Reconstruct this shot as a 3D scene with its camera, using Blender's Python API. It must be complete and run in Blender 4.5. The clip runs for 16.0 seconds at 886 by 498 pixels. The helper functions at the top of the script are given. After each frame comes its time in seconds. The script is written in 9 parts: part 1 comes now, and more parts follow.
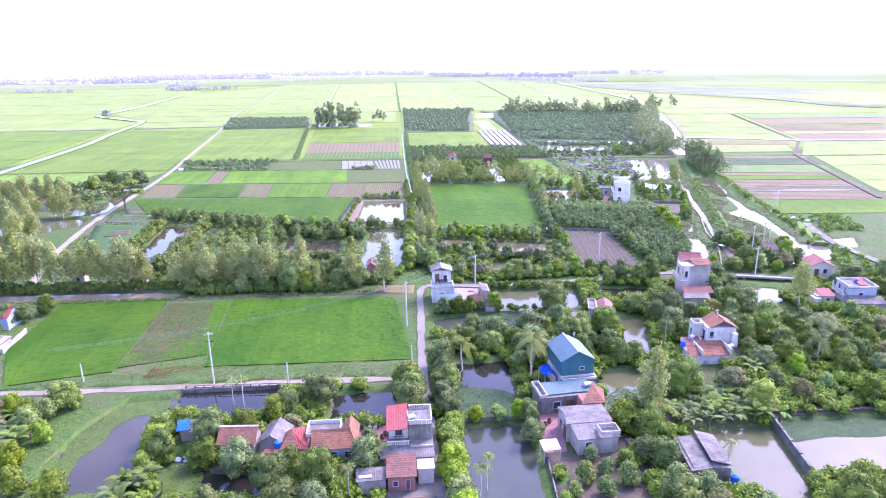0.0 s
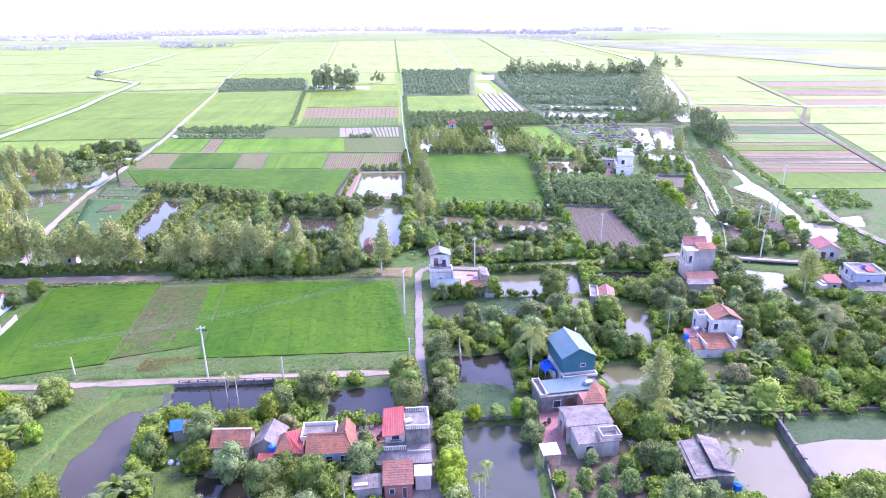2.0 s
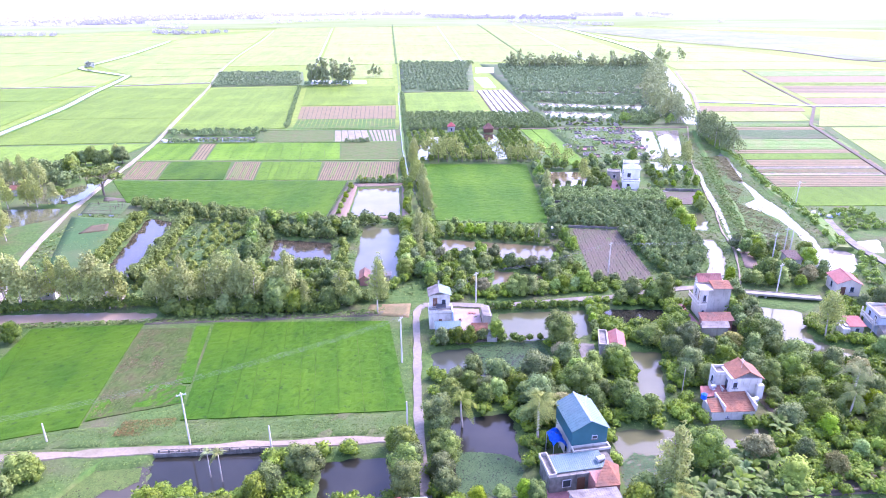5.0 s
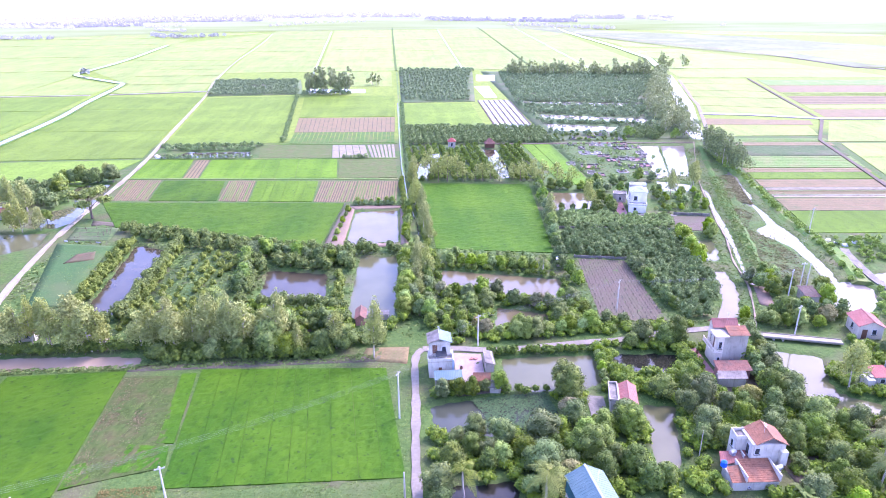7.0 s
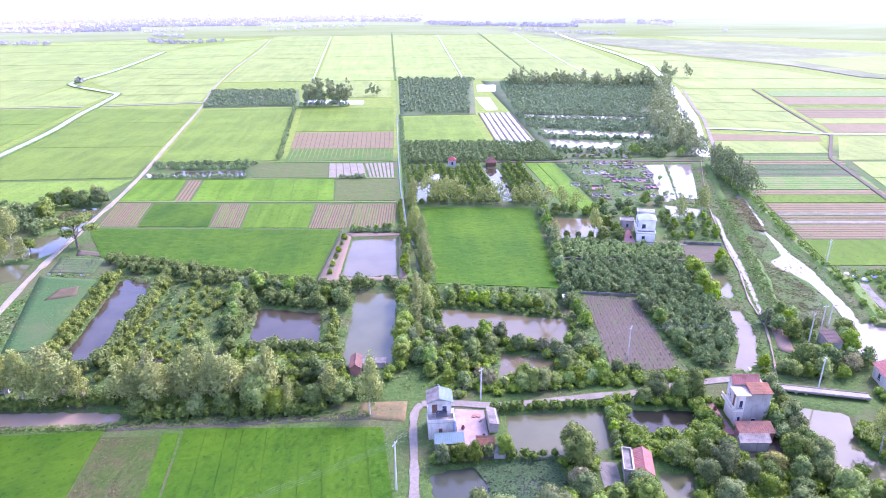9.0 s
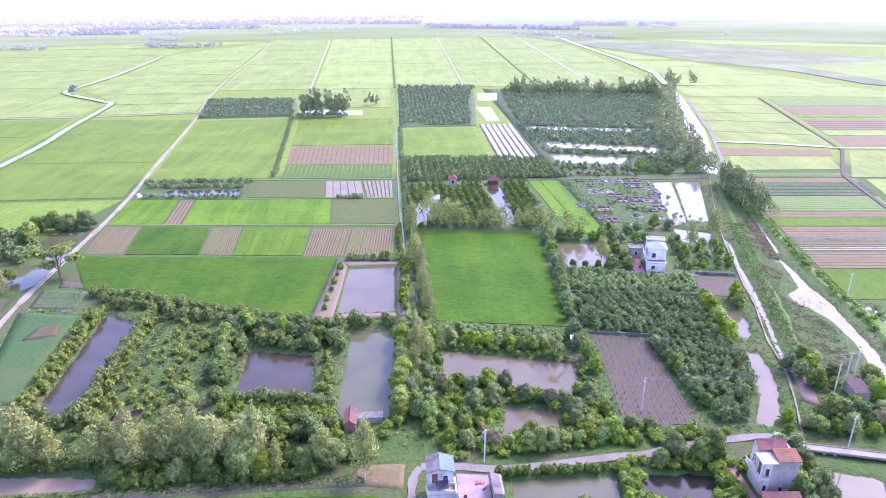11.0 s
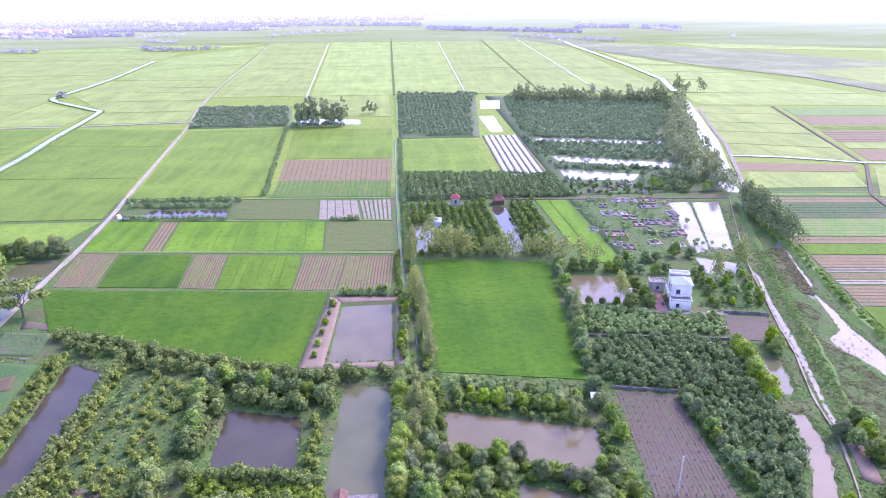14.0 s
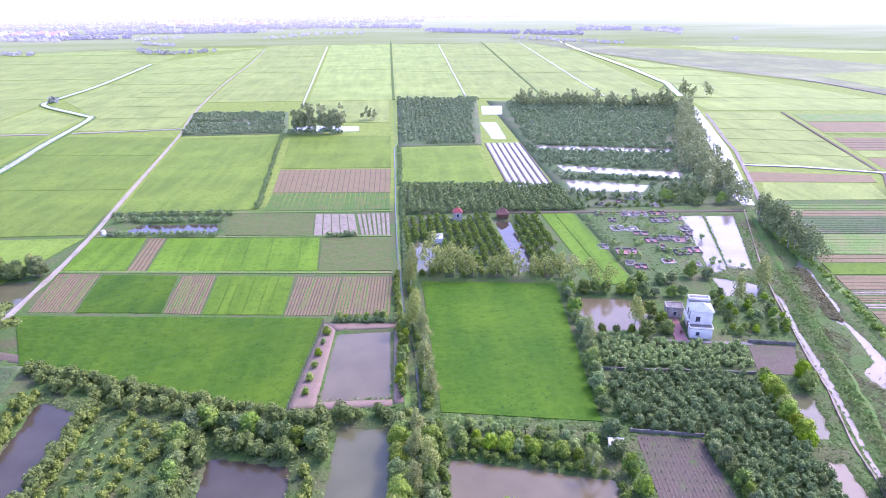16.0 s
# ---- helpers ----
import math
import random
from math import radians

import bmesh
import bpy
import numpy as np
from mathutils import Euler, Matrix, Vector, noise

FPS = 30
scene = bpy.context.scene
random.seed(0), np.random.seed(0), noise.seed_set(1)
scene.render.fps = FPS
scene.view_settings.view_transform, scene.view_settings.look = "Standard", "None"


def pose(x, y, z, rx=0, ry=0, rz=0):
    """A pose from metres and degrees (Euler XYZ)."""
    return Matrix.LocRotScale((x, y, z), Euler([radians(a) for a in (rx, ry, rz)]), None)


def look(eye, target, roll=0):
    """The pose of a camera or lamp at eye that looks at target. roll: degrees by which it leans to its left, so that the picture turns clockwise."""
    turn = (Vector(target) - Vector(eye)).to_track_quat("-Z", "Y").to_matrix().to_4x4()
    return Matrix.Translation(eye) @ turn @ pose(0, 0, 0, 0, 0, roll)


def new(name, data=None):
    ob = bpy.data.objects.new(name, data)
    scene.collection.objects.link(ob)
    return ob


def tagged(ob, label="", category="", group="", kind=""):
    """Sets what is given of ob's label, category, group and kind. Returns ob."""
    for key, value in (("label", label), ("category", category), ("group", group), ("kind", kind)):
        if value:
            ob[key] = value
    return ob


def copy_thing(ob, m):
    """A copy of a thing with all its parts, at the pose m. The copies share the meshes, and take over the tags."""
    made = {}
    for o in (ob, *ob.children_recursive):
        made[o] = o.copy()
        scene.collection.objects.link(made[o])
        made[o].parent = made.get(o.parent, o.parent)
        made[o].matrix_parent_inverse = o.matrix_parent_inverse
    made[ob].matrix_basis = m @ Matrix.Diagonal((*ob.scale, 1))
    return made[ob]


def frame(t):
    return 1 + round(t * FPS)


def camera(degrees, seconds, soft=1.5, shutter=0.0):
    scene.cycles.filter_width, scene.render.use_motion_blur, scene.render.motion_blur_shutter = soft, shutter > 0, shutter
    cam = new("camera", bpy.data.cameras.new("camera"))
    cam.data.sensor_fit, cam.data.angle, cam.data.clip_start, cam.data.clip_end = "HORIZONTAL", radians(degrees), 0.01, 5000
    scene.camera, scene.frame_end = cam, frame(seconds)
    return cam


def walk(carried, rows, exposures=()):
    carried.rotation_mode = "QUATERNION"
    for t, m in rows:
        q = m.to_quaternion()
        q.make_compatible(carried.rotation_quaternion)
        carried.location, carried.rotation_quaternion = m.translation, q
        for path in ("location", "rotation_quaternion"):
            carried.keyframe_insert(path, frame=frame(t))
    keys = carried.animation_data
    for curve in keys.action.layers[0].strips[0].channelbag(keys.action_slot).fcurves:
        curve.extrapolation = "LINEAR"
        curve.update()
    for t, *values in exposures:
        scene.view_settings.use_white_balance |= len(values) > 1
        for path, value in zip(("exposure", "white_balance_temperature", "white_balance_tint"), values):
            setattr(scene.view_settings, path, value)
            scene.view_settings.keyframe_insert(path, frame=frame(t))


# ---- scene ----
cam = camera(68.62, 16.0, 1.0)
PATH = [
    (0.0, look((-6.02, -0.84, 51.17), (0.22, 94.62, 22.03), -0.66)),
    (0.5, look((-5.79, -0.07, 52.34), (0.40, 95.35, 23.04), -0.59)),
    (1.0, look((-5.68, 1.05, 53.48), (0.52, 96.45, 24.15), -0.58)),
    (1.5, look((-5.58, 2.43, 54.49), (0.64, 97.81, 25.13), -0.54)),
    (1.6, look((-5.55, 2.73, 54.64), (0.67, 98.07, 25.12), -0.54)),
    (1.7, look((-5.53, 3.04, 54.78), (0.68, 98.23, 24.77), -0.53)),
    (1.8, look((-5.50, 3.34, 54.92), (0.68, 98.22, 23.92), -0.52)),
    (1.9, look((-5.47, 3.66, 55.07), (0.66, 97.94, 22.31), -0.51)),
    (2.0, look((-5.45, 3.97, 55.21), (0.63, 97.36, 19.99), -0.51)),
    (2.1, look((-5.43, 4.32, 55.48), (0.61, 97.19, 18.90), -0.50)),
    (2.2, look((-5.41, 4.66, 55.74), (0.62, 97.18, 18.28), -0.50)),
    (2.3, look((-5.39, 5.01, 56.01), (0.64, 97.47, 18.39), -0.50)),
    (2.5, look((-5.34, 5.71, 56.54), (0.69, 98.14, 18.85), -0.49)),
    (3.0, look((-5.27, 7.40, 57.86), (0.86, 99.81, 20.14), -0.46)),
    (3.5, look((-5.17, 9.23, 59.04), (1.03, 101.63, 21.30), -0.43)),
    (4.0, look((-5.14, 11.13, 60.27), (1.12, 103.53, 22.54), -0.44)),
    (6.5, look((-4.45, 22.61, 66.54), (1.89, 115.02, 28.84), -0.34)),
    (7.0, look((-4.33, 25.12, 67.72), (2.00, 117.50, 29.97), -0.32)),
    (7.5, look((-4.24, 27.73, 68.89), (2.07, 120.14, 31.20), -0.32)),
    (8.0, look((-4.07, 30.46, 70.21), (2.22, 122.87, 32.52), -0.25)),
    (8.5, look((-3.90, 33.20, 71.45), (2.39, 125.64, 33.83), -0.27)),
    (9.0, look((-3.70, 36.07, 72.69), (2.69, 128.53, 35.15), -0.25)),
    (11.5, look((-2.81, 50.73, 78.37), (3.54, 143.18, 40.77), -0.30)),
    (12.0, look((-2.71, 53.93, 78.78), (3.67, 146.37, 41.18), -0.29)),
    (12.5, look((-2.60, 57.24, 79.12), (3.76, 149.68, 41.51), -0.29)),
    (13.0, look((-2.53, 60.58, 79.37), (3.82, 153.04, 41.79), -0.26)),
    (13.5, look((-2.44, 64.10, 79.48), (3.93, 156.56, 41.93), -0.24)),
    (14.0, look((-2.35, 67.47, 79.64), (4.03, 159.95, 42.15), -0.24)),
    (14.5, look((-2.22, 70.88, 79.68), (4.12, 163.40, 42.27), -0.22)),
    (15.0, look((-2.08, 74.17, 79.74), (4.24, 166.71, 42.38), -0.19)),
    (15.5, look((-2.04, 77.63, 79.98), (4.29, 170.20, 42.68), -0.25)),
    (16.0, look((-1.96, 80.72, 80.38), (4.43, 173.28, 43.07), -0.25)),
]
walk(cam, PATH, [(0.0, 2.55, 5400, 56), (2.5, 2.64, 5400, 56), (4.0, 2.76, 5400, 56), (6.5, 2.72, 5400, 56), (9.0, 2.49, 5400, 56), (11.5, 2.29, 5400, 56), (16.0, 2.18, 5400, 56)])

# ---- light ----
SUN_AZ = radians(56.0)      # to the right of the way ahead (+y), seen from above
SUN_EL = radians(46.0)
world = bpy.data.worlds.new("sky")
world.use_nodes = True
scene.world = world
wn = world.node_tree
sky = wn.nodes.new("ShaderNodeTexSky")
sky.sky_type = "NISHITA"
sky.sun_disc = False
sky.sun_elevation = SUN_EL
sky.sun_rotation = SUN_AZ
sky.air_density = 1.0
sky.dust_density = 2.0
sky.ozone_density = 1.0
back = wn.nodes["Background"]
back.inputs["Strength"].default_value = 0.15
wn.links.new(sky.outputs[0], back.inputs["Color"])
sun = new("sun", bpy.data.lights.new("sun", "SUN"))
sun.data.energy = 0.85
sun.data.angle = radians(12.0)
sun.data.color = (1.0, 0.91, 0.78)
sun.matrix_world = look((math.sin(SUN_AZ) * 100, math.cos(SUN_AZ) * 100, math.tan(SUN_EL) * 100), (0, 0, 0))


# ---- materials ----
def shader(name, rough=0.8, spec=0.3, metal=0.0):
    m = bpy.data.materials.new(name)
    m.use_nodes = True
    b = m.node_tree.nodes["Principled BSDF"]
    b.inputs["Roughness"].default_value = rough
    b.inputs["Specular IOR Level"].default_value = spec
    b.inputs["Metallic"].default_value = metal
    return m, m.node_tree, b


def coords(nt, scale=(1, 1, 1), turn=0.0):
    c = nt.nodes.new("ShaderNodeNewGeometry")
    mp = nt.nodes.new("ShaderNodeMapping")
    mp.inputs["Scale"].default_value = scale
    mp.inputs["Rotation"].default_value = (0, 0, radians(turn))
    nt.links.new(c.outputs["Position"], mp.inputs["Vector"])
    return mp.outputs[0]


def noise_node(nt, vec, scale, detail=4.0, rough=0.55):
    n = nt.nodes.new("ShaderNodeTexNoise")
    n.inputs["Scale"].default_value = scale
    n.inputs["Detail"].default_value = detail
    n.inputs["Roughness"].default_value = rough
    nt.links.new(vec, n.inputs["Vector"])
    return n.outputs["Fac"]


def ramp(nt, fac, *stops):
    r = nt.nodes.new("ShaderNodeValToRGB")
    while len(r.color_ramp.elements) < len(stops):
        r.color_ramp.elements.new(0.5)
    for e, (p, c) in zip(r.color_ramp.elements, stops):
        e.position, e.color = p, (*c, 1)
    nt.links.new(fac, r.inputs[0])
    return r.outputs[0]


def mix(nt, a, b, fac=0.5, mode="MIX"):
    n = nt.nodes.new("ShaderNodeMix")
    n.data_type, n.blend_type = "RGBA", mode
    for sock, v in ((n.inputs[0], fac), (n.inputs[6], a), (n.inputs[7], b)):
        if isinstance(v, bpy.types.NodeSocket):
            nt.links.new(v, sock)
        elif isinstance(v, (int, float)):
            sock.default_value = v
        else:
            sock.default_value = (*v, 1)
    return n.outputs[2]


def bump(nt, b, height, strength=0.4, dist=0.05):
    n = nt.nodes.new("ShaderNodeBump")
    n.inputs["Strength"].default_value = strength
    n.inputs["Distance"].default_value = dist
    nt.links.new(height, n.inputs["Height"])
    nt.links.new(n.outputs[0], b.inputs["Normal"])


def surface(name, c1, c2, c3=None, fine=3.0, coarse=0.2, rough=0.88, spec=0.14, metal=0.0, bumps=0.4, depth=0.05,
            stretch=(1, 1, 1), turn=0.0, sheen=0.0, worn=0.0):
    """Two scales of mottling between c1 and c2, with c3 as stains."""
    m, nt, b = shader(name, rough, spec, metal)
    v = coords(nt, stretch, turn)
    f = noise_node(nt, v, fine, 5)
    g = noise_node(nt, v, coarse, 3)
    col = ramp(nt, f, (0.3, c1), (0.7, c2))
    if c3:
        st = ramp(nt, g, (0.45, (0, 0, 0)), (0.72, (0.9, 0.9, 0.9)))
        col = mix(nt, col, c3, st)
    if worn:
        streak = noise_node(nt, coords(nt, (1.6, 1.6, 0.35)), 1.0, 5, 0.7)
        col = mix(nt, col, tuple(0.42 * k for k in c1), ramp(nt, streak, (0.5, (0, 0, 0)), (0.72, (worn, worn, worn))))
    nt.links.new(col, b.inputs["Base Color"])
    if bumps:
        bump(nt, b, f, bumps, depth)
    if sheen:
        b.inputs["Sheen Weight"].default_value = sheen
        b.inputs["Sheen Roughness"].default_value = 0.45
        b.inputs["Sheen Tint"].default_value = (0.95, 1.0, 0.85, 1)
    return m


def rice(name, c1, c2, c3, turn=0.0, sheen=0.25):
    """Standing rice: fine tufts, faint swathes and paler patches."""
    m, nt, b = shader(name, 0.8, 0.08)
    v = coords(nt)
    tuft = noise_node(nt, v, 2.6, 4, 0.7)
    swathe = noise_node(nt, coords(nt, (0.2, 0.02, 1), turn), 1.0, 3)
    patch = noise_node(nt, v, 0.05, 4)
    col = ramp(nt, tuft, (0.25, c1), (0.75, c2))
    col = mix(nt, col, c3, ramp(nt, swathe, (0.42, (0, 0, 0)), (0.62, (0.5, 0.5, 0.5))))
    col = mix(nt, col, c3, ramp(nt, patch, (0.42, (0, 0, 0)), (0.7, (0.75, 0.75, 0.75))))
    clump = noise_node(nt, v, 0.45, 3, 0.6)
    col = mix(nt, col, c1, ramp(nt, clump, (0.5, (0, 0, 0)), (0.72, (0.6, 0.6, 0.6))))
    hole = noise_node(nt, v, 1.1, 2, 0.5)
    col = mix(nt, col, (0.015, 0.04, 0.01), ramp(nt, hole, (0.645, (0, 0, 0)), (0.70, (0.8, 0.8, 0.8))))
    hsv = nt.nodes.new("ShaderNodeHueSaturation")
    o = nt.nodes.new("ShaderNodeObjectInfo")
    for key, lo, hi in (("Value", 0.88, 1.12), ("Hue", 0.498, 0.508)):
        r = nt.nodes.new("ShaderNodeMapRange")
        r.inputs["To Min"].default_value, r.inputs["To Max"].default_value = lo, hi
        nt.links.new(o.outputs["Random"], r.inputs[0])
        nt.links.new(r.outputs[0], hsv.inputs[key])
    band = noise_node(nt, coords(nt, (0.004, 0.03, 1), 3), 1.0, 2)
    col = mix(nt, col, c1, ramp(nt, band, (0.45, (0, 0, 0)), (0.7, (0.35, 0.35, 0.35))))
    nt.links.new(col, hsv.inputs["Color"])
    nt.links.new(hsv.outputs[0], b.inputs["Base Color"])
    bump(nt, b, tuft, 0.7, 0.15)
    b.inputs["Sheen Weight"].default_value = sheen
    b.inputs["Sheen Roughness"].default_value = 0.5
    b.inputs["Sheen Tint"].default_value = (0.75, 1.0, 0.38, 1)
    return m


def leaf(name, c1, c2, c3, glow=0.35, vary=1.0):
    """Leaves with a tint per clump and per tree, let through by the light."""
    m, nt, b = shader(name, 0.66, 0.12)
    g = nt.nodes.new("ShaderNodeNewGeometry")
    o = nt.nodes.new("ShaderNodeObjectInfo")
    lo, hi = (tuple(0.8 * p + 0.2 * q for p, q in zip(c, c2)) for c in (c1, c3))
    col = ramp(nt, g.outputs["Random Per Island"], (0.0, lo), (0.55, c2), (1.0, hi))
    big = noise_node(nt, coords(nt), 0.6, 3, 0.6)
    col = mix(nt, col, c3, ramp(nt, big, (0.44, (0, 0, 0)), (0.68, (0.75, 0.75, 0.75))))
    fine = noise_node(nt, coords(nt), 3.4, 3, 0.6)
    col = mix(nt, col, c1, ramp(nt, fine, (0.4, (0.3, 0.3, 0.3)), (0.56, (0, 0, 0))))
    bump(nt, b, fine, 0.5, 0.08)
    hsv = nt.nodes.new("ShaderNodeHueSaturation")
    for key, lo, hi, times in (("Hue", 0.484, 0.512, 1.0), ("Value", 0.68, 1.18, 7.31), ("Saturation", 0.85, 1.18, 13.7)):
        k = nt.nodes.new("ShaderNodeMath")
        k.operation = "MULTIPLY"
        k.inputs[1].default_value = times
        fr = nt.nodes.new("ShaderNodeMath")
        fr.operation = "FRACT"
        rg = nt.nodes.new("ShaderNodeMapRange")
        mean = 0.5 if key == "Hue" else 1.0
        rg.inputs["To Min"].default_value, rg.inputs["To Max"].default_value = mean + vary * (lo - mean), mean + vary * (hi - mean)
        nt.links.new(o.outputs["Random"], k.inputs[0])
        nt.links.new(k.outputs[0], fr.inputs[0])
        nt.links.new(fr.outputs[0], rg.inputs[0])
        nt.links.new(rg.outputs[0], hsv.inputs[key])
    nt.links.new(col, hsv.inputs["Color"])
    nt.links.new(hsv.outputs[0], b.inputs["Base Color"])
    t = nt.nodes.new("ShaderNodeBsdfTranslucent")
    nt.links.new(hsv.outputs[0], t.inputs[0])
    mx = nt.nodes.new("ShaderNodeMixShader")
    mx.inputs[0].default_value = 0.62 * glow
    out = nt.nodes["Material Output"]
    nt.links.new(b.outputs[0], mx.inputs[1])
    nt.links.new(t.outputs[0], mx.inputs[2])
    nt.links.new(mx.outputs[0], out.inputs[0])
    return m


def watery(name, c1, c2, rough=0.04):
    m, nt, b = shader(name, rough, 0.5)
    v = coords(nt)
    b.inputs["IOR"].default_value = 1.33
    col = mix(nt, c1, c2, ramp(nt, noise_node(nt, v, 0.12, 4), (0.35, (0, 0, 0)), (0.7, (1, 1, 1))))
    nt.links.new(col, b.inputs["Base Color"])
    bump(nt, b, noise_node(nt, v, 1.4, 3), 0.06, 0.05)
    return m


RICE = rice("rice_green", (0.019, 0.058, 0.002), (0.036, 0.106, 0.003), (0.064, 0.134, 0.004), -28, 0.0)
RICE_BRIGHT = rice("rice_bright_green", (0.024, 0.070, 0.002), (0.043, 0.114, 0.004), (0.074, 0.142, 0.005), -28, 0.0)
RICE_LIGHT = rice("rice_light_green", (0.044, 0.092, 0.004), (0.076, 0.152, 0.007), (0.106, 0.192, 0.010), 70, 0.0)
# farther paddies: haze is put into these two paler, bluer greens
RICE_MID = rice("rice_hazed_mid_green", (0.069, 0.114, 0.011), (0.115, 0.190, 0.018), (0.155, 0.237, 0.024), 75, 0.03)
RICE_FAR = rice("rice_hazed_yellow_green", (0.108, 0.144, 0.028), (0.180, 0.240, 0.046), (0.240, 0.300, 0.062), 80, 0.07)
WEEDS = surface("weeds", (0.06, 0.13, 0.018), (0.13, 0.215, 0.038), (0.16, 0.165, 0.055), 1.6, 0.12, bumps=0.8, depth=0.2, sheen=0.03)
GROUND = surface("ground_grass", (0.036, 0.078, 0.015), (0.080, 0.135, 0.028), (0.10, 0.092, 0.045), 1.3, 0.10, spec=0.12, bumps=0.9, depth=0.2)


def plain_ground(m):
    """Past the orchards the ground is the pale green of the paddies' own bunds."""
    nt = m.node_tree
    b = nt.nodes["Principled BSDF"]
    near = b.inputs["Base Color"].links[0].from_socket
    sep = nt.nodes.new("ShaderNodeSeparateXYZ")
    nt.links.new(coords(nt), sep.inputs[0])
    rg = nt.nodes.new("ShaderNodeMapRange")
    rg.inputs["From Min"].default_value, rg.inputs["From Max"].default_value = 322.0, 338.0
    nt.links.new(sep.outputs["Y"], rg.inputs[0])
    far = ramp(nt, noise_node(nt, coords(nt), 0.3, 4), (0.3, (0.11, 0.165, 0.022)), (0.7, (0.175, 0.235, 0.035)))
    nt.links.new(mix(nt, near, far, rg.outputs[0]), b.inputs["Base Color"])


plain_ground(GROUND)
GRASS = surface("meadow_grass", (0.032, 0.08, 0.02), (0.056, 0.118, 0.03), (0.075, 0.105, 0.035), 2.0, 0.1, bumps=0.6, depth=0.1)
WEEDFLOOR = surface("weedy_orchard_floor", (0.045, 0.080, 0.024), (0.080, 0.125, 0.040), (0.11, 0.11, 0.06), 0.9, 0.08, spec=0.12, bumps=0.6, depth=0.1)
DRYWEED = surface("dry_weeds", (0.042, 0.100, 0.016), (0.078, 0.150, 0.026), (0.120, 0.125, 0.040), 1.5, 0.2, spec=0.12, bumps=0.8, depth=0.2)
SOIL = surface("soil", (0.078, 0.064, 0.042), (0.122, 0.100, 0.069), (0.081, 0.085, 0.042), 2.2, 0.15, spec=0.12, bumps=0.7, depth=0.1)
PINKSOIL = surface("reddish_soil", (0.158, 0.113, 0.076), (0.212, 0.157, 0.110), (0.155, 0.134, 0.078), 2.0, 0.2, spec=0.12, bumps=0.6, depth=0.08)
BEDSOIL = surface("grey_brown_bed_soil", (0.120, 0.091, 0.036), (0.190, 0.148, 0.064), (0.114, 0.108, 0.040), 1.6, 0.2, spec=0.2, bumps=0.7, depth=0.1)
LAWN = surface("short_green_grass", (0.044, 0.088, 0.016), (0.068, 0.120, 0.026), (0.088, 0.108, 0.035), 1.4, 0.12, spec=0.2, bumps=0.7, depth=0.12)
FURROW = surface("dark_furrow_soil", (0.058, 0.049, 0.030), (0.092, 0.077, 0.045), (0.070, 0.068, 0.032), 2.0, 0.3, bumps=0.6)
SCRUBLAND = surface("grey_scrubland", (0.118, 0.142, 0.062), (0.158, 0.184, 0.082), (0.21, 0.245, 0.095), 0.12, 0.018, bumps=0.0, spec=0.08)
FALLOW = surface("fallow_weeds", (0.038, 0.064, 0.012), (0.060, 0.090, 0.020), (0.085, 0.074, 0.030), 1.2, 0.25, spec=0.1, bumps=0.8, depth=0.12)
OLIVESTUBBLE = surface("olive_stubble", (0.062, 0.092, 0.020), (0.088, 0.122, 0.031), (0.100, 0.098, 0.038), 1.2, 0.3, spec=0.1, bumps=0.6, depth=0.1)
FRESHWHITE = surface("fresh_white_plaster", (0.660, 0.622, 0.530), (0.760, 0.718, 0.615), (0.52, 0.48, 0.40), 1.0, 0.5, 0.7, worn=0.25)
PALEBED = surface("pale_plastic_mulch", (0.150, 0.126, 0.070), (0.224, 0.196, 0.116), (0.108, 0.088, 0.042), 3.0, 0.4, 0.5)
MUDDY = watery("water_brown", (0.102, 0.087, 0.040), (0.124, 0.107, 0.051))
# muddy creek brown, lightened: the reflected sky is put into the base colour
CREEK = watery("water_creek", (0.225, 0.170, 0.105), (0.275, 0.212, 0.140))
DARKWATER = watery("water_dark", (0.046, 0.040, 0.022), (0.062, 0.054, 0.031), 0.03)
# near-black base: shade and tree reflections on these ponds are put into the colour
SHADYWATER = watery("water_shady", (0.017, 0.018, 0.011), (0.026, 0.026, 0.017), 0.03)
GREYWATER = watery("water_grey", (0.080, 0.084, 0.036), (0.100, 0.104, 0.046))
# on the lane pond this dark base colour also stands in for reflected trees
MURKY = watery("water_murky", (0.038, 0.046, 0.028), (0.052, 0.06, 0.038))
# pale base colour: the white sky's reflection is put into this water
PALEWATER = watery("water_sky_pale", (0.145, 0.132, 0.100), (0.185, 0.170, 0.132), 0.07)
CONCRETE = surface("concrete", (0.170, 0.152, 0.115), (0.240, 0.216, 0.168), (0.15, 0.136, 0.098), 2.5, 0.2, bumps=0.2, worn=0.35)
DIRTROAD = surface("pale_dirt_road", (0.195, 0.160, 0.108), (0.265, 0.222, 0.154), (0.155, 0.140, 0.080), 2.0, 0.15, bumps=0.3, worn=0.4)
FARMROAD = surface("pale_farm_road", (0.225, 0.206, 0.150), (0.305, 0.282, 0.212), (0.18, 0.168, 0.105), 2.0, 0.15, bumps=0.2, worn=0.3)
OLDCONCRETE = surface("weathered_concrete", (0.140, 0.132, 0.104), (0.228, 0.218, 0.178), (0.088, 0.082, 0.064), 1.6, 0.5, bumps=0.3, worn=0.8)
FIBRO = surface("grey_fibre_cement_sheet", (0.155, 0.143, 0.118), (0.230, 0.213, 0.178), (0.100, 0.092, 0.076), 1.2, 0.5, bumps=0.3, worn=0.75)
WHITEWALL = surface("white_plaster", (0.510, 0.472, 0.390), (0.620, 0.578, 0.485), (0.350, 0.318, 0.255), 1.0, 0.5, 0.75, worn=0.6)
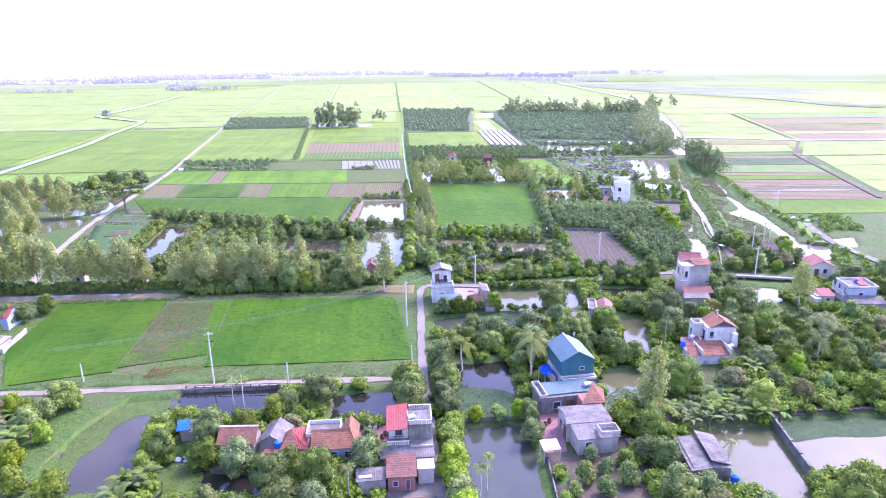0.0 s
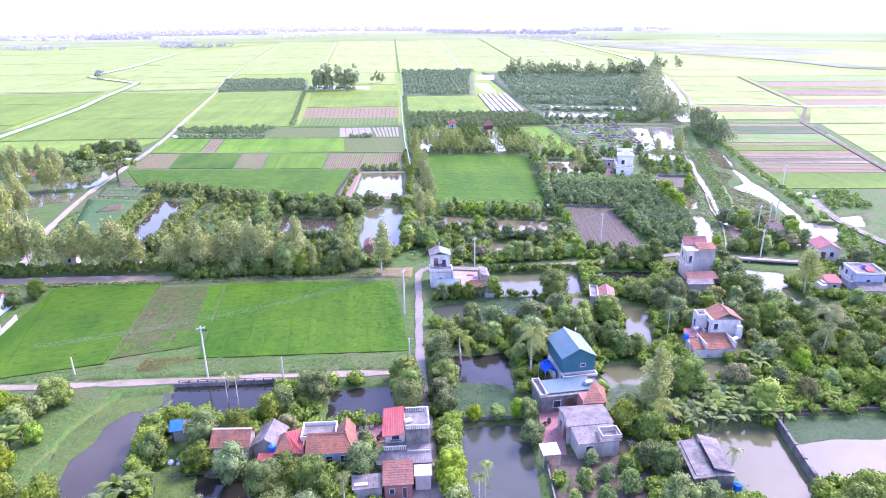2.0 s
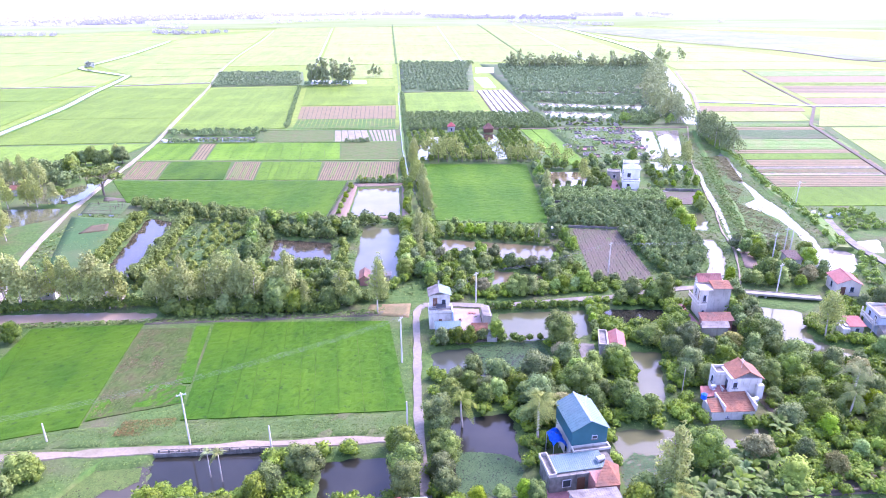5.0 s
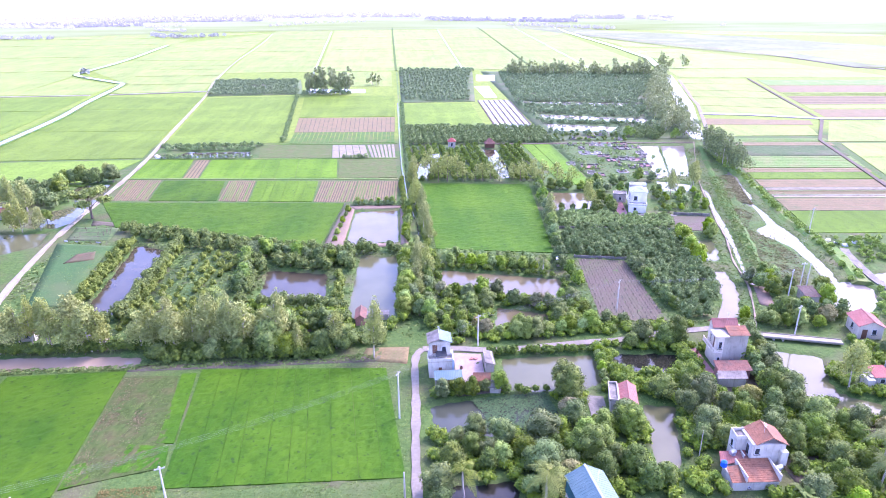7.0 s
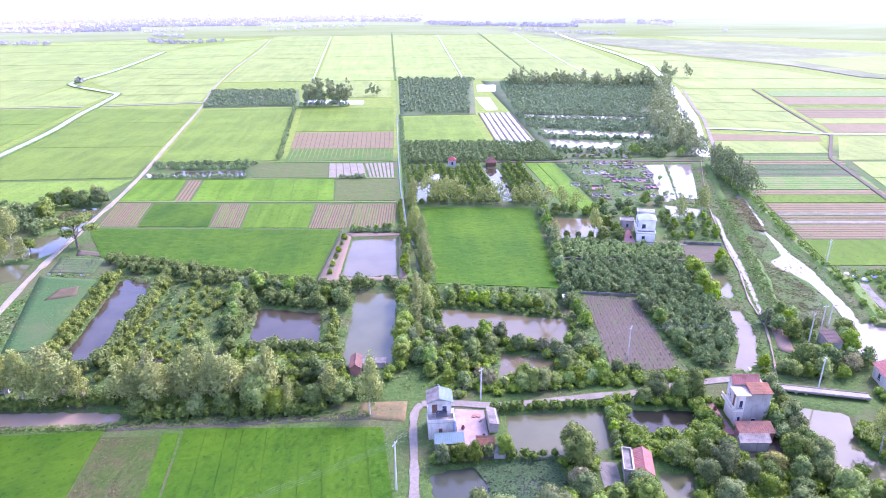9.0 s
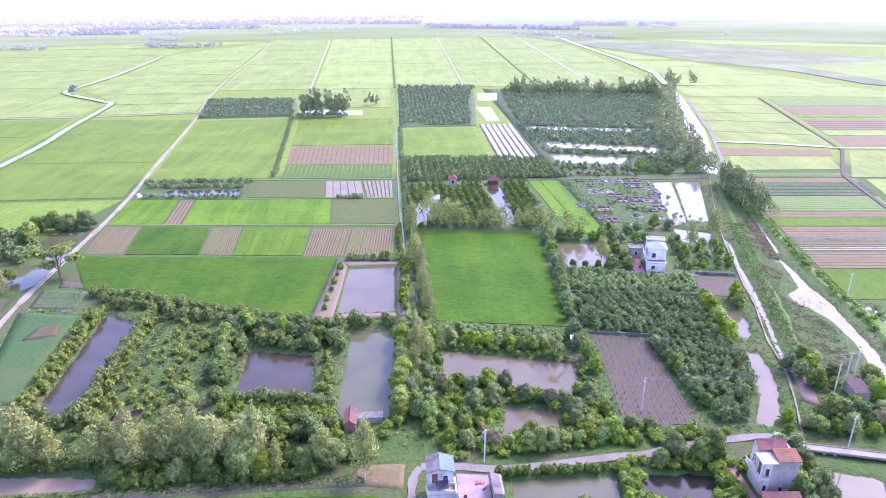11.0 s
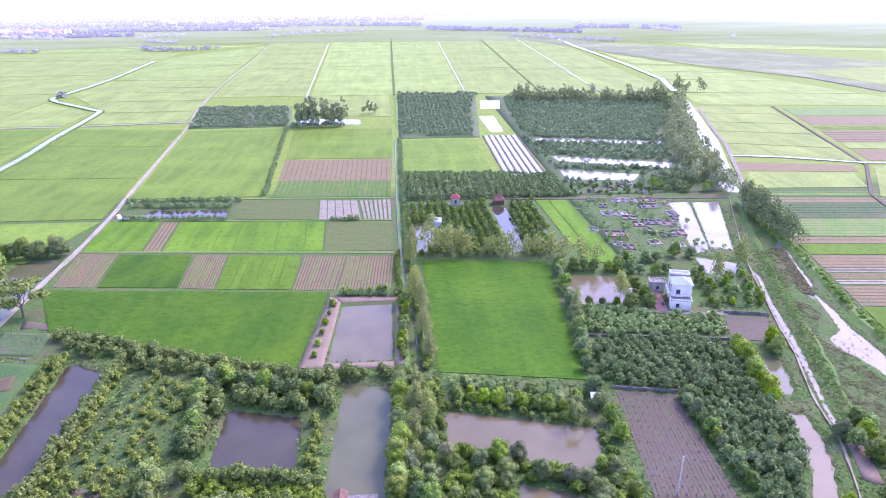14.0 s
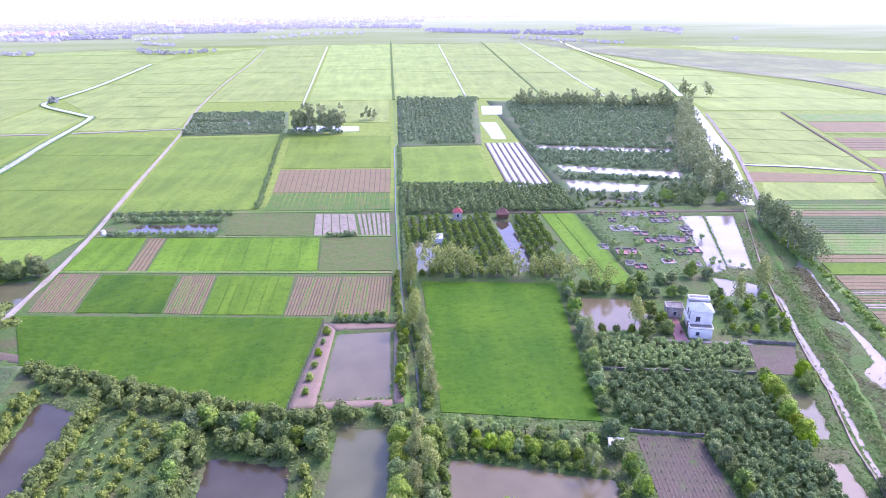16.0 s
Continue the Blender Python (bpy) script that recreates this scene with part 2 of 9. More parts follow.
CREAMWALL = surface("cream_plaster", (0.552, 0.468, 0.356), (0.648, 0.564, 0.437), (0.456, 0.396, 0.333), 1.0, 0.5, 0.7, worn=0.45)
FADEDBLUE = surface("faded_blue_plaster", (0.340, 0.375, 0.400), (0.415, 0.450, 0.470), (0.30, 0.32, 0.33), 1.0, 0.5, 0.75, worn=0.5)
BLUEWALL = surface("pale_blue_plaster", (0.290, 0.385, 0.500), (0.355, 0.455, 0.570), (0.29, 0.34, 0.39), 1.0, 0.5, 0.7, worn=0.35)
GREYWALL = surface("grey_plaster", (0.340, 0.310, 0.250), (0.465, 0.425, 0.345), (0.235, 0.208, 0.164), 1.0, 0.5, 0.8, worn=0.6)
BRICKWALL = surface("red_brick", (0.30, 0.13, 0.09), (0.40, 0.20, 0.15), (0.25, 0.15, 0.12), 5.0, 0.6)
TEALWALL = surface("teal_metal_sheet", (0.02, 0.095, 0.105), (0.03, 0.12, 0.13), None, 0.6, 0.3, 0.5, 0.4, bumps=0.0)
TEALROOF = surface("pale_teal_roof_sheet", (0.052, 0.112, 0.108), (0.072, 0.138, 0.130), (0.09, 0.145, 0.135), 0.8, 0.3, 0.45, 0.4, bumps=0.0, worn=0.35)
REDROOF = surface("red_roof_sheet", (0.23, 0.046, 0.036), (0.285, 0.070, 0.055), (0.22, 0.085, 0.065), 0.8, 0.3, 0.6, 0.14, bumps=0.0, worn=0.5)
PINKROOF = surface("faded_red_roof_sheet", (0.270, 0.100, 0.074), (0.330, 0.136, 0.102), (0.235, 0.120, 0.092), 0.8, 0.3, 0.6, 0.14, bumps=0.0, worn=0.55)
TILEROOF = surface("orange_clay_tile", (0.200, 0.088, 0.046), (0.290, 0.136, 0.074), (0.120, 0.080, 0.055), 4.0, 0.5, 0.8, bumps=0.5, worn=0.75)
BROWNTILE = surface("dark_brown_roof_tile", (0.075, 0.05, 0.04), (0.13, 0.09, 0.07), (0.10, 0.09, 0.07), 4.0, 0.6, 0.85, bumps=0.5, worn=0.5)
YARDPAVE = surface("worn_yard_paving", (0.25, 0.19, 0.165), (0.36, 0.285, 0.25), (0.20, 0.16, 0.14), 1.6, 0.3, 0.85, bumps=0.3, worn=0.5)
OLDTILE = surface("old_brown_clay_tile", (0.155, 0.076, 0.050), (0.240, 0.120, 0.080), (0.110, 0.085, 0.064), 4.0, 0.6, 0.85, bumps=0.5, worn=0.7)
REDPAVE = surface("red_paving", (0.24, 0.11, 0.095), (0.31, 0.16, 0.14), (0.24, 0.16, 0.14), 1.5, 0.3, 0.7, worn=0.5)
GLASS = surface("dark_window_glass", (0.03, 0.035, 0.04), (0.05, 0.055, 0.06), None, 1.0, 0.3, 0.1, 0.5, bumps=0.0)
WOODDOOR = surface("brown_door_wood", (0.12, 0.06, 0.035), (0.18, 0.09, 0.05), None, 6, 0.5, 0.6)
BARK = surface("bark_brown", (0.12, 0.09, 0.07), (0.20, 0.16, 0.12), None, 6.0, 0.5, bumps=0.6)
PALEBARK = surface("bark_pale", (0.40, 0.35, 0.29), (0.56, 0.50, 0.42), (0.30, 0.24, 0.20), 3.0, 0.6, bumps=0.4)
METAL = surface("galvanised_steel", (0.45, 0.46, 0.48), (0.55, 0.56, 0.58), None, 3.0, 0.5, 0.4, 0.5, 0.6, bumps=0.0)
BLUETARP = surface("blue_tarpaulin", (0.02, 0.10, 0.50), (0.04, 0.16, 0.62), None, 1.5, 0.5, 0.5)
WHITEMETAL = surface("white_painted_sheet", (0.50, 0.51, 0.54), (0.60, 0.60, 0.62), (0.42, 0.40, 0.40), 1.0, 0.5, 0.5, worn=0.4)
POLE = surface("pale_pole_concrete", (0.46, 0.425, 0.37), (0.56, 0.52, 0.46), None, 2.0, 0.5)
WIRE = surface("dull_aluminium_wire", (0.20, 0.20, 0.20), (0.28, 0.28, 0.28), None, 2.0, 0.5, 0.5, bumps=0.0)

# ROUND again, paler for trees farther off: haze is put into the colour
HAZED_ORCHARD = leaf("leaves_hazed_orchard", (0.084, 0.130, 0.042), (0.144, 0.218, 0.056), (0.258, 0.352, 0.066), 0.32)
ROUND = leaf("leaves_longan", (0.068, 0.104, 0.032), (0.120, 0.176, 0.044), (0.232, 0.306, 0.054), 0.32)
BRIGHT = leaf("leaves_young", (0.112, 0.176, 0.032), (0.186, 0.276, 0.046), (0.292, 0.398, 0.060), 0.35)
DARKLEAF = leaf("leaves_dark_orchard", (0.095, 0.138, 0.046), (0.150, 0.214, 0.066), (0.225, 0.305, 0.084), 0.3, 0.1)
EUCALEAF = leaf("leaves_eucalyptus", (0.188, 0.222, 0.066), (0.284, 0.328, 0.092), (0.400, 0.440, 0.108), 0.4, 0.4)
# far leaves: grey and pale because haze is put into the colour
FARLEAF = leaf("leaves_hazed_grey_green", (0.125, 0.176, 0.080), (0.184, 0.254, 0.114), (0.280, 0.366, 0.140), 0.25, 0.1)
OLIVE = leaf("leaves_olive", (0.164, 0.164, 0.056), (0.235, 0.235, 0.080), (0.329, 0.329, 0.112), 0.3)
WEEDLEAF = leaf("leaves_pondweed", (0.060, 0.106, 0.020), (0.090, 0.148, 0.028), (0.135, 0.192, 0.040), 0.3, 0.1)
PADLEAF = leaf("leaves_floating", (0.032, 0.072, 0.024), (0.052, 0.104, 0.034), (0.082, 0.140, 0.048), 0.3, 0.1)
# EUCALEAF made bluer for the far rows: some haze put into the colour
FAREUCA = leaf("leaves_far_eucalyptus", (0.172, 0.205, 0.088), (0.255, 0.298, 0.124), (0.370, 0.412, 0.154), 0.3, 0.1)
BANANALEAF = leaf("leaves_banana", (0.066, 0.120, 0.024), (0.108, 0.176, 0.034), (0.175, 0.24, 0.052), 0.4)
PALMLEAF = leaf("leaves_palm", (0.13, 0.18, 0.045), (0.21, 0.26, 0.064), (0.31, 0.34, 0.085))


# ---- building helpers ----
rng = np.random.default_rng(7)


def mesh_from(name, verts, faces, mat, smooth=False):
    me = bpy.data.meshes.new(name)
    me.from_pydata([tuple(v) for v in verts], [], [tuple(f) for f in faces])
    me.materials.append(mat)
    if smooth:
        me.polygons.foreach_set("use_smooth", [True] * len(me.polygons))
    me.update()
    return me


def part(name, bm, mat, parent, label=""):
    me = bpy.data.meshes.new(name)
    bm.to_mesh(me)
    bm.free()
    me.materials.append(mat)
    ob = new(name, me)
    ob.parent = parent
    if label:
        ob["label"] = label
    return ob


def inside(poly, px, py):
    """True where the points lie inside the polygon."""
    res = np.zeros(np.shape(px), bool)
    n = len(poly)
    for i in range(n):
        (x0, y0), (x1, y1) = poly[i], poly[(i + 1) % n]
        if y0 == y1:
            continue
        cross = ((y0 > py) != (y1 > py)) & (px < (x1 - x0) * (py - y0) / (y1 - y0) + x0)
        res ^= cross
    return res


def edge_distance(poly, px, py):
    d = np.full(np.shape(px), 1e9)
    for (x0, y0), (x1, y1) in zip(poly, poly[1:] + poly[:1]):
        dx, dy = x1 - x0, y1 - y0
        s = np.clip(((px - x0) * dx + (py - y0) * dy) / (dx * dx + dy * dy), 0, 1)
        d = np.minimum(d, np.hypot(px - x0 - s * dx, py - y0 - s * dy))
    return d


def grown(poly, by):
    cx, cy = sum(p[0] for p in poly) / len(poly), sum(p[1] for p in poly) / len(poly)
    return [(x + by * (x - cx) / math.hypot(x - cx, y - cy), y + by * (y - cy) / math.hypot(x - cx, y - cy)) for x, y in poly]


# ---- ponds and channels: their outlines also shape the ground ----
PONDS = []
NOTREE = []


def pond(mat, label, *outline, name="pond", level=-0.35, big=1.6):
    poly = list(outline)
    PONDS.append(poly)
    NOTREE.append((poly, 0.3))
    wide = grown(poly, big)
    level -= 0.006 * (len(PONDS) % 9)
    bm = bmesh.new()
    bm.faces.new([bm.verts.new((x, y, level)) for x, y in wide])
    me = bpy.data.meshes.new(name)
    bm.to_mesh(me)
    bm.free()
    me.materials.append(mat)
    return tagged(new(name, me), label, "pond", kind="structure")


pond(DARKWATER, "long narrow dark fish pond among fruit trees", (-79, 201.5), (-68.4, 196), (-68.5, 159), (-76, 159))
pond(DARKWATER, "square dark fish pond among fruit trees", (-38.6, 180.5), (-23.5, 176.8), (-22.6, 162), (-38, 163.2))
pond(GREYWATER, "grey-green fish pond beside the ditch", (-15.6, 187), (-4.8, 187), (-6.6, 153), (-16.8, 153.5))
pond(MUDDY, "muddy rectangular pond with bare soil margins", (-18.6, 225.5), (-5.6, 226), (-5.2, 197), (-20, 197.3))
pond(MUDDY, "wide muddy brown fish pond", (5.6, 177.3), (34.5, 169), (33.2, 161.5), (29.6, 157), (5.4, 165.8))
pond(MUDDY, "small muddy brown pond behind a hedge", (17, 155.3), (28.3, 151), (24.5, 146.8), (15, 146))
pond(CREEK, "muddy creek along the tree row", (-130, 141.8), (-78, 141.4), (-62, 140.6), (-56.4, 139.4), (-55.6, 137.4), (-58.4, 136.4),
     (-78, 136.8), (-130, 137), name="creek")
pond(GREYWATER, "square grey-green pond by the lane", (14.6, 133.9), (32.6, 133.8), (31.4, 123.8), (26.6, 122), (13.6, 123.4))
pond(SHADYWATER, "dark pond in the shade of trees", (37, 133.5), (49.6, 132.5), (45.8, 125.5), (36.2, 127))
pond(GREYWATER, "grey village pond reflecting the sky", (67.5, 132.5), (76.9, 129.4), (73.6, 122), (72.6, 117.5), (78, 114), (75, 110), (70.5, 111.5), (69.5, 115.8), (64.7, 112.5), (66.3, 120))
pond(GREYWATER, "narrow grey channel between gardens", (36.5, 116.5), (42, 116.3), (36.8, 101), (33, 100))
pond(DARKWATER, "dark pond edged with weeds", (-53, 84), (-50, 91), (-42.4, 92), (-41.4, 85.1), (-41.1, 78.7), (-41.5, 73.7), (-43.3, 70), (-47.4, 69.6), (-51, 71.6), (-52.6, 78))
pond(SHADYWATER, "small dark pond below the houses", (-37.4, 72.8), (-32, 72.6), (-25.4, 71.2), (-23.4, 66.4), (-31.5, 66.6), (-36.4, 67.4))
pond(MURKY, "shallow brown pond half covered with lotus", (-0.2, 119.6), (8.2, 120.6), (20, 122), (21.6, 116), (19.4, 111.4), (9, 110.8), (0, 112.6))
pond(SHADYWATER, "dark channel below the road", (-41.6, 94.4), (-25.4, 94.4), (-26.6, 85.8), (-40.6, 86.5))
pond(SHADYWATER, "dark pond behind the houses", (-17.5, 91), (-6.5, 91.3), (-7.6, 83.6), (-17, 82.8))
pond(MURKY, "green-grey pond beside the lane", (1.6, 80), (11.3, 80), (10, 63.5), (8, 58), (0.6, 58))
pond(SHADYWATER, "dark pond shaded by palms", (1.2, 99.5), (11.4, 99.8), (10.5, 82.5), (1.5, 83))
pond(GREYWATER, "grey pond beside the banana garden", (25.8, 94.5), (39, 94), (50, 93), (48, 90), (33, 88), (27.4, 82), (24, 81))
pond(GREYWATER, "murky green pond by the shed", (33.5, 76), (45.2, 76.5), (43.5, 66), (41, 60), (36.5, 60), (34.8, 69.8))
pond(GREYWATER, "large grey pond with floating plants", (47, 78), (64, 77.7), (62, 64), (43.5, 65))
pond(MUDDY, "small pond with a muddy bank", (45.7, 242), (66, 237.6), (59.5, 222.5), (42.4, 222.2))
pond(PALEWATER, "shallow flooded fish pond", (104.6, 307.2), (112.3, 306.8), (98, 258), (91.5, 254))
pond(PALEWATER, "shallow flooded fish pond painted sky-pale", (113.8, 306.7), (124, 305.8), (105.6, 256.6), (99.2, 259))
pond(PALEWATER, "flooded hollow by the path", (90.5, 251.6), (101.5, 246), (94.8, 234), (88.5, 236))
pond(GREYWATER, "narrow pond beside the hedge", (79.8, 192.6), (83.6, 191.6), (82, 184), (79, 177), (76.2, 178.2), (77.8, 184))
pond(MUDDY, "tiny muddy pond among the fruit trees", (-43.8, 156.6), (-39.2, 155.6), (-40.2, 149.4), (-43.8, 150.4))
pond(MUDDY, "pale winding pond beside the orchard", (73.4, 171.2), (77.3, 170), (76, 162.4), (74.2, 157), (69.6, 148), (66, 144.5), (63.8, 146), (69.4, 154.7), (73, 165.5))
pond(PALEWATER, "narrow irrigation canal", (102.2, 241), (103.4, 240), (102.7, 233.6), (97.1, 217), (92.4, 199.2), (87.3, 183.2), (83.2, 171.5), (81.1, 161.8), (80.3, 162.4), (82, 170.5), (86.5, 184.2), (91.7, 201.6), (96.2, 217.8), (101.6, 233), name="canal", big=0.8)
pond(PALEWATER, "puddles along the foot of the bank", (123.6, 262), (125, 258), (120, 247), (116, 231), (111, 220.5), (109, 224), (114.4, 238.6), (119, 255.9), name="marsh_water")
pond(PALEWATER, "winding water in the marsh", (112.4, 226), (111.4, 213), (109.6, 203.5), (109.2, 193), (106.2, 179.5), (104.6, 169.8), (101.4, 161), (98, 160.5), (102.4, 174), (103.6, 184), (102.8, 190), (101.2, 194), (100.8, 198.4), (103, 200.6), (106.5, 202.8), (109.4, 213), name="marsh_water", big=0.9)
pond(PALEWATER, "shallow water on the far bank", (99, 161.5), (106.6, 162), (107.6, 157), (104.5, 151.5), (100.4, 147), (95, 145.2), (91.2, 145.6), (89.8, 148), (93.4, 152), (96.5, 156))
pond(PALEWATER, "roadside pond beyond the stream", (113.4, 165.5), (121, 167), (116, 158), (112.4, 158.4))
pond(DARKWATER, "narrow dark pond between fruit rows", (32.8, 307), (38.4, 306.5), (39.2, 263), (34.3, 260))
pond(GREYWATER, "small pond below the garden hut", (2.4, 288.4), (10, 287.8), (8, 264), (3, 262.5))
pond(GREYWATER, "pond beside the farm road", (-110.4, 265), (-108.6, 252), (-107.4, 234), (-106.4, 223), (-109, 217.6), (-124, 219.5), (-122, 232), (-113.5, 240), (-117.5, 249), (-122, 256), (-121, 263))
pond(GREYWATER, "pond between the farm road and trees", (-140, 214), (-108.8, 213.3), (-107.2, 202.5), (-118, 194), (-142, 196))
pond(GREYWATER, "pond under the far trees", (-165, 248), (-132, 246), (-134, 236), (-166, 238))
pond(DARKWATER, "garden ditch pond in the field corner", (-97.5, 313.6), (-69.5, 311.6), (-67.4, 302), (-101, 304.2))

# the ground: one sheet, fine where the ponds are, reaching the horizon
def steps(lo, hi, fine, far_lo, far_hi):
    mid = np.arange(lo, hi + 0.01, fine)
    out, s, v = [], fine, hi
    while v < far_hi:
        s = min(s * 1.35, 220)
        v += s
        out.append(v)
    before, s, v = [], fine, lo
    while v > far_lo:
        s = min(s * 1.35, 220)
        v -= s
        before.append(v)
    return np.array(before[::-1] + list(mid) + out)


gx = steps(-128, 134, 1.1, -4200, 4200)
gy = steps(56, 312, 1.1, -1500, 4600)
GX, GY = np.meshgrid(gx, gy)
wob = 0.5 * np.sin(GX * 1.9 + GY * 0.7) + 0.5 * np.sin(GY * 2.3 - GX * 0.9)
GZ = 0.05 * np.sin(GX * 0.8) * np.sin(GY * 0.63) + 0.04 * rng.standard_normal(GX.shape)
GZ = np.where((GX > -127) & (GX < 133) & (GY > 57) & (GY < 311), GZ, 0)
for poly in PONDS:
    xs, ys = [p[0] for p in poly], [p[1] for p in poly]
    box = (GX > min(xs) - 3) & (GX < max(xs) + 3) & (GY > min(ys) - 3) & (GY < max(ys) + 3)
    if not box.any():
        continue
    px, py = GX[box], GY[box]
    d = edge_distance(poly, px, py)
    d = np.where(inside(poly, px, py), d, -d) + 0.35 * wob[box]
    s = np.clip((d + 0.7) / 1.5, 0, 1)
    GZ[box] = np.minimum(GZ[box], GZ[box] * (1 - s) - 0.9 * s)
ny, nx = GX.shape
idx = np.arange(nx * ny).reshape(ny, nx)
gverts = np.stack([GX.ravel(), GY.ravel(), GZ.ravel()], 1)
gfaces = np.stack([idx[:-1, :-1].ravel(), idx[:-1, 1:].ravel(), idx[1:, 1:].ravel(), idx[1:, :-1].ravel()], 1)
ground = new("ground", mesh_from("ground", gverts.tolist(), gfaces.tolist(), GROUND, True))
tagged(ground, "weedy green and brown earth around fields and ponds", "ground", kind="structure")


# ---- sheets of crops, soil and paving ----
def lerp(a, b, s):
    return (a[0] + (b[0] - a[0]) * s, a[1] + (b[1] - a[1]) * s)


def sheet_arrays(a, b, c, d, h, step, rough, base=-0.1, rnd=None):
    """A low block between four corners (near left, near right, far right, far left) with an uneven top."""
    r = rnd or rng
    nu = max(1, min(160, round(math.dist(a, b) / step)))
    nv = max(1, min(160, round(math.dist(a, d) / step)))
    vs, fs = [], []
    for j in range(nv + 1):
        p, q = lerp(a, d, j / nv), lerp(b, c, j / nv)
        for i in range(nu + 1):
            x, y = lerp(p, q, i / nu)
            edge = i in (0, nu) or j in (0, nv)
            z = h + (0 if edge else rough * float(r.uniform(-1, 1)))
            vs.append((x, y, z))
    w = nu + 1
    for j in range(nv):
        for i in range(nu):
            k = j * w + i
            fs.append((k, k + 1, k + w + 1, k + w))
    rim = [i for i in range(w)] + [j * w + nu for j in range(1, nv + 1)] + [nv * w + i for i in range(nu - 1, -1, -1)] + [j * w for j in range(nv - 1, 0, -1)]
    n0 = len(vs)
    for k in rim:
        vs.append((vs[k][0], vs[k][1], base))
    m = len(rim)
    for k in range(m):
        fs.append((rim[k], n0 + k, n0 + (k + 1) % m, rim[(k + 1) % m]))
    return vs, fs


def join_arrays(blocks):
    vs, fs = [], []
    for v, f in blocks:
        n = len(vs)
        vs += v
        fs += [tuple(k + n for k in face) for face in f]
    return vs, fs


def crop(name, label, mat, a, b, c, d, h=0.35, step=2.0, rough=0.05, plots=1, gap=0.35, across=False, category="field", kind="stuff"):
    """A field between four corners, parted into plots by narrow gaps."""
    if mat in (SOIL, PINKSOIL, BEDSOIL):
        h = min(h, 0.09)
    elif kind == "stuff":
        h = min(h, 0.16) if h < 0.5 else h
        gap *= 0.7
    blocks = []
    cuts = [i / plots + (float(rng.uniform(-0.22, 0.22)) / plots if 0 < i < plots and plots > 1 and "rice" in name else 0) for i in range(plots + 1)]
    for i in range(plots):
        s0, s1 = cuts[i], cuts[i + 1]
        if across:
            n = math.dist(a, d)
            e = gap / n / 2 if plots > 1 else 0
            qa, qb, qc, qd = lerp(a, d, s0 + e), lerp(b, c, s0 + e), lerp(b, c, s1 - e), lerp(a, d, s1 - e)
        else:
            n = math.dist(a, b)
            e = gap / n / 2 if plots > 1 else 0
            qa, qb, qc, qd = lerp(a, b, s0 + e), lerp(a, b, s1 - e), lerp(d, c, s1 - e), lerp(d, c, s0 + e)
        blocks.append(sheet_arrays(qa, qb, qc, qd, h, step, rough))
    if plots > 3 and mat in (SOIL, PINKSOIL, BEDSOIL):
        blocks.append(sheet_arrays(a, b, c, d, h * 0.5, 8, 0))
    vs, fs = join_arrays(blocks)
    base = len(blocks[-1][1]) if plots > 3 and mat in (SOIL, PINKSOIL, BEDSOIL) else 0
    ob = new(name, mesh_from(name, vs, fs, mat, kind != "stuff" and rough > 0))
    if base:
        ob.data.materials.append(FURROW)
        ob.data.polygons.foreach_set("material_index", [0] * (len(fs) - base) + [1] * base)
    NOTREE.append(([a, b, c, d], 0.0))
    return tagged(ob, label, category, kind=kind)


def bare(label, a, b, c, d, mat=None, h=0.06):
    """A patch of bare ground under plants."""
    ob = crop("bare_ground", label, mat or SOIL, a, b, c, d, h, 1.2 if h > 0.04 else 4, min(0.05, h - 0.005), kind="structure", category="ground")
    NOTREE.pop()
    return ob


def ribbon(name, label, mat, pts, width, top=0.14, base=-0.3, category="road", slope=0.0, keep=True, wobble=0.0):
    """A strip along a line of points, with real sides; slope widens its foot."""
    vs, fs = [], []
    n = len(pts)
    for i, p in enumerate(pts):
        a, b = pts[max(0, i - 1)], pts[min(n - 1, i + 1)]
        dx, dy = b[0] - a[0], b[1] - a[1]
        l = math.hypot(dx, dy)
        ox, oy = -dy / l, dx / l
        w = width / 2 + wobble * float(rng.uniform(-1, 1))
        z = p[2] if len(p) > 2 else top
        vs += [(p[0] + ox * (w + slope), p[1] + oy * (w + slope), base), (p[0] + ox * w, p[1] + oy * w, z),
               (p[0] - ox * w, p[1] - oy * w, z), (p[0] - ox * (w + slope), p[1] - oy * (w + slope), base)]
    for i in range(n - 1):
        k = 4 * i
        fs += [(k, k + 4, k + 5, k + 1), (k + 1, k + 5, k + 6, k + 2), (k + 2, k + 6, k + 7, k + 3)]
    fs += [(0, 1, 2, 3), (4 * n - 4, 4 * n - 1, 4 * n - 2, 4 * n - 3)]
    if keep:
        for p, q in zip(pts, pts[1:]):
            dx, dy = q[0] - p[0], q[1] - p[1]
            l = math.hypot(dx, dy)
            ox, oy = -dy / l * width / 2, dx / l * width / 2
            NOTREE.append(([(p[0] + ox, p[1] + oy), (q[0] + ox, q[1] + oy), (q[0] - ox, q[1] - oy), (p[0] - ox, p[1] - oy)], 0.2))
    return tagged(new(name, mesh_from(name, vs, fs, mat)), label, category, kind="structure")


def bent(pts, n=6):
    """A smooth line through the points."""
    out = []
    for i in range(len(pts) - 1):
        p0, p1, p2, p3 = (pts[max(0, min(len(pts) - 1, i + k))] for k in (-1, 0, 1, 2))
        for s in range(n):
            t = s / n
            out.append(tuple(0.5 * (2 * p1[k] + (p2[k] - p0[k]) * t + (2 * p0[k] - 5 * p1[k] + 4 * p2[k] - p3[k]) * t * t
                                    + (3 * p1[k] - p0[k] - 3 * p2[k] + p3[k]) * t ** 3) for k in (0, 1)))
    return out + [tuple(pts[-1][:2])]


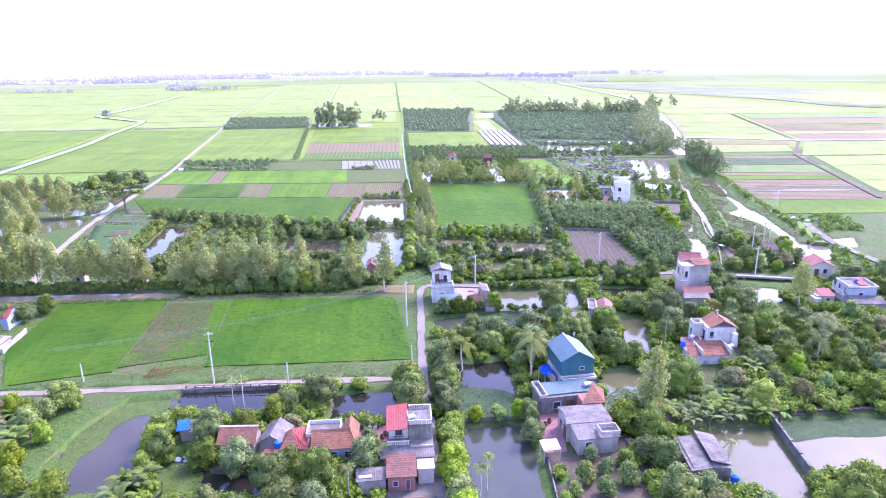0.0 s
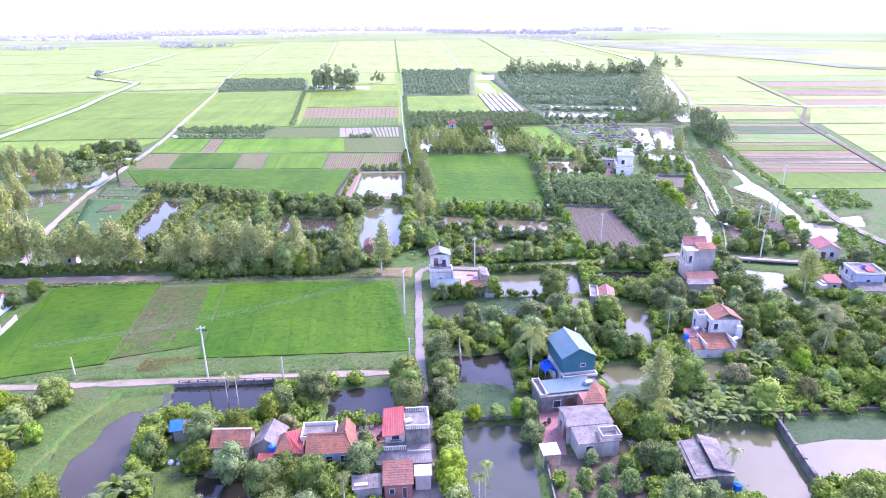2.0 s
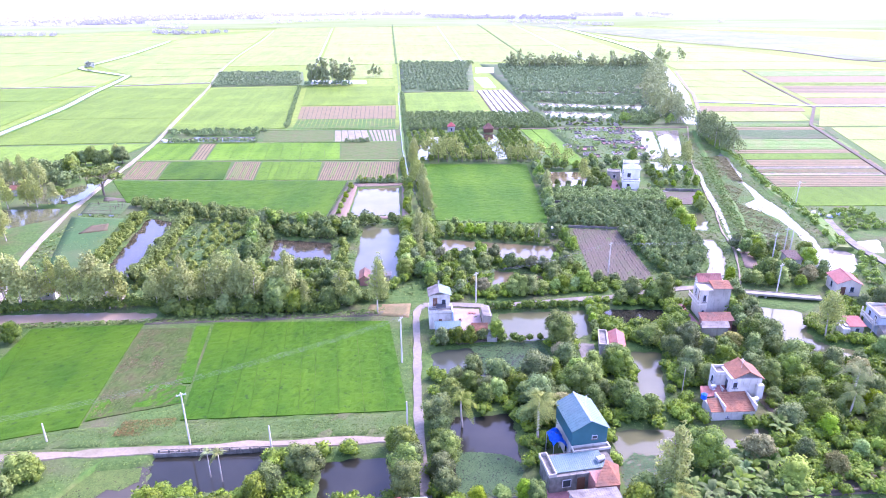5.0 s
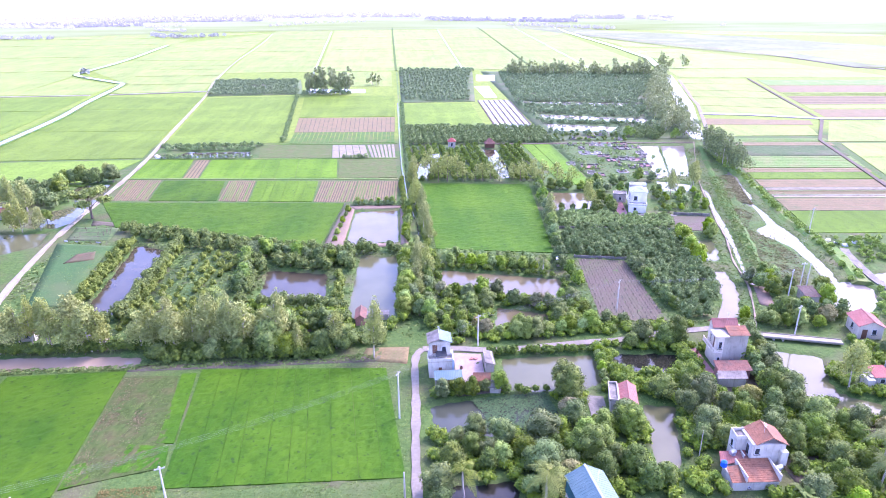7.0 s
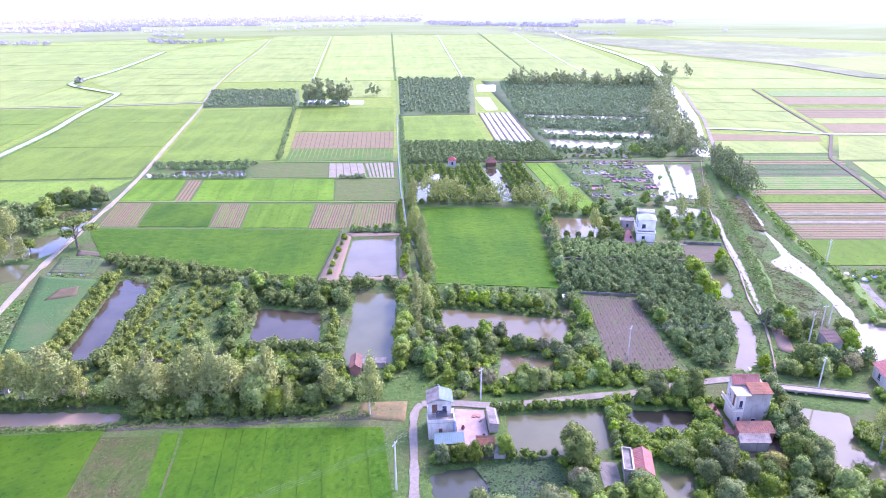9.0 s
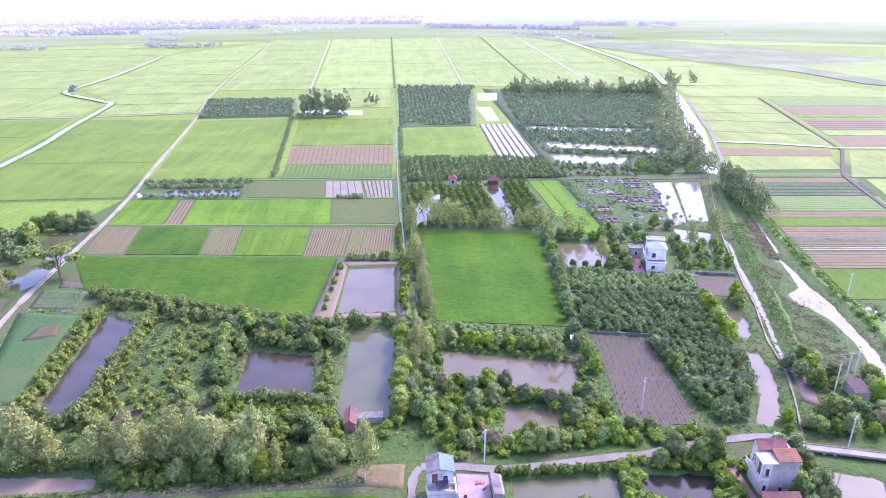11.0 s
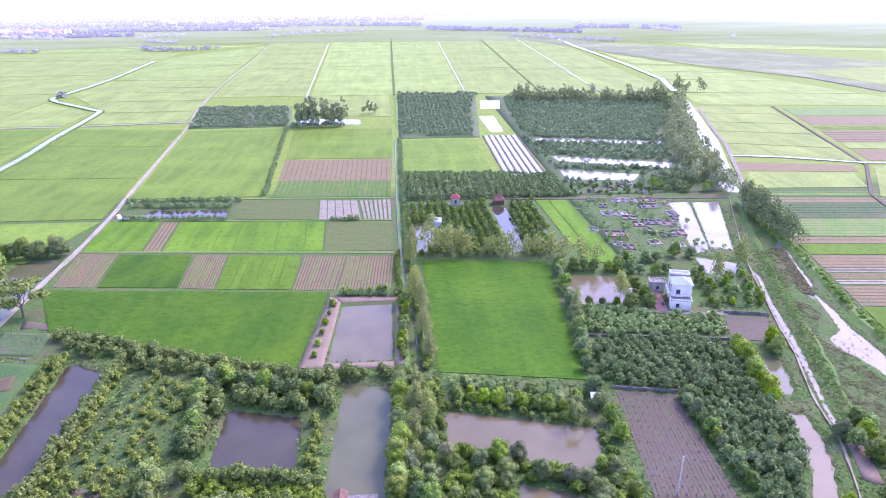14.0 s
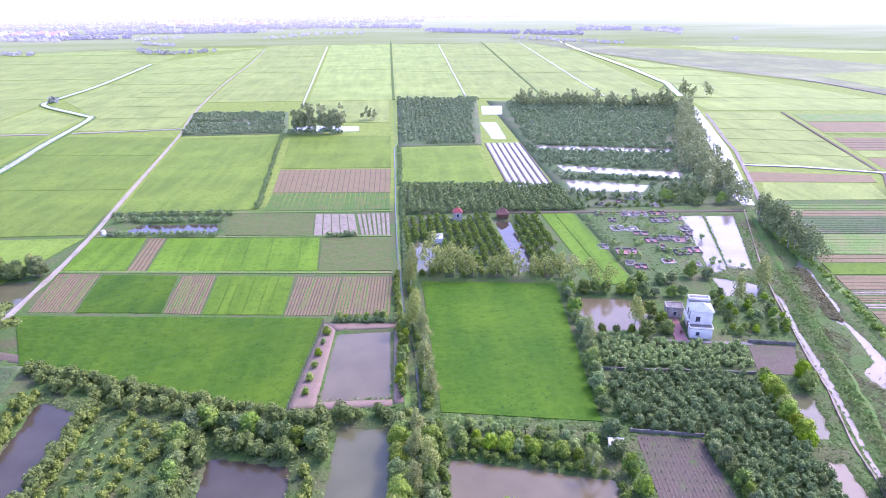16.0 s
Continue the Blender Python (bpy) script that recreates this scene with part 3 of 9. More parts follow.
# the front rice fields
crop("rice_field", "bright green young rice in a flooded plot", RICE, (-70.5, 98), (-55.6, 101.5), (-57.2, 134.3), (-78.6, 134), 0.3, 0.8, 0.08)
crop("rice_field", "wedge of green rice along the village edge", RICE, (-70.9, 97.4), (-70.6, 98.2), (-78.7, 133.9), (-78.3, 112), 0.3, 0.8, 0.08)
crop("weedy_plot", "fallow weedy strip between rice plots", FALLOW, (-55, 103), (-42, 106.4), (-46.8, 132), (-56.9, 132.4), 0.14, 0.8, 0.1)
crop("rice_field", "bright green rice strip beside the fallow plot", RICE, (-44.4, 112.4), (-41.6, 112.2), (-43.6, 132.6), (-46.3, 132.6), 0.3, 0.8, 0.08)
crop("rice_field", "small rice patch at the end of the fallow plot", RICE, (-49.2, 105.6), (-41.2, 106.6), (-42.2, 111.4), (-48.6, 112.4), 0.28, 0.8, 0.08)
crop("rice_field", "tiny rice corner beside the fallow plot", RICE, (-55.2, 102.8), (-51.4, 104.2), (-53.6, 108.6), (-55.4, 108), 0.26, 0.8, 0.08)
crop("rice_field", "bright green rice in narrow plots parted by tracks", RICE, (-40.4, 102), (-4.8, 101.6), (-8, 131.6), (-43, 133.8), 0.3, 0.7, 0.1, 10, 0.1)
# the left half: from the creek to the far road
crop("rice_field", "long green rice plot with an oblique edge", RICE_BRIGHT, (-90.5, 216), (-27, 192.6), (-23, 233.8), (-104.6, 241.4), 0.3, 1.3, 0.08)
crop("stubble_plot", "dug brown vegetable ridges", BEDSOIL, (-102.6, 243.4), (-90.5, 242.6), (-93.5, 267.6), (-106.2, 269.2), 0.16, 1.5, 0.03, 15, 0.3)
crop("rice_field", "green rice plot beside dug ridges", RICE, (-89.6, 242.2), (-66.6, 240.2), (-69.4, 264.8), (-92.4, 267), 0.4, 2, 0.05)
crop("stubble_plot", "dug brown ridges between rice plots", BEDSOIL, (-66, 240.2), (-56, 238.6), (-58, 264), (-68, 264.8), 0.16, 1.5, 0.03, 13, 0.3)
crop("rice_field", "green rice in narrow plots", RICE_LIGHT, (-55.4, 238.4), (-34, 236.6), (-34.4, 261.2), (-57.2, 263.6), 0.4, 2, 0.05, 6, 0.2)
crop("vegetable_beds", "reddish brown vegetable beds with green rows", BEDSOIL, (-33.6, 236.2), (-21.2, 235.4), (-20, 260), (-33.2, 260.8), 0.16, 1.5, 0.03, 15, 0.35)
crop("vegetable_beds", "greyish brown beds with pale furrows", BEDSOIL, (-20.8, 235.4), (-5.6, 234.8), (-4.8, 259.2), (-19.6, 260), 0.16, 1.5, 0.03, 17, 0.3)
crop("rice_field", "green rice plot by the farm road", RICE_LIGHT, (-106.2, 271.4), (-87, 269.8), (-90.2, 298.4), (-108.8, 299.6), 0.4, 2, 0.05)
crop("stubble_plot", "bare brownish strip between rice plots", BEDSOIL, (-86.4, 269.6), (-80.7, 269.2), (-83.4, 297.6), (-88.7, 298), 0.22, 3, 0.03, 4, 0.4)
crop("rice_field", "yellow-green rice in narrow plots", RICE_LIGHT, (-80, 269), (-28, 265.2), (-30, 293.6), (-82.6, 297.4), 0.4, 2, 0.05, 7, 0.25)
crop("weedy_plot", "dull olive-brown vegetable plot", OLIVESTUBBLE, (-27.4, 265), (-5.2, 263.6), (-5.8, 292.6), (-29.4, 294.4), 0.14, 1.5, 0.06)
crop("weedy_plot", "rough grassy plot", OLIVESTUBBLE, (-63.6, 298.8), (-33.2, 296.6), (-35, 319.6), (-67, 322), 0.2, 2, 0.08)
crop("mulched_beds", "pale plastic-covered vegetable beds", PALEBED, (-32.6, 296.5), (-16.8, 295.4), (-19.4, 318.2), (-34.4, 319.4), 0.25, 4, 0.02, 5, 0.5)
crop("mulched_beds", "pale beds with dark furrows", PALEBED, (-16, 295.3), (-5.5, 294.5), (-6, 318.6), (-18.8, 318.2), 0.25, 4, 0.02, 7, 0.8)
crop("vegetable_field", "rows of young green vegetables", DRYWEED, (-55, 325.4), (-6, 322.9), (-6, 345.4), (-55.6, 349.2), 0.25, 2, 0.08, 24, 0.6)
crop("bare_field", "brownish bare field with planting rows", BEDSOIL, (-55.8, 349.8), (-6, 346), (-5.8, 385), (-58.4, 387), 0.09, 4, 0.02, 22, 0.25, False)
crop("rice_field", "light green rice field", RICE_MID, (-58.6, 389.2), (-5.8, 387), (-6, 460), (-64.6, 462), 0.4, 4, 0.05)
crop("rice_field", "broad light green rice field", RICE_MID, (-111, 327), (-58.4, 327), (-70, 465), (-126.6, 462.6), 0.4, 4, 0.05)
# the right half
crop("rice_field", "broad bright green rice field with faint swathes", RICE_BRIGHT, (5.2, 191), (36.8, 185.5), (42.6, 250.4), (3.8, 255), 0.26, 1.0, 0.08)
crop("rice_field", "yellow-green rice field", RICE_MID, (-1.4, 358.6), (40.6, 355.4), (40.6, 427), (-1.6, 427.8), 0.4, 4, 0.05)
for k in range(7):
    u = k / 6
    x0, x1 = 45.6 + 18.8 * u, 46.4 + 19.4 * u
    ribbon("earth_ridge", "low earth ridge in the flooded plot", SOIL, [(x0, 350.8), (x1, 434.6)], 0.9, 0.3, slope=0.3, category="ridge")
crop("rice_field", "narrow wedge of bright rice by the graves", RICE_LIGHT, (54.6, 247.6), (66, 249.6), (64.2, 312.4), (51.6, 313.2), 0.3, 2, 0.06, 2, 0.4)
crop("bare_plot", "brown dug plot with rows of pale stakes", SOIL, (38.4, 147), (52.6, 146), (54.2, 178.6), (42.2, 181), 0.08, 1.5, 0.03, 18, 0.15)
crop("bare_plot", "small brown plot behind a low wall", SOIL, (77, 200), (85.4, 198.3), (91.6, 210.6), (81, 212.3), 0.16, 1.5, 0.05)
crop("soil_margin", "bare reddish soil around the pond", PINKSOIL, (-26.4, 194), (-20.8, 194.6), (-19.2, 228.2), (-22.4, 231), 0.1, 1.5, 0.03, kind="structure")
crop("soil_margin", "bare reddish soil behind the pond", PINKSOIL, (-19, 227), (-5, 227.4), (-2.4, 229.8), (-22, 231), 0.105, 1.5, 0.03, kind="structure")
crop("soil_margin", "bare reddish soil beside the ditch", PINKSOIL, (-4.6, 194.6), (-2.4, 195), (-2, 229.6), (-4.4, 227.2), 0.11, 1.5, 0.03, kind="structure")
crop("soil_margin", "bare reddish soil before the pond", PINKSOIL, (-20.6, 193.6), (-4.8, 194), (-4.8, 196.2), (-20.6, 196.4), 0.115, 1.5, 0.03, kind="structure")
crop("meadow", "flat green grass plot beside the pond", GRASS, (-90, 163), (-82, 163), (-85.5, 200.5), (-102, 204), 0.12, 1.5, 0.05, kind="structure")
for label, a, b, c, d in (("weedy ground between the flooded ditches", (66, 318), (132, 318), (208, 548), (66, 582)),
                          ("weedy floor of the far orchard", (-2, 431), (44, 431), (60, 588), (-2, 590)),
                          ("weedy floor of the orchard strip", (-129, 469), (-67, 471), (-78, 546), (-143, 548))):
    bare(label, a, b, c, d, WEEDFLOOR, 0.03)
crop("garden_plot", "brown fenced garden plot with trellis stakes", WEEDFLOOR, (-100.6, 206.4), (-88.2, 204.6), (-89.2, 215.6), (-102.4, 217.2), 0.08, 1.2, 0.05, kind="structure", category="garden")
crop("flooded_corner", "muddy flooded corner of the rice plot", SOIL, (-98.8, 218.6), (-88.4, 216.6), (-88.8, 219.2), (-100.2, 223.4), 0.05, 1.5, 0.02, kind="structure", category="field")
bare("reddish bare patch in the meadow", (-93.4, 188.6), (-86.4, 190.6), (-88.4, 196.6), (-92.6, 195), surface("trodden_red_earth", (0.075, 0.062, 0.030), (0.120, 0.082, 0.045), (0.05, 0.085, 0.028), 0.6, 0.25), 0.2)
for a, b, c, d, n in (((-33.6, 236.2), (-21.2, 235.4), (-20, 260), (-33.2, 260.8), 15), ((-20.8, 235.4), (-5.6, 234.8), (-4.8, 259.2), (-19.6, 260), 17),
                      ((-102.6, 243.4), (-90.5, 242.6), (-93.5, 267.6), (-106.2, 269.2), 15), ((-66, 240.2), (-56, 238.6), (-58, 264), (-68, 264.8), 13)):
    for k in range(1, n):
        if rng.random() < 0.6:
            continue
        p, q = lerp(a, b, k / n), lerp(d, c, k / n)
        t0, t1 = float(rng.uniform(0.0, 0.25)), float(rng.uniform(0.7, 1.0))
        ribbon("vegetable_row", "thin row of young green vegetables between beds", DRYWEED, [lerp(p, q, t0), lerp(p, q, 0.5), lerp(p, q, t1)], 0.34, 0.2, category="vegetables", keep=False, wobble=0.1)
for label, mat, *quad in (("short grass under the open orchard", LAWN, (-67, 146), (-44.6, 146), (-45.4, 188), (-62, 199)),
                          ("short grass between the graves", LAWN, (66.6, 250), (91, 256), (104.4, 313), (65, 313.6)),
                          ("short grass under the fruit rows by the house", LAWN, (77.9, 217.4), (93.8, 214.6), (101.4, 236), (86.6, 239)),
                          ("weedy floor of the fruit rows by the narrow pond", WEEDFLOOR, (10.8, 257), (32.4, 254.6), (31.6, 312.6), (10.8, 313)),
                          ("weedy floor of the fruit rows beyond the narrow pond", WEEDFLOOR, (40.6, 253.4), (47, 252.6), (51.2, 312.6), (40.4, 312.8)),
                          ("weedy floor behind the garden hut", WEEDFLOOR, (-1.2, 289.6), (10.6, 289.6), (10.6, 313), (-1.6, 313)),
                          ("grassy verge between the road and the rice", LAWN, (-72, 96.6), (-5, 96.2), (-5, 101.2), (-56, 101.2)),
                          ("weedy floor of the dense fruit trees", WEEDFLOOR, (-2, 316), (66, 316), (66, 348), (-2, 354))):
    bare(label, *quad, mat, 0.03)
# the strips beyond the stream
def strip(label, mat, y0, y1, h=0.25, plots=1, gap=0.6, name="vegetable_beds", step=4, rough=0.04):
    """A field strip from the stream bank to the diagonal path."""
    def end(y, right):
        if right:
            x = 178 + (y - 262) * 0.3
        else:
            x = 118.4 + (y - 206.6) * 0.205 if y < 275 else 133.5 + (y - 275) * 0.29
        return (x, y - 0.083 * (x - 130))
    crop(name, label, mat, end(y0, False), end(y0, True), end(y1, True), end(y1, False), h, step, rough, plots, gap, True)


strip("bright green rice strip beyond the stream", RICE_LIGHT, 193, 212.6, 0.35, 1, 0.6, "rice_field")
strip("bare brown strips with thin green lines", BEDSOIL, 213.4, 226, 0.14, 6, 0.5)
strip("rows of white plastic mulch", PALEBED, 227, 230.2, 0.2, 2, 0.9, "mulched_beds")
strip("bare brown strip between mulch rows", BEDSOIL, 230.8, 235, 0.14, 3, 0.5)
strip("rows of white plastic mulch and seedlings", PALEBED, 235.6, 238.6, 0.2, 3, 0.7, "mulched_beds")
strip("grey-brown bare strip", BEDSOIL, 239.2, 249, 0.12, 4, 0.4)
strip("bright green rice strip", RICE_LIGHT, 249.8, 258.6, 0.35, 1, 0.6, "rice_field")
strip("brownish bare strip", BEDSOIL, 259.2, 265.4, 0.12, 2, 0.4)
strip("leafy green vegetable rows", WEEDS, 266, 284, 0.3, 7, 0.3, "vegetable_beds", 3, 0.08)
strip("grey-green vegetable rows", WEEDFLOOR, 284.8, 303, 0.24, 9, 0.45, "vegetable_beds", 3, 0.06)
strip("brownish bare strip beside the rows", BEDSOIL, 303.8, 310, 0.12, 2, 0.4)
strip("thin green rows on grey soil", WEEDS, 310.8, 318, 0.2, 4, 0.8)
crop("rice_field", "bright green rice strip by the canal", RICE_FAR, (146, 322), (196, 319), (204, 341), (158, 347), 0.4, 5, 0.05)
crop("bare_field", "reddish bare strip by the cross road", BEDSOIL, (154, 349), (208, 343), (213, 354), (161, 365), 0.14, 5, 0.03)
crop("rice_field", "broad light green field by the canal", RICE_FAR, (166, 380), (221, 361), (258, 512), (207, 520), 0.4, 8, 0.05, 5, 1.2, True)
for y0, y1, m, w in ((362, 385, BEDSOIL, 0), (387, 400, RICE_FAR, 0), (402, 432, BEDSOIL, 1), (434, 446, RICE_FAR, 1), (448, 478, BEDSOIL, 0), (480, 506, WEEDS, 0)):
    x0 = 221 + (y0 - 352) * 0.27
    x1 = 221 + (y1 - 352) * 0.27
    crop("vegetable_field" if m is not RICE_FAR else "rice_field", "strip field of vegetables and bare soil" if m is not RICE_FAR else "yellow-green rice strip", m,
         (x0 + 3, y0), (x0 + 150, y0 - 14), (x1 + 150, y1 - 14), (x1 + 3, y1), 0.3, 8, 0.05, 5 if w else 1, 1.5, True)
crop("rice_field", "broad yellow-green field beyond the strips", RICE_FAR, (192, 306), (420, 290), (440, 336), (222, 352), 0.4, 9, 0.05)
crop("rice_field", "broad yellow-green field beside the strips", RICE_FAR, (170, 222), (420, 196), (420, 287), (196, 303), 0.4, 9, 0.05, 3, 1.2, True)
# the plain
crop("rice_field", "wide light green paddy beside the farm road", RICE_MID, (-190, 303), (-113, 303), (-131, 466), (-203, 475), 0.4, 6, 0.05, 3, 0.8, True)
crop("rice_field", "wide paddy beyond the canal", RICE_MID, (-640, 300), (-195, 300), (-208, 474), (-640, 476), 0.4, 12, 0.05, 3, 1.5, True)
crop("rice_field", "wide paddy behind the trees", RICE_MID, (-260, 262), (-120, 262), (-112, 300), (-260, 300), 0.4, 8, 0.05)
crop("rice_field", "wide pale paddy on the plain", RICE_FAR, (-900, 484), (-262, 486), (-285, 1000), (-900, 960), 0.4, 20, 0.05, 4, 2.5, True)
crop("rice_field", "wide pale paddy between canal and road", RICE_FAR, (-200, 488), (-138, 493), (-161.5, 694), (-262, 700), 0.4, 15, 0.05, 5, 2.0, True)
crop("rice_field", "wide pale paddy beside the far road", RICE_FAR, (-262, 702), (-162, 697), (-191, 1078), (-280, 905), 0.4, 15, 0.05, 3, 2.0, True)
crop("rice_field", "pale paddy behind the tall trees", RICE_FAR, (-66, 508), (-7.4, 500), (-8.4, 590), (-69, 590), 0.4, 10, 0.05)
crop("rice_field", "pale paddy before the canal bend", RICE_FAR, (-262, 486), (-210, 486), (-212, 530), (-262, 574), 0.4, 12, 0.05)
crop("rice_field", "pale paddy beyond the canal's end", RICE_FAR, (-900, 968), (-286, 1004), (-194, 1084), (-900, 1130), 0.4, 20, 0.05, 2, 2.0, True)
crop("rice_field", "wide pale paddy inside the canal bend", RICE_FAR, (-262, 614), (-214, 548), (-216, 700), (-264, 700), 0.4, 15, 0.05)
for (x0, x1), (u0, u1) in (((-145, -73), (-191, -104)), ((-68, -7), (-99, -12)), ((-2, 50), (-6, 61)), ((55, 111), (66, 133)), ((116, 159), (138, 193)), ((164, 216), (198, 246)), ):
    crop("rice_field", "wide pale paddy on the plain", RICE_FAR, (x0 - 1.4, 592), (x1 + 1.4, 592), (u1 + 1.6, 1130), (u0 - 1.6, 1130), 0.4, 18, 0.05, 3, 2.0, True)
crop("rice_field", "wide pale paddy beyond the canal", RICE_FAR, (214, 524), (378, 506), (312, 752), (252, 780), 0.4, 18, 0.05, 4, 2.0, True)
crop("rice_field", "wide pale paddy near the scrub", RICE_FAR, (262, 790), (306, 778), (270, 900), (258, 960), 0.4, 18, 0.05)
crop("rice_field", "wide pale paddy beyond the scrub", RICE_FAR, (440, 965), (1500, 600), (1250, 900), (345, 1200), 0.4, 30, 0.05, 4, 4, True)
# the distance: a pale plain and a glowing haze wall behind it
def haze_glow_material(name, base, far, scale, glow, reach=1.3):
    """A far surface with haze put in as pale emission that grows with the distance."""
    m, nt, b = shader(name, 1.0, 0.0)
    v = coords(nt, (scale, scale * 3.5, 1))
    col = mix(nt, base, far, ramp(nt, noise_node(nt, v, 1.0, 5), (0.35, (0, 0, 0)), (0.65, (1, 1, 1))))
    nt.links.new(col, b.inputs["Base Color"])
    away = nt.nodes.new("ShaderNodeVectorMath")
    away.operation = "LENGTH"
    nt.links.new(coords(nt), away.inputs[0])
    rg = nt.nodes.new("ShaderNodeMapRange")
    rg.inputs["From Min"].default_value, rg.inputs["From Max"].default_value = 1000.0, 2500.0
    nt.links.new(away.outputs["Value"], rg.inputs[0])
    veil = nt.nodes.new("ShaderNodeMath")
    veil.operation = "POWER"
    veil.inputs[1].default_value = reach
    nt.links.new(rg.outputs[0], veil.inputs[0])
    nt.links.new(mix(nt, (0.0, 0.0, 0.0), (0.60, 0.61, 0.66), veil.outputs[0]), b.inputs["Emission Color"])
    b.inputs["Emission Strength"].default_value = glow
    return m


PALEPLAIN = haze_glow_material("distant_plain", (0.150, 0.195, 0.065), (0.200, 0.235, 0.115), 0.004, 0.36, 1.9)
SKYLINE = haze_glow_material("distant_skyline", (0.60, 0.60, 0.64), (0.66, 0.66, 0.69), 0.004, 0.36)
vs, fs = [], []
for k in range(49):
    a = radians(-60 + 120 * k / 48)
    for r in (1140, 1500, 1900, 2500):
        vs.append((r * math.sin(a), r * math.cos(a), 0.3))
for k in range(48):
    for i in range(3):
        n = 4 * k + i
        fs.append((n, n + 1, n + 5, n + 4))
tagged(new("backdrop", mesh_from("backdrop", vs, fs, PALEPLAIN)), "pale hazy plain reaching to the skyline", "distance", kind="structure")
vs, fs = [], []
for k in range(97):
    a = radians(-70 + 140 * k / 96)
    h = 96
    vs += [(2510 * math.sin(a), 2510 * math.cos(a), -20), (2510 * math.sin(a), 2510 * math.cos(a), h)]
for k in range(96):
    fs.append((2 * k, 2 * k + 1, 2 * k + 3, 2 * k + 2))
tagged(new("backdrop", mesh_from("backdrop", vs, fs, SKYLINE)), "plain glowing haze wall along the skyline", "distance", kind="structure")

# roads, dikes and far canals
ribbon("lane", "narrow pale concrete lane", CONCRETE, bent([(-1.6, 56), (-2.3, 66), (-3.2, 100), (-2.7, 120), (-2.4, 134), (-0.8, 138)]), 1.4, 0.16, wobble=0.16)
ribbon("road", "pale dirt road along the rice fields", DIRTROAD, bent([(-120, 97), (-85, 96.6), (-65, 95), (-48, 95), (-25, 95.1), (-3.6, 94.6)]), 1.45, 0.16, slope=0.3, wobble=0.28)
ribbon("lane", "concrete lane along the pond", CONCRETE, bent([(-0.8, 138), (6, 137.6), (15, 136.4), (33, 138), (39, 138.2), (47, 140), (62, 141.5), (68, 139.5)]), 1.8, 0.2)
ribbon("pond_dike", "narrow grassy dike across the weedy pond", DRYWEED, bent([(-55.6, 66), (-54.5, 70.3), (-54.1, 74.8), (-53.6, 78.4), (-53.2, 83.7), (-51, 89), (-48.5, 94)]), 0.4, 0.1, slope=0.4, wobble=0.2, category="dike")
ribbon("ditch_dike", "dark weedy ditch bank", WEEDS, [(-1.9, 166), (-1.6, 190), (-2.6, 250), (-3.2, 320), (-3.4, 460), (-4, 585)], 1.2, 0.2)
ribbon("ditch_water", "narrow dark irrigation ditch", MURKY, [(0.9, 192), (0.5, 211), (-1.0, 228), (-1.9, 240), (-2.6, 262), (-3.3, 275), (-3.7, 312), (-4.1, 430)], 0.3, 0.24, category="ditch")
ribbon("farm_road", "pale farm road running to the horizon", FARMROAD, bent([(-92, 146), (-99, 172), (-103.8, 204), (-105.2, 225), (-107, 256), (-107.6, 271), (-110.4, 305), (-116, 350), (-130.5, 470), (-143, 547), (-158, 694), (-171, 893), (-188, 1067)]), 1.35, 0.44, wobble=0.22)
ribbon("cross_road", "pale road across the paddies", FARMROAD, [(-700, 481), (-236, 480), (-209, 481)], 2.2, 0.46)
ribbon("cross_road", "pale road across the paddies", FARMROAD, [(-197, 482), (-135, 490)], 2.2, 0.46)
ribbon("cross_dike", "low weedy dike between fields", WEEDS, [(-110, 301.4), (-64, 297.6), (-5, 293.6)], 1.0, 0.2)
ribbon("cross_dike", "low weedy dike between fields", WEEDS, [(-107, 270.4), (-80, 268.2), (-5, 262)], 1.2, 0.2)
ribbon("cross_dike", "low weedy dike between fields", WEEDS, [(-113, 325.4), (-66, 324), (-5, 321)], 1.2, 0.2)
BEND = bent([(-186, 280), (-187, 300), (-190.5, 392), (-198, 450), (-206, 527), (-216, 543), (-262, 586), (-268, 612), (-268, 704), (-282, 872)], 5)
ribbon("canal_bank", "earth banks of the bending canal", DRYWEED, BEND, 6, 0.5, category="canal")
ribbon("canal_water", "pale canal bending through the paddies", PALEWATER, BEND, 3.2, 0.55, category="canal")
FARCANAL = [(222, 588), (230, 622), (240, 660), (248, 782), (252, 1004), (262, 1200)]
ribbon("canal_bank", "earth banks of the far canal", DRYWEED, FARCANAL, 8, 0.5, category="canal")
ribbon("canal_water", "pale canal on the plain", PALEWATER, FARCANAL, 4.6, 0.55, category="canal")
ribbon("scrub_road", "pale road through the scrub", CONCRETE, [(253, 1030), (321, 833), (362, 722), (379, 646), (387, 573), (470, 480)], 3.5, 0.6)
ribbon("field_track", "thin silvery field ditch on the plain", PALEWATER, [(-71, 560), (-102, 1088)], 0.8, 0.5, keep=False)
ribbon("field_track", "faint field track on the plain", DRYWEED, [(-4.5, 592), (-9, 1188)], 1.8, 0.5, keep=False)
ribbon("field_track", "thin silvery field ditch on the plain", PALEWATER, [(52.5, 592), (63.5, 1123)], 0.8, 0.5, keep=False)
ribbon("field_track", "faint field track on the plain", DRYWEED, [(113.5, 592), (135, 1173)], 1.6, 0.5, keep=False)
ribbon("field_track", "thin silvery field ditch on the plain", PALEWATER, [(161.5, 592), (195.8, 1200)], 0.8, 0.5, keep=False)
ribbon("dirt_track", "dirt track past the graveyard", SOIL, [(40, 315.5), (51.5, 314.8), (131, 310)], 2.0, 0.2)
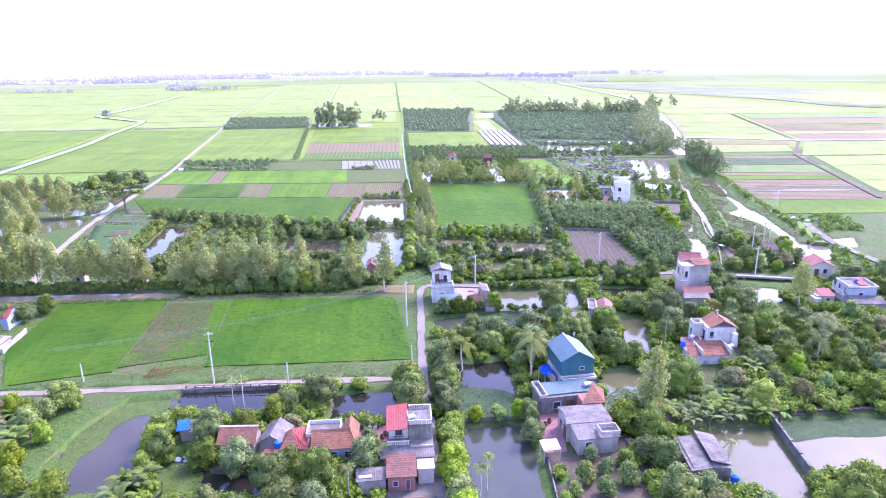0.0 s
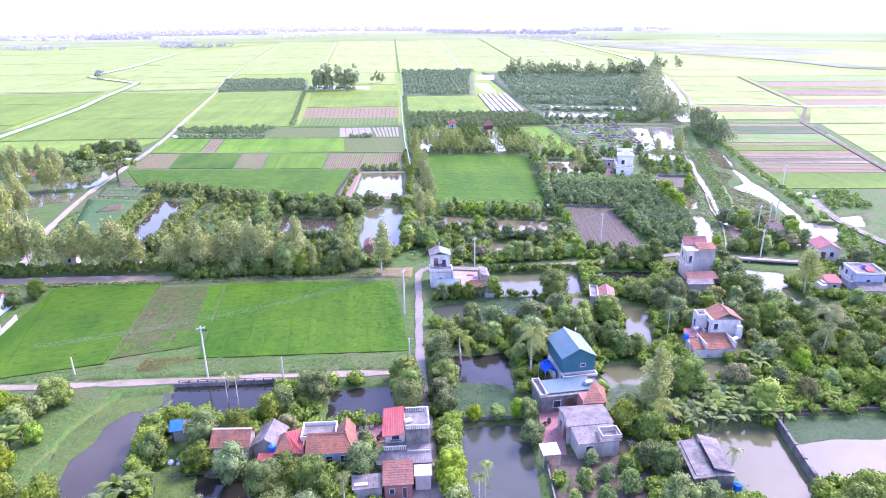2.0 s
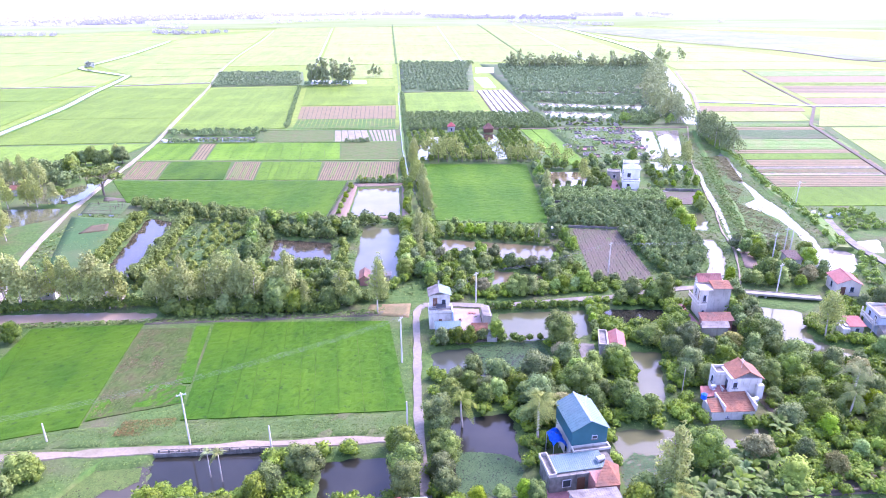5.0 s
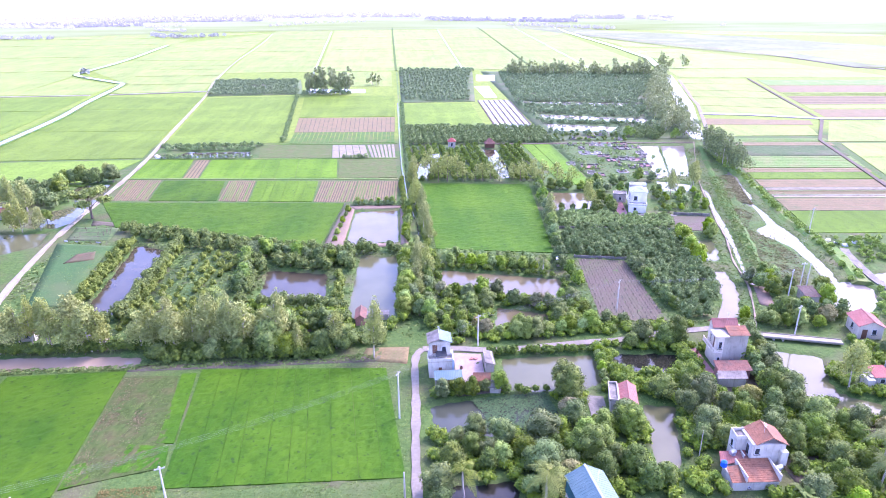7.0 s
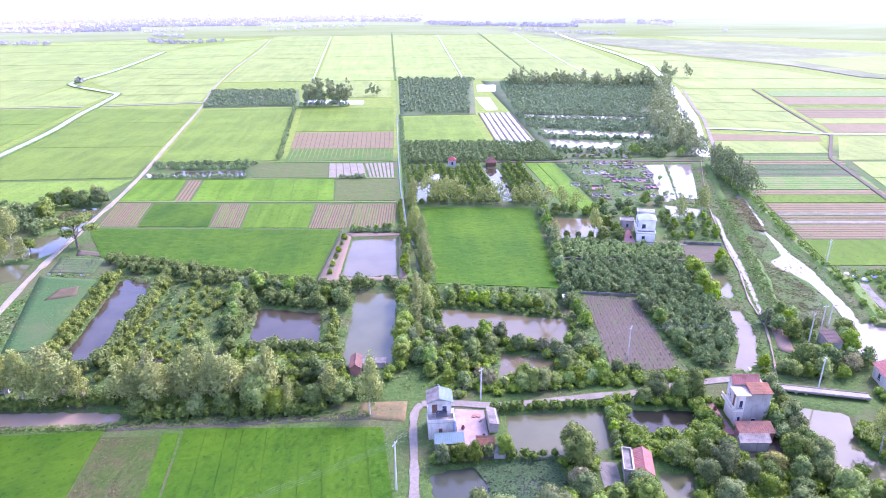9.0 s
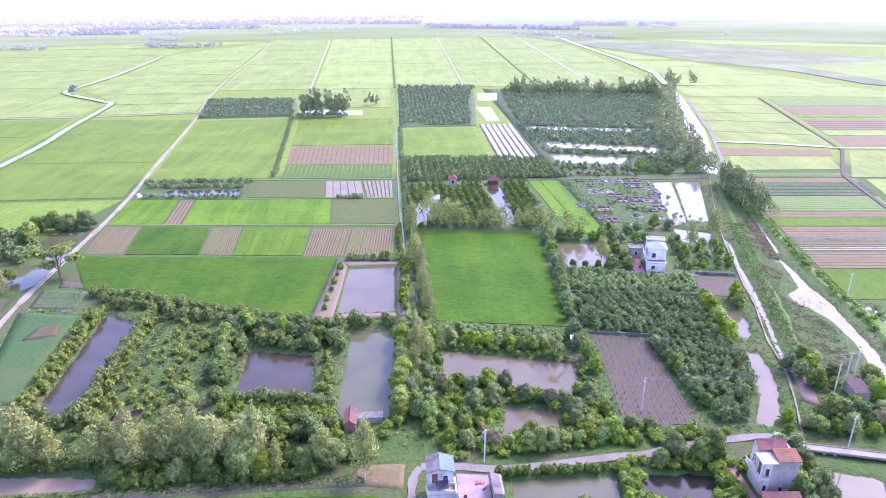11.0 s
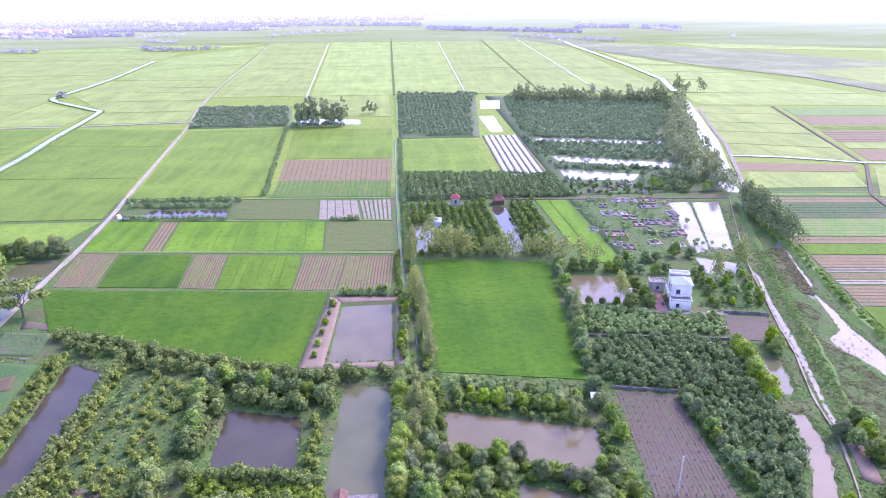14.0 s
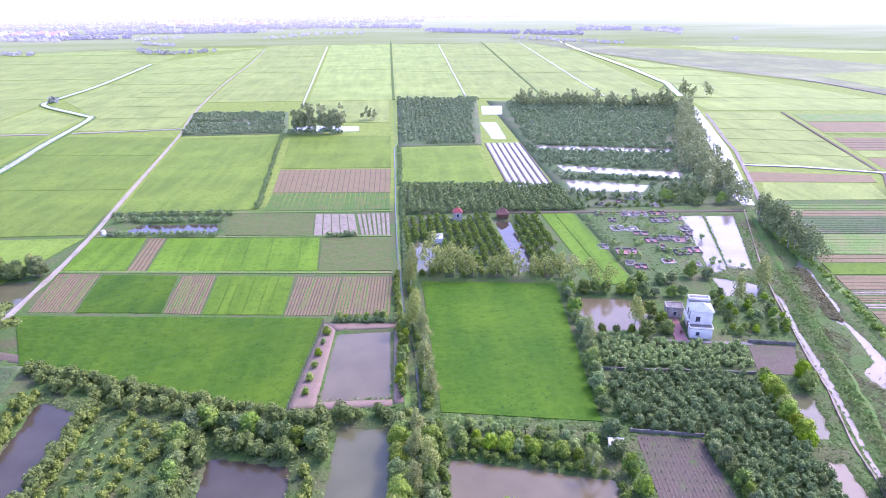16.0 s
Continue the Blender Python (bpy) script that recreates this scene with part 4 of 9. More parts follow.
ribbon("stream_path", "narrow trodden footpath beside the canal", DIRTROAD, bent([(131, 311), (107.6, 254), (93.8, 212), (88.4, 193), (82.2, 175.5), (79.2, 163), (75.2, 152.6), (70, 141)]), 0.36, 0.3, wobble=0.12)
ribbon("grass_dike", "grassy dike between canal and marsh", DRYWEED, bent([(131, 304), (112, 250), (104.4, 227), (92.8, 188), (85.2, 167), (83.2, 159), (83, 154)], 10), 0.9, 0.5, slope=1.5, wobble=0.45)
ribbon("stream_bank", "bushy far bank of the marsh", WEEDS, bent([(132, 296), (127.6, 272.8), (122.8, 243), (115.6, 210), (113.4, 193), (112.6, 180), (107, 160)]), 2.2, 0.7, slope=1.2, wobble=0.4)
ribbon("village_road", "grey road beyond the stream", OLDCONCRETE, bent([(116.4, 181.5), (114.6, 177), (111.4, 163), (111, 155), (112, 138), (116, 110)]), 2.2, 0.3)
ribbon("canal_water", "pale flooded ditch across the strips", PALEWATER, [(164, 377), (189, 371), (222, 357), (420, 336)], 2.0, 0.45, category="canal")
ribbon("strip_road", "field path between the strips", SOIL, [(262, 513), (231, 398), (219, 353), (190, 309), (176.6, 262), (162, 212)], 1.6, 0.42)
ribbon("canal_road", "pale road beside the wide canal", CONCRETE, [(208, 512), (180, 424), (176, 408), (148, 334), (140, 314), (134, 306)], 1.8, 0.3)

# far flooded strips lie on the flat ground between their banks
def shallow(label, *outline):
    poly = list(outline)
    bm = bmesh.new()
    bm.faces.new([bm.verts.new((x, y, 0.06)) for x, y in poly])
    me = bpy.data.meshes.new("flooded_strip")
    bm.to_mesh(me)
    bm.free()
    me.materials.append(PALEWATER)
    NOTREE.append((poly, 0.5))
    return tagged(new("flooded_strip", me), label, "water", kind="structure")


shallow("wide canal shining in the light", (133.5, 318), (138, 316), (145, 334), (173, 408), (203.5, 507), (213, 540), (206, 545), (193.5, 508), (164, 411), (138, 343))
shallow("flooded plot between earth ridges", (45, 350), (65, 351), (66.4, 435), (45.8, 435.4))
shallow("square flooded plot", (52, 446), (60, 445.6), (61.2, 495), (51, 496))
shallow("flooded plot before the tree line", (56, 524), (69.5, 522.8), (74.5, 557), (59.5, 558))
shallow("flooded ditch between orchard rows", (75, 419), (140, 404.5), (143.4, 412), (72.3, 428.6))
shallow("flooded ditch between orchard rows", (76, 374.4), (125.4, 356.5), (129.4, 366), (74.6, 385))
shallow("pond at the orchard's edge", (71.6, 342), (100.7, 337.4), (106.7, 347), (72.3, 359))
shallow("flooded ground under tall trees", (-66.5, 478), (-25.5, 475), (-26.4, 490), (-67.3, 496))
shallow("flooded ditch in the orchard strip", (-134, 503), (-75, 505), (-75.6, 509), (-134.8, 507))
shallow("thin flooded ditch in the far orchard", (80, 530), (180, 522), (181, 526), (80, 534))


# ---- buildings ----
def thing(name, x, y, rz, label, category, group="", z=0.0):
    e = new(name)
    e.matrix_basis = pose(x, y, z, 0, 0, rz)
    e.empty_display_size = 0.5
    return tagged(e, label, category, group)


def keep_clear(e, x0, y0, x1, y1, extra=1.2):
    m = e.matrix_basis
    NOTREE.append(([tuple((m @ Vector((x, y, 0)))[:2]) for x, y in ((x0, y0), (x1, y0), (x1, y1), (x0, y1))], extra))


def add_box(bm, x0, y0, z0, x1, y1, z1, bevel=0.0):
    v = [bm.verts.new((x, y, z)) for z in (z0, z1) for x, y in ((x0, y0), (x1, y0), (x1, y1), (x0, y1))]
    for f in ((3, 2, 1, 0), (4, 5, 6, 7), (0, 1, 5, 4), (1, 2, 6, 5), (2, 3, 7, 6), (3, 0, 4, 7)):
        bm.faces.new([v[k] for k in f])
    if bevel:
        bmesh.ops.bevel(bm, geom=[e for e in bm.edges if e.verts[0] in v and e.verts[1] in v], offset=bevel, segments=1, affect="EDGES")


def block(parent, name, mat, x0, y0, z0, x1, y1, z1, label="", bevel=0.02):
    bm = bmesh.new()
    add_box(bm, x0, y0, z0, x1, y1, z1, bevel)
    return part(name, bm, mat, parent, label)


def slope(parent, name, mat, a, b, c, d, ribs=0, courses=0, thick=0.08, label=""):
    """One roof pitch from eave corners a, b up to ridge corners c, d: a slab, with ribs or tile courses on top."""
    a, b, c, d = (Vector(p) for p in (a, b, c, d))
    n = (b - a).cross(d - a if (d - a).length > 0.01 else c - a).normalized()
    tri = (c - d).length < 0.02
    bm = bmesh.new()
    if ribs and not tri:
        cols = [(0.0, 0.0)]
        w = 0.05 / (b - a).length
        for i in range(ribs):
            t = (i + 0.5) / ribs
            cols += [(t - w, 0.0), (t, 0.028), (t + w, 0.0)]
        cols.append((1.0, 0.0))
        low = [bm.verts.new(a.lerp(b, t) + n * h) for t, h in cols]
        top = [bm.verts.new(d.lerp(c, t) + n * h) for t, h in cols]
    else:
        rows = [(0.0, 0.03)]
        for i in range(courses):
            t = (i + 1) / courses
            rows.append((t, 0.0))
            if i < courses - 1:
                rows.append((t, 0.03))
        if not courses:
            rows = [(0.0, 0.0), (1.0, 0.0)]
        if tri:
            rows[-1] = (0.985, rows[-1][1])
        low = [bm.verts.new(b.lerp(c, t) + n * h) for t, h in rows]
        top = [bm.verts.new(a.lerp(d, t) + n * h) for t, h in rows]
    under = [bm.verts.new(v.co - n * thick) for v in (low[0], low[-1], top[-1], top[0])]
    for i in range(len(low) - 1):
        bm.faces.new((low[i], low[i + 1], top[i + 1], top[i]))
    bm.faces.new([under[0], under[1]] + low[::-1])
    bm.faces.new([under[2], under[3]] + top)
    bm.faces.new((under[1], under[2], top[-1], low[-1]))
    bm.faces.new((under[3], under[0], low[0], top[0]))
    bm.faces.new(under[::-1])
    bmesh.ops.recalc_face_normals(bm, faces=bm.faces[:])
    return part(name, bm, mat, parent, label)


def ridge_cap(parent, mat, p, q, w=0.16):
    p, q = Vector(p), Vector(q)
    d = (q - p).normalized()
    s = d.cross(Vector((0, 0, 1))).normalized() * w
    bm = bmesh.new()
    k = [bm.verts.new(v) for v in (p - s - Vector((0, 0, 0.03)), p + Vector((0, 0, 0.12)), p + s - Vector((0, 0, 0.03)),
                                   q - s - Vector((0, 0, 0.03)), q + Vector((0, 0, 0.12)), q + s - Vector((0, 0, 0.03)))]
    for f in ((0, 1, 4, 3), (1, 2, 5, 4), (0, 2, 1), (3, 4, 5), (0, 3, 5, 2)):
        bm.faces.new([k[i] for i in f])
    return part("ridge_cap", bm, mat, parent)


def gable(parent, mat, x0, y0, x1, y1, ze, zr, axis="x", over=0.3, ribs=0, courses=0, wallmat=None, cap=None):
    """A gabled roof; axis is the way of its ridge. wallmat closes the gable ends."""
    if axis == "x":
        ym = (y0 + y1) / 2
        k = over * (zr - ze) / (ym - y0)
        slope(parent, "roof", mat, (x0 - over, y0 - over, ze - k), (x1 + over, y0 - over, ze - k), (x1 + over, ym, zr), (x0 - over, ym, zr), ribs, courses)
        slope(parent, "roof", mat, (x1 + over, y1 + over, ze - k), (x0 - over, y1 + over, ze - k), (x0 - over, ym, zr), (x1 + over, ym, zr), ribs, courses)
        ridge_cap(parent, cap or mat, (x0 - over, ym, zr), (x1 + over, ym, zr))
        ends = [((x0, y0, ze - 0.1), (x0, y1, ze - 0.1), (x0, ym, zr - 0.12), 0.12), ((x1, y0, ze - 0.1), (x1, y1, ze - 0.1), (x1, ym, zr - 0.12), -0.12)]
    else:
        xm = (x0 + x1) / 2
        k = over * (zr - ze) / (xm - x0)
        slope(parent, "roof", mat, (x0 - over, y1 + over, ze - k), (x0 - over, y0 - over, ze - k), (xm, y0 - over, zr), (xm, y1 + over, zr), ribs, courses)
        slope(parent, "roof", mat, (x1 + over, y0 - over, ze - k), (x1 + over, y1 + over, ze - k), (xm, y1 + over, zr), (xm, y0 - over, zr), ribs, courses)
        ridge_cap(parent, cap or mat, (xm, y0 - over, zr), (xm, y1 + over, zr))
        ends = [((x0, y0, ze - 0.1), (x1, y0, ze - 0.1), (xm, y0, zr - 0.12), 0.12), ((x0, y1, ze - 0.1), (x1, y1, ze - 0.1), (xm, y1, zr - 0.12), -0.12)]
    if wallmat:
        for p, q, r, t in ends:
            off = Vector((t, 0, 0)) if axis == "x" else Vector((0, t, 0))
            bm = bmesh.new()
            f = [bm.verts.new(v) for v in (p, q, r)]
            g = [bm.verts.new(Vector(v) + off) for v in (p, q, r)]
            bm.faces.new(f)
            bm.faces.new(g[::-1])
            for i in range(3):
                bm.faces.new((f[i], g[i], g[(i + 1) % 3], f[(i + 1) % 3]))
            part("gable_wall", bm, wallmat, parent)


def hip(parent, mat, x0, y0, x1, y1, ze, zr, over=0.3, courses=0, ribs=0):
    """A hipped roof with its ridge along the longer side."""
    x0, y0, x1, y1 = x0 - over, y0 - over, x1 + over, y1 + over
    if x1 - x0 >= y1 - y0:
        m, r = (y0 + y1) / 2, (y1 - y0) / 2
        p, q = (x0 + r, m, zr), (x1 - r - 0.01, m, zr)
    else:
        m, r = (x0 + x1) / 2, (x1 - x0) / 2
        p, q = (m, y0 + r, zr), (m, y1 - r - 0.01, zr)
    A, B, C, D = (x0, y0, ze), (x1, y0, ze), (x1, y1, ze), (x0, y1, ze)
    if x1 - x0 >= y1 - y0:
        slope(parent, "roof", mat, A, B, q, p, 0, courses)
        slope(parent, "roof", mat, C, D, p, q, 0, courses)
        slope(parent, "roof", mat, B, C, q, q, 0, courses)
        slope(parent, "roof", mat, D, A, p, p, 0, courses)
    else:
        slope(parent, "roof", mat, A, B, p, p, 0, courses)
        slope(parent, "roof", mat, C, D, q, q, 0, courses)
        slope(parent, "roof", mat, B, C, q, p, 0, courses)
        slope(parent, "roof", mat, D, A, p, q, 0, courses)
    ridge_cap(parent, mat, p, q)


def window(parent, face, u, at, z, w, h, mat=None, name="window"):
    """A window on the face ('s', 'n', 'w', 'e') of a wall at that place: frame, pane and sill."""
    def put(nm, m, du0, z0, du1, z1, out0, out1, under):
        sgn = -1 if face in "sw" else 1
        lo, hi = sorted((at + sgn * out0, at + sgn * out1))
        if face in "sn":
            return block(under, nm, m, u + du0, lo, z0, u + du1, hi, z1, bevel=0)
        return block(under, nm, m, lo, u + du0, z0, hi, u + du1, z1, bevel=0)
    bmf = put(name, mat or WHITEMETAL, -w / 2, z, w / 2, z + h, -0.05, 0.04, parent)
    put("pane", GLASS if name == "window" else WOODDOOR, -w / 2 + 0.08, z + 0.08, w / 2 - 0.08, z + h - 0.08, 0.0, 0.055, bmf)
    put("sill" if name == "window" else "step", OLDCONCRETE, -w / 2 - 0.1, z - 0.1, w / 2 + 0.1, z - 0.01, -0.02, 0.16, bmf)
    return bmf


def parapet(parent, mat, x0, y0, x1, y1, z, h=0.5, t=0.14):
    bm = bmesh.new()
    add_box(bm, x0, y0, z, x1, y0 + t, z + h)
    add_box(bm, x0, y1 - t, z, x1, y1, z + h)
    add_box(bm, x0, y0 + t, z, x0 + t, y1 - t, z + h)
    add_box(bm, x1 - t, y0 + t, z, x1, y1 - t, z + h)
    return part("parapet", bm, mat, parent)


def balustrade(parent, mat, p, q, z, h=0.7, n=10):
    """A rail on single balusters, from p to q."""
    (x0, y0), (x1, y1) = p, q
    along_x = abs(x1 - x0) > abs(y1 - y0)
    bm = bmesh.new()
    w = 0.07
    add_box(bm, min(x0, x1) - w, min(y0, y1) - w, z + h - 0.1, max(x0, x1) + w, max(y0, y1) + w, z + h)
    rail = part("balustrade", bm, mat, parent)
    bm = bmesh.new()
    bmesh.ops.create_cone(bm, cap_ends=False, segments=6, radius1=0.09, radius2=0.06, depth=h - 0.1)
    first = part("baluster", bm, mat, rail)
    for i in range(n):
        t = (i + 0.5) / n
        ob = first if i == 0 else new("baluster", first.data)
        ob.parent = rail
        ob.location = (x0 + (x1 - x0) * t, y0 + (y1 - y0) * t, z + (h - 0.1) / 2)


def tank(x, y, z, mat, label, lying=False, r=0.5, l=1.1, parent=None):
    bm = bmesh.new()
    bmesh.ops.create_cone(bm, cap_ends=True, segments=16, radius1=r, radius2=r, depth=l)
    bmesh.ops.create_cone(bm, cap_ends=True, segments=16, radius1=r * 0.9, radius2=r * 0.3, depth=0.18, matrix=Matrix.Translation((0, 0, l / 2 + 0.09)))
    for k in range(3):
        bmesh.ops.create_cone(bm, cap_ends=False, segments=16, radius1=r * 1.04, radius2=r * 1.04, depth=0.06, matrix=Matrix.Translation((0, 0, -l * 0.3 + k * l * 0.3)))
    e = thing("water_tank", x, y, 20, label, "water tank", z=z)
    ob = part("barrel", bm, mat, e)
    ob.location = (0, 0, r + 0.12 if lying else l / 2)
    if lying:
        ob.rotation_euler = (0, math.pi / 2, 0)
        block(e, "cradle", METAL, -0.3, -0.4, 0, 0.3, 0.4, 0.14)
    return e


def flat_house(parent, wall, roof, x0, y0, x1, y1, h, edge=0.35):
    block(parent, "wall", wall, x0, y0, -0.3, x1, y1, h)
    block(parent, "roof", roof, x0 - 0.12, y0 - 0.12, h + 0.002, x1 + 0.12, y1 + 0.12, h + 0.14)
    if edge:
        parapet(parent, wall, x0 - 0.1, y0 - 0.1, x1 + 0.1, y1 + 0.1, h + 0.142, edge)


# L-shaped tiled house with pale blue walls, by the front pond
H = thing("house", -18.4, 71.9, 0, "L-shaped house with orange clay tiles and pale blue walls", "house")
block(H, "wall", BLUEWALL, 0, 0.2, -0.3, 5.6, 3.4, 3.0)
block(H, "wall", BLUEWALL, 3.7, 3.4, -0.3, 5.6, 5.2, 3.0)
slope(H, "roof", TILEROOF, (-0.1, -0.25, 2.85), (5.9, -0.25, 2.85), (4.9, 1.9, 4.3), (-0.1, 1.9, 4.3), 0, 9)
slope(H, "roof", TILEROOF, (5.9, -0.25, 2.85), (5.9, 5.4, 2.85), (4.8, 5.0, 4.5), (4.8, 1.9, 4.5), 0, 7)
slope(H, "roof", TILEROOF, (3.5, 5.4, 2.85), (3.5, 2.0, 3.4), (4.8, 1.9, 4.5), (4.8, 5.0, 4.5), 0, 7)
slope(H, "roof", TILEROOF, (5.9, 5.4, 2.85), (3.5, 5.4, 2.85), (4.8, 5.0, 4.5), (4.8, 5.0, 4.5), 0, 5)
ridge_cap(H, TILEROOF, (-0.1, 1.95, 4.3), (4.8, 1.95, 4.4))
ridge_cap(H, TILEROOF, (4.8, 1.9, 4.5), (4.8, 5.0, 4.5))
block(H, "terrace", OLDCONCRETE, -0.9, 3.42, -0.3, 3.66, 5.4, 3.2)
parapet(H, WHITEWALL, -0.95, 2.3, 3.5, 5.45, 3.202, 0.5)
for u in (1.0, 2.8, 4.6):
    window(H, "s", u, 0.2, 1.0, 0.9, 1.2)
window(H, "e", 1.8, 5.6, 1.0, 0.9, 1.2)
keep_clear(H, -1, 0, 5.8, 5.4, 0.6)
H = thing("annex", -22.4, 72.6, 0, "low annex with a dark red hipped sheet roof", "house")
block(H, "wall", BRICKWALL, 0.2, 0.2, -0.3, 3.4, 3.6, 2.5)
slope(H, "roof", TILEROOF, (-0.1, 0, 2.5), (2.2, 0, 2.5), (1.1, 2.2, 4.0), (1.1, 2.2, 4.0), 0, 6)
slope(H, "roof", TILEROOF, (-0.1, 3.8, 2.5), (-0.1, 0, 2.5), (1.1, 2.2, 4.0), (1.1, 2.4, 4.0), 0, 6)
slope(H, "roof", REDROOF, (2.2, 0, 2.5), (3.6, -0.2, 2.4), (3.0, 3.6, 3.6), (1.1, 2.4, 4.0), 6)
slope(H, "roof", REDROOF, (3.6, 3.9, 2.5), (-0.1, 3.9, 2.5), (1.1, 2.4, 4.0), (3.0, 3.6, 3.6), 8)
window(H, "s", 1.2, 0.2, 0.9, 0.8, 1.1)
keep_clear(H, 0, 0, 3.6, 3.8, 0.6)
H = thing("house", -30.8, 74.6, -3, "small tiled house with plastered gables among trees", "house")
block(H, "wall", GREYWALL, 0.1, 0.1, -0.3, 4.6, 3.6, 2.7)
gable(H, TILEROOF, 0.1, 0.1, 4.6, 3.6, 2.7, 4.0, "x", 0.3, 0, 8, GREYWALL, CREAMWALL)
window(H, "s", 1.2, 0.1, 0.9, 0.9, 1.1)
window(H, "s", 3.2, 0.1, 0.0, 1.0, 2.1, WOODDOOR, "door")
keep_clear(H, 0, 0, 4.6, 3.6, 0.4)
H = thing("shed", -25.6, 74.6, -8, "grey fibre-cement roofed shed beside the tiled house", "shed")
block(H, "wall", GREYWALL, 0.1, 0.1, -0.3, 3.3, 4.0, 2.6)
gable(H, FIBRO, 0.1, 0.1, 3.3, 4.0, 2.6, 3.6, "y", 0.25, 12, 0, GREYWALL)
keep_clear(H, 0, 0, 3.4, 4.0, 0.4)
tank(-22.9, 73.6, 2.3, BLUETARP, "pale blue plastic water tank on the shed", r=0.42, l=0.7)
H = thing("lean_to", -24.6, 71.4, 0, "small dark red sheet lean-to", "shed")
block(H, "wall", BRICKWALL, 0.1, 0.1, -0.3, 2.0, 1.6, 1.7)
slope(H, "roof", REDROOF, (0, -0.2, 1.75), (2.1, -0.2, 1.75), (2.1, 1.8, 2.3), (0, 1.8, 2.3), 7)
keep_clear(H, 0, 0, 2, 1.6, 0.4)

H = thing("hut", -37.2, 78.2, 10, "garden hut under a bright blue tarpaulin", "hut")
for px, py in ((0.1, 1.1), (2.1, 0.8), (0.1, 2.3), (2.1, 2.3)):
    block(H, "post", WOODDOOR, px - 0.06, py - 0.06, -0.3, px + 0.06, py + 0.06, 2.0, bevel=0)
slope(H, "tarpaulin", BLUETARP, (-0.2, 0.9, 1.9), (1.5, 0.9, 1.9), (1.5, 2.6, 2.6), (-0.2, 2.6, 2.6), 0, 4)
slope(H, "roof", FIBRO, (1.5, 0.4, 1.8), (2.5, 0.4, 1.8), (2.5, 2.6, 2.4), (1.5, 2.6, 2.4), 5)
block(H, "wall", GREYWALL, 0.2, 1.2, -0.3, 2.0, 2.3, 1.8)
keep_clear(H, -0.5, -1.5, 2.4, 2.6, 1.0)
for sx, sy, sr in ((-36.4, 75.2, 0.5), (-35.6, 75.9, 0.4), (-35.3, 74.9, 0.35)):
    bm = bmesh.new()
    bmesh.ops.create_icosphere(bm, subdivisions=2, radius=sr)
    for v in bm.verts:
        v.co.z = max(-0.05, v.co.z * 0.7 + 0.08 * math.sin(v.co.x * 7) * math.cos(v.co.y * 6))
    e = thing("sack", sx, sy, 0, "bulging white plastic sack on the garden ground", "sack", "white sacks")
    part("bag", bm, WHITEMETAL, e)

# the stacked house by the lane
H = thing("house", -8.8, 69.8, 0, "concrete house with a red sheet roof and balustraded terrace", "house")
block(H, "wall", WHITEWALL, 0.3, 3.0, -0.3, 2.8, 6.0, 5.6)
slope(H, "roof", REDROOF, (0.0, 0.9, 5.7), (2.7, 0.9, 5.9), (2.75, 6.1, 6.5), (0.05, 6.0, 6.3), 9)
block(H, "wall", OLDCONCRETE, 2.9, 2.4, -0.3, 5.8, 6.1, 5.4)
block(H, "terrace", OLDCONCRETE, 2.85, 2.3, 5.402, 5.9, 6.3, 5.56)
balustrade(H, WHITEWALL, (2.95, 2.4), (5.8, 2.4), 5.56, 0.6, 12)
balustrade(H, WHITEWALL, (2.95, 6.2), (5.8, 6.2), 5.56, 0.6, 12)
balustrade(H, WHITEWALL, (5.85, 2.5), (5.85, 6.1), 5.56, 0.6, 3)
block(H, "wall", GREYWALL, 3.0, 1.2, -0.3, 5.9, 2.38, 3.2)
block(H, "terrace", OLDCONCRETE, 0.2, 1.4, 2.9, 5.95, 2.9, 3.25)
balustrade(H, WHITEWALL, (0.1, 1.5), (2.9, 1.5), 3.25, 0.55, 12)
slope(H, "roof", FIBRO, (-0.8, -0.3, 2.5), (6.1, -0.3, 2.5), (6.0, 1.5, 3.0), (-0.7, 1.5, 3.0), 22)
block(H, "wall", GREYWALL, -0.4, 0.0, -0.3, 5.8, 1.3, 2.4)
window(H, "s", 1.6, 3.0, 3.6, 1.1, 1.3)
window(H, "w", 4.5, 0.3, 3.6, 1.0, 1.3)
keep_clear(H, -0.8, 0, 6, 6.2, 0.5)
H = thing("outhouse", -8.7, 66.0, 0, "brick outhouse with old brown clay tiles", "shed")
block(H, "wall", BRICKWALL, 0.1, 0.15, -0.3, 3.4, 3.4, 2.3)
slope(H, "roof", OLDTILE, (-0.1, -0.1, 2.35), (3.6, -0.1, 2.35), (3.6, 3.5, 3.1), (-0.1, 3.5, 3.1), 0, 10)
window(H, "s", 1.0, 0.15, 0.9, 0.7, 0.8)
window(H, "s", 2.5, 0.15, 0.3, 0.6, 1.5, BLUEWALL, "door")
keep_clear(H, 0, 0, 3.5, 3.4, 0.4)
H = thing("cistern", -5.0, 67.4, 0, "white painted concrete cistern beside the outhouse", "cistern")
flat_house(H, WHITEWALL, WHITEMETAL, 0.1, 0.1, 2.0, 1.9, 2.2, 0)
keep_clear(H, 0, 0, 2, 2, 0.4)
H = thing("shed", -12.3, 66.0, 4, "low shed with patched grey and white sheets", "shed")
block(H, "wall", GREYWALL, 0.1, 0.1, -0.3, 3.4, 1.9, 1.9)
slope(H, "roof", FIBRO, (-0.1, -0.1, 1.95), (3.6, -0.1, 1.95), (3.6, 2.1, 2.3), (-0.1, 2.1, 2.3), 12)
block(H, "patch", WHITEMETAL, 0.2, 0.35, 2.08, 1.8, 0.9, 2.16)
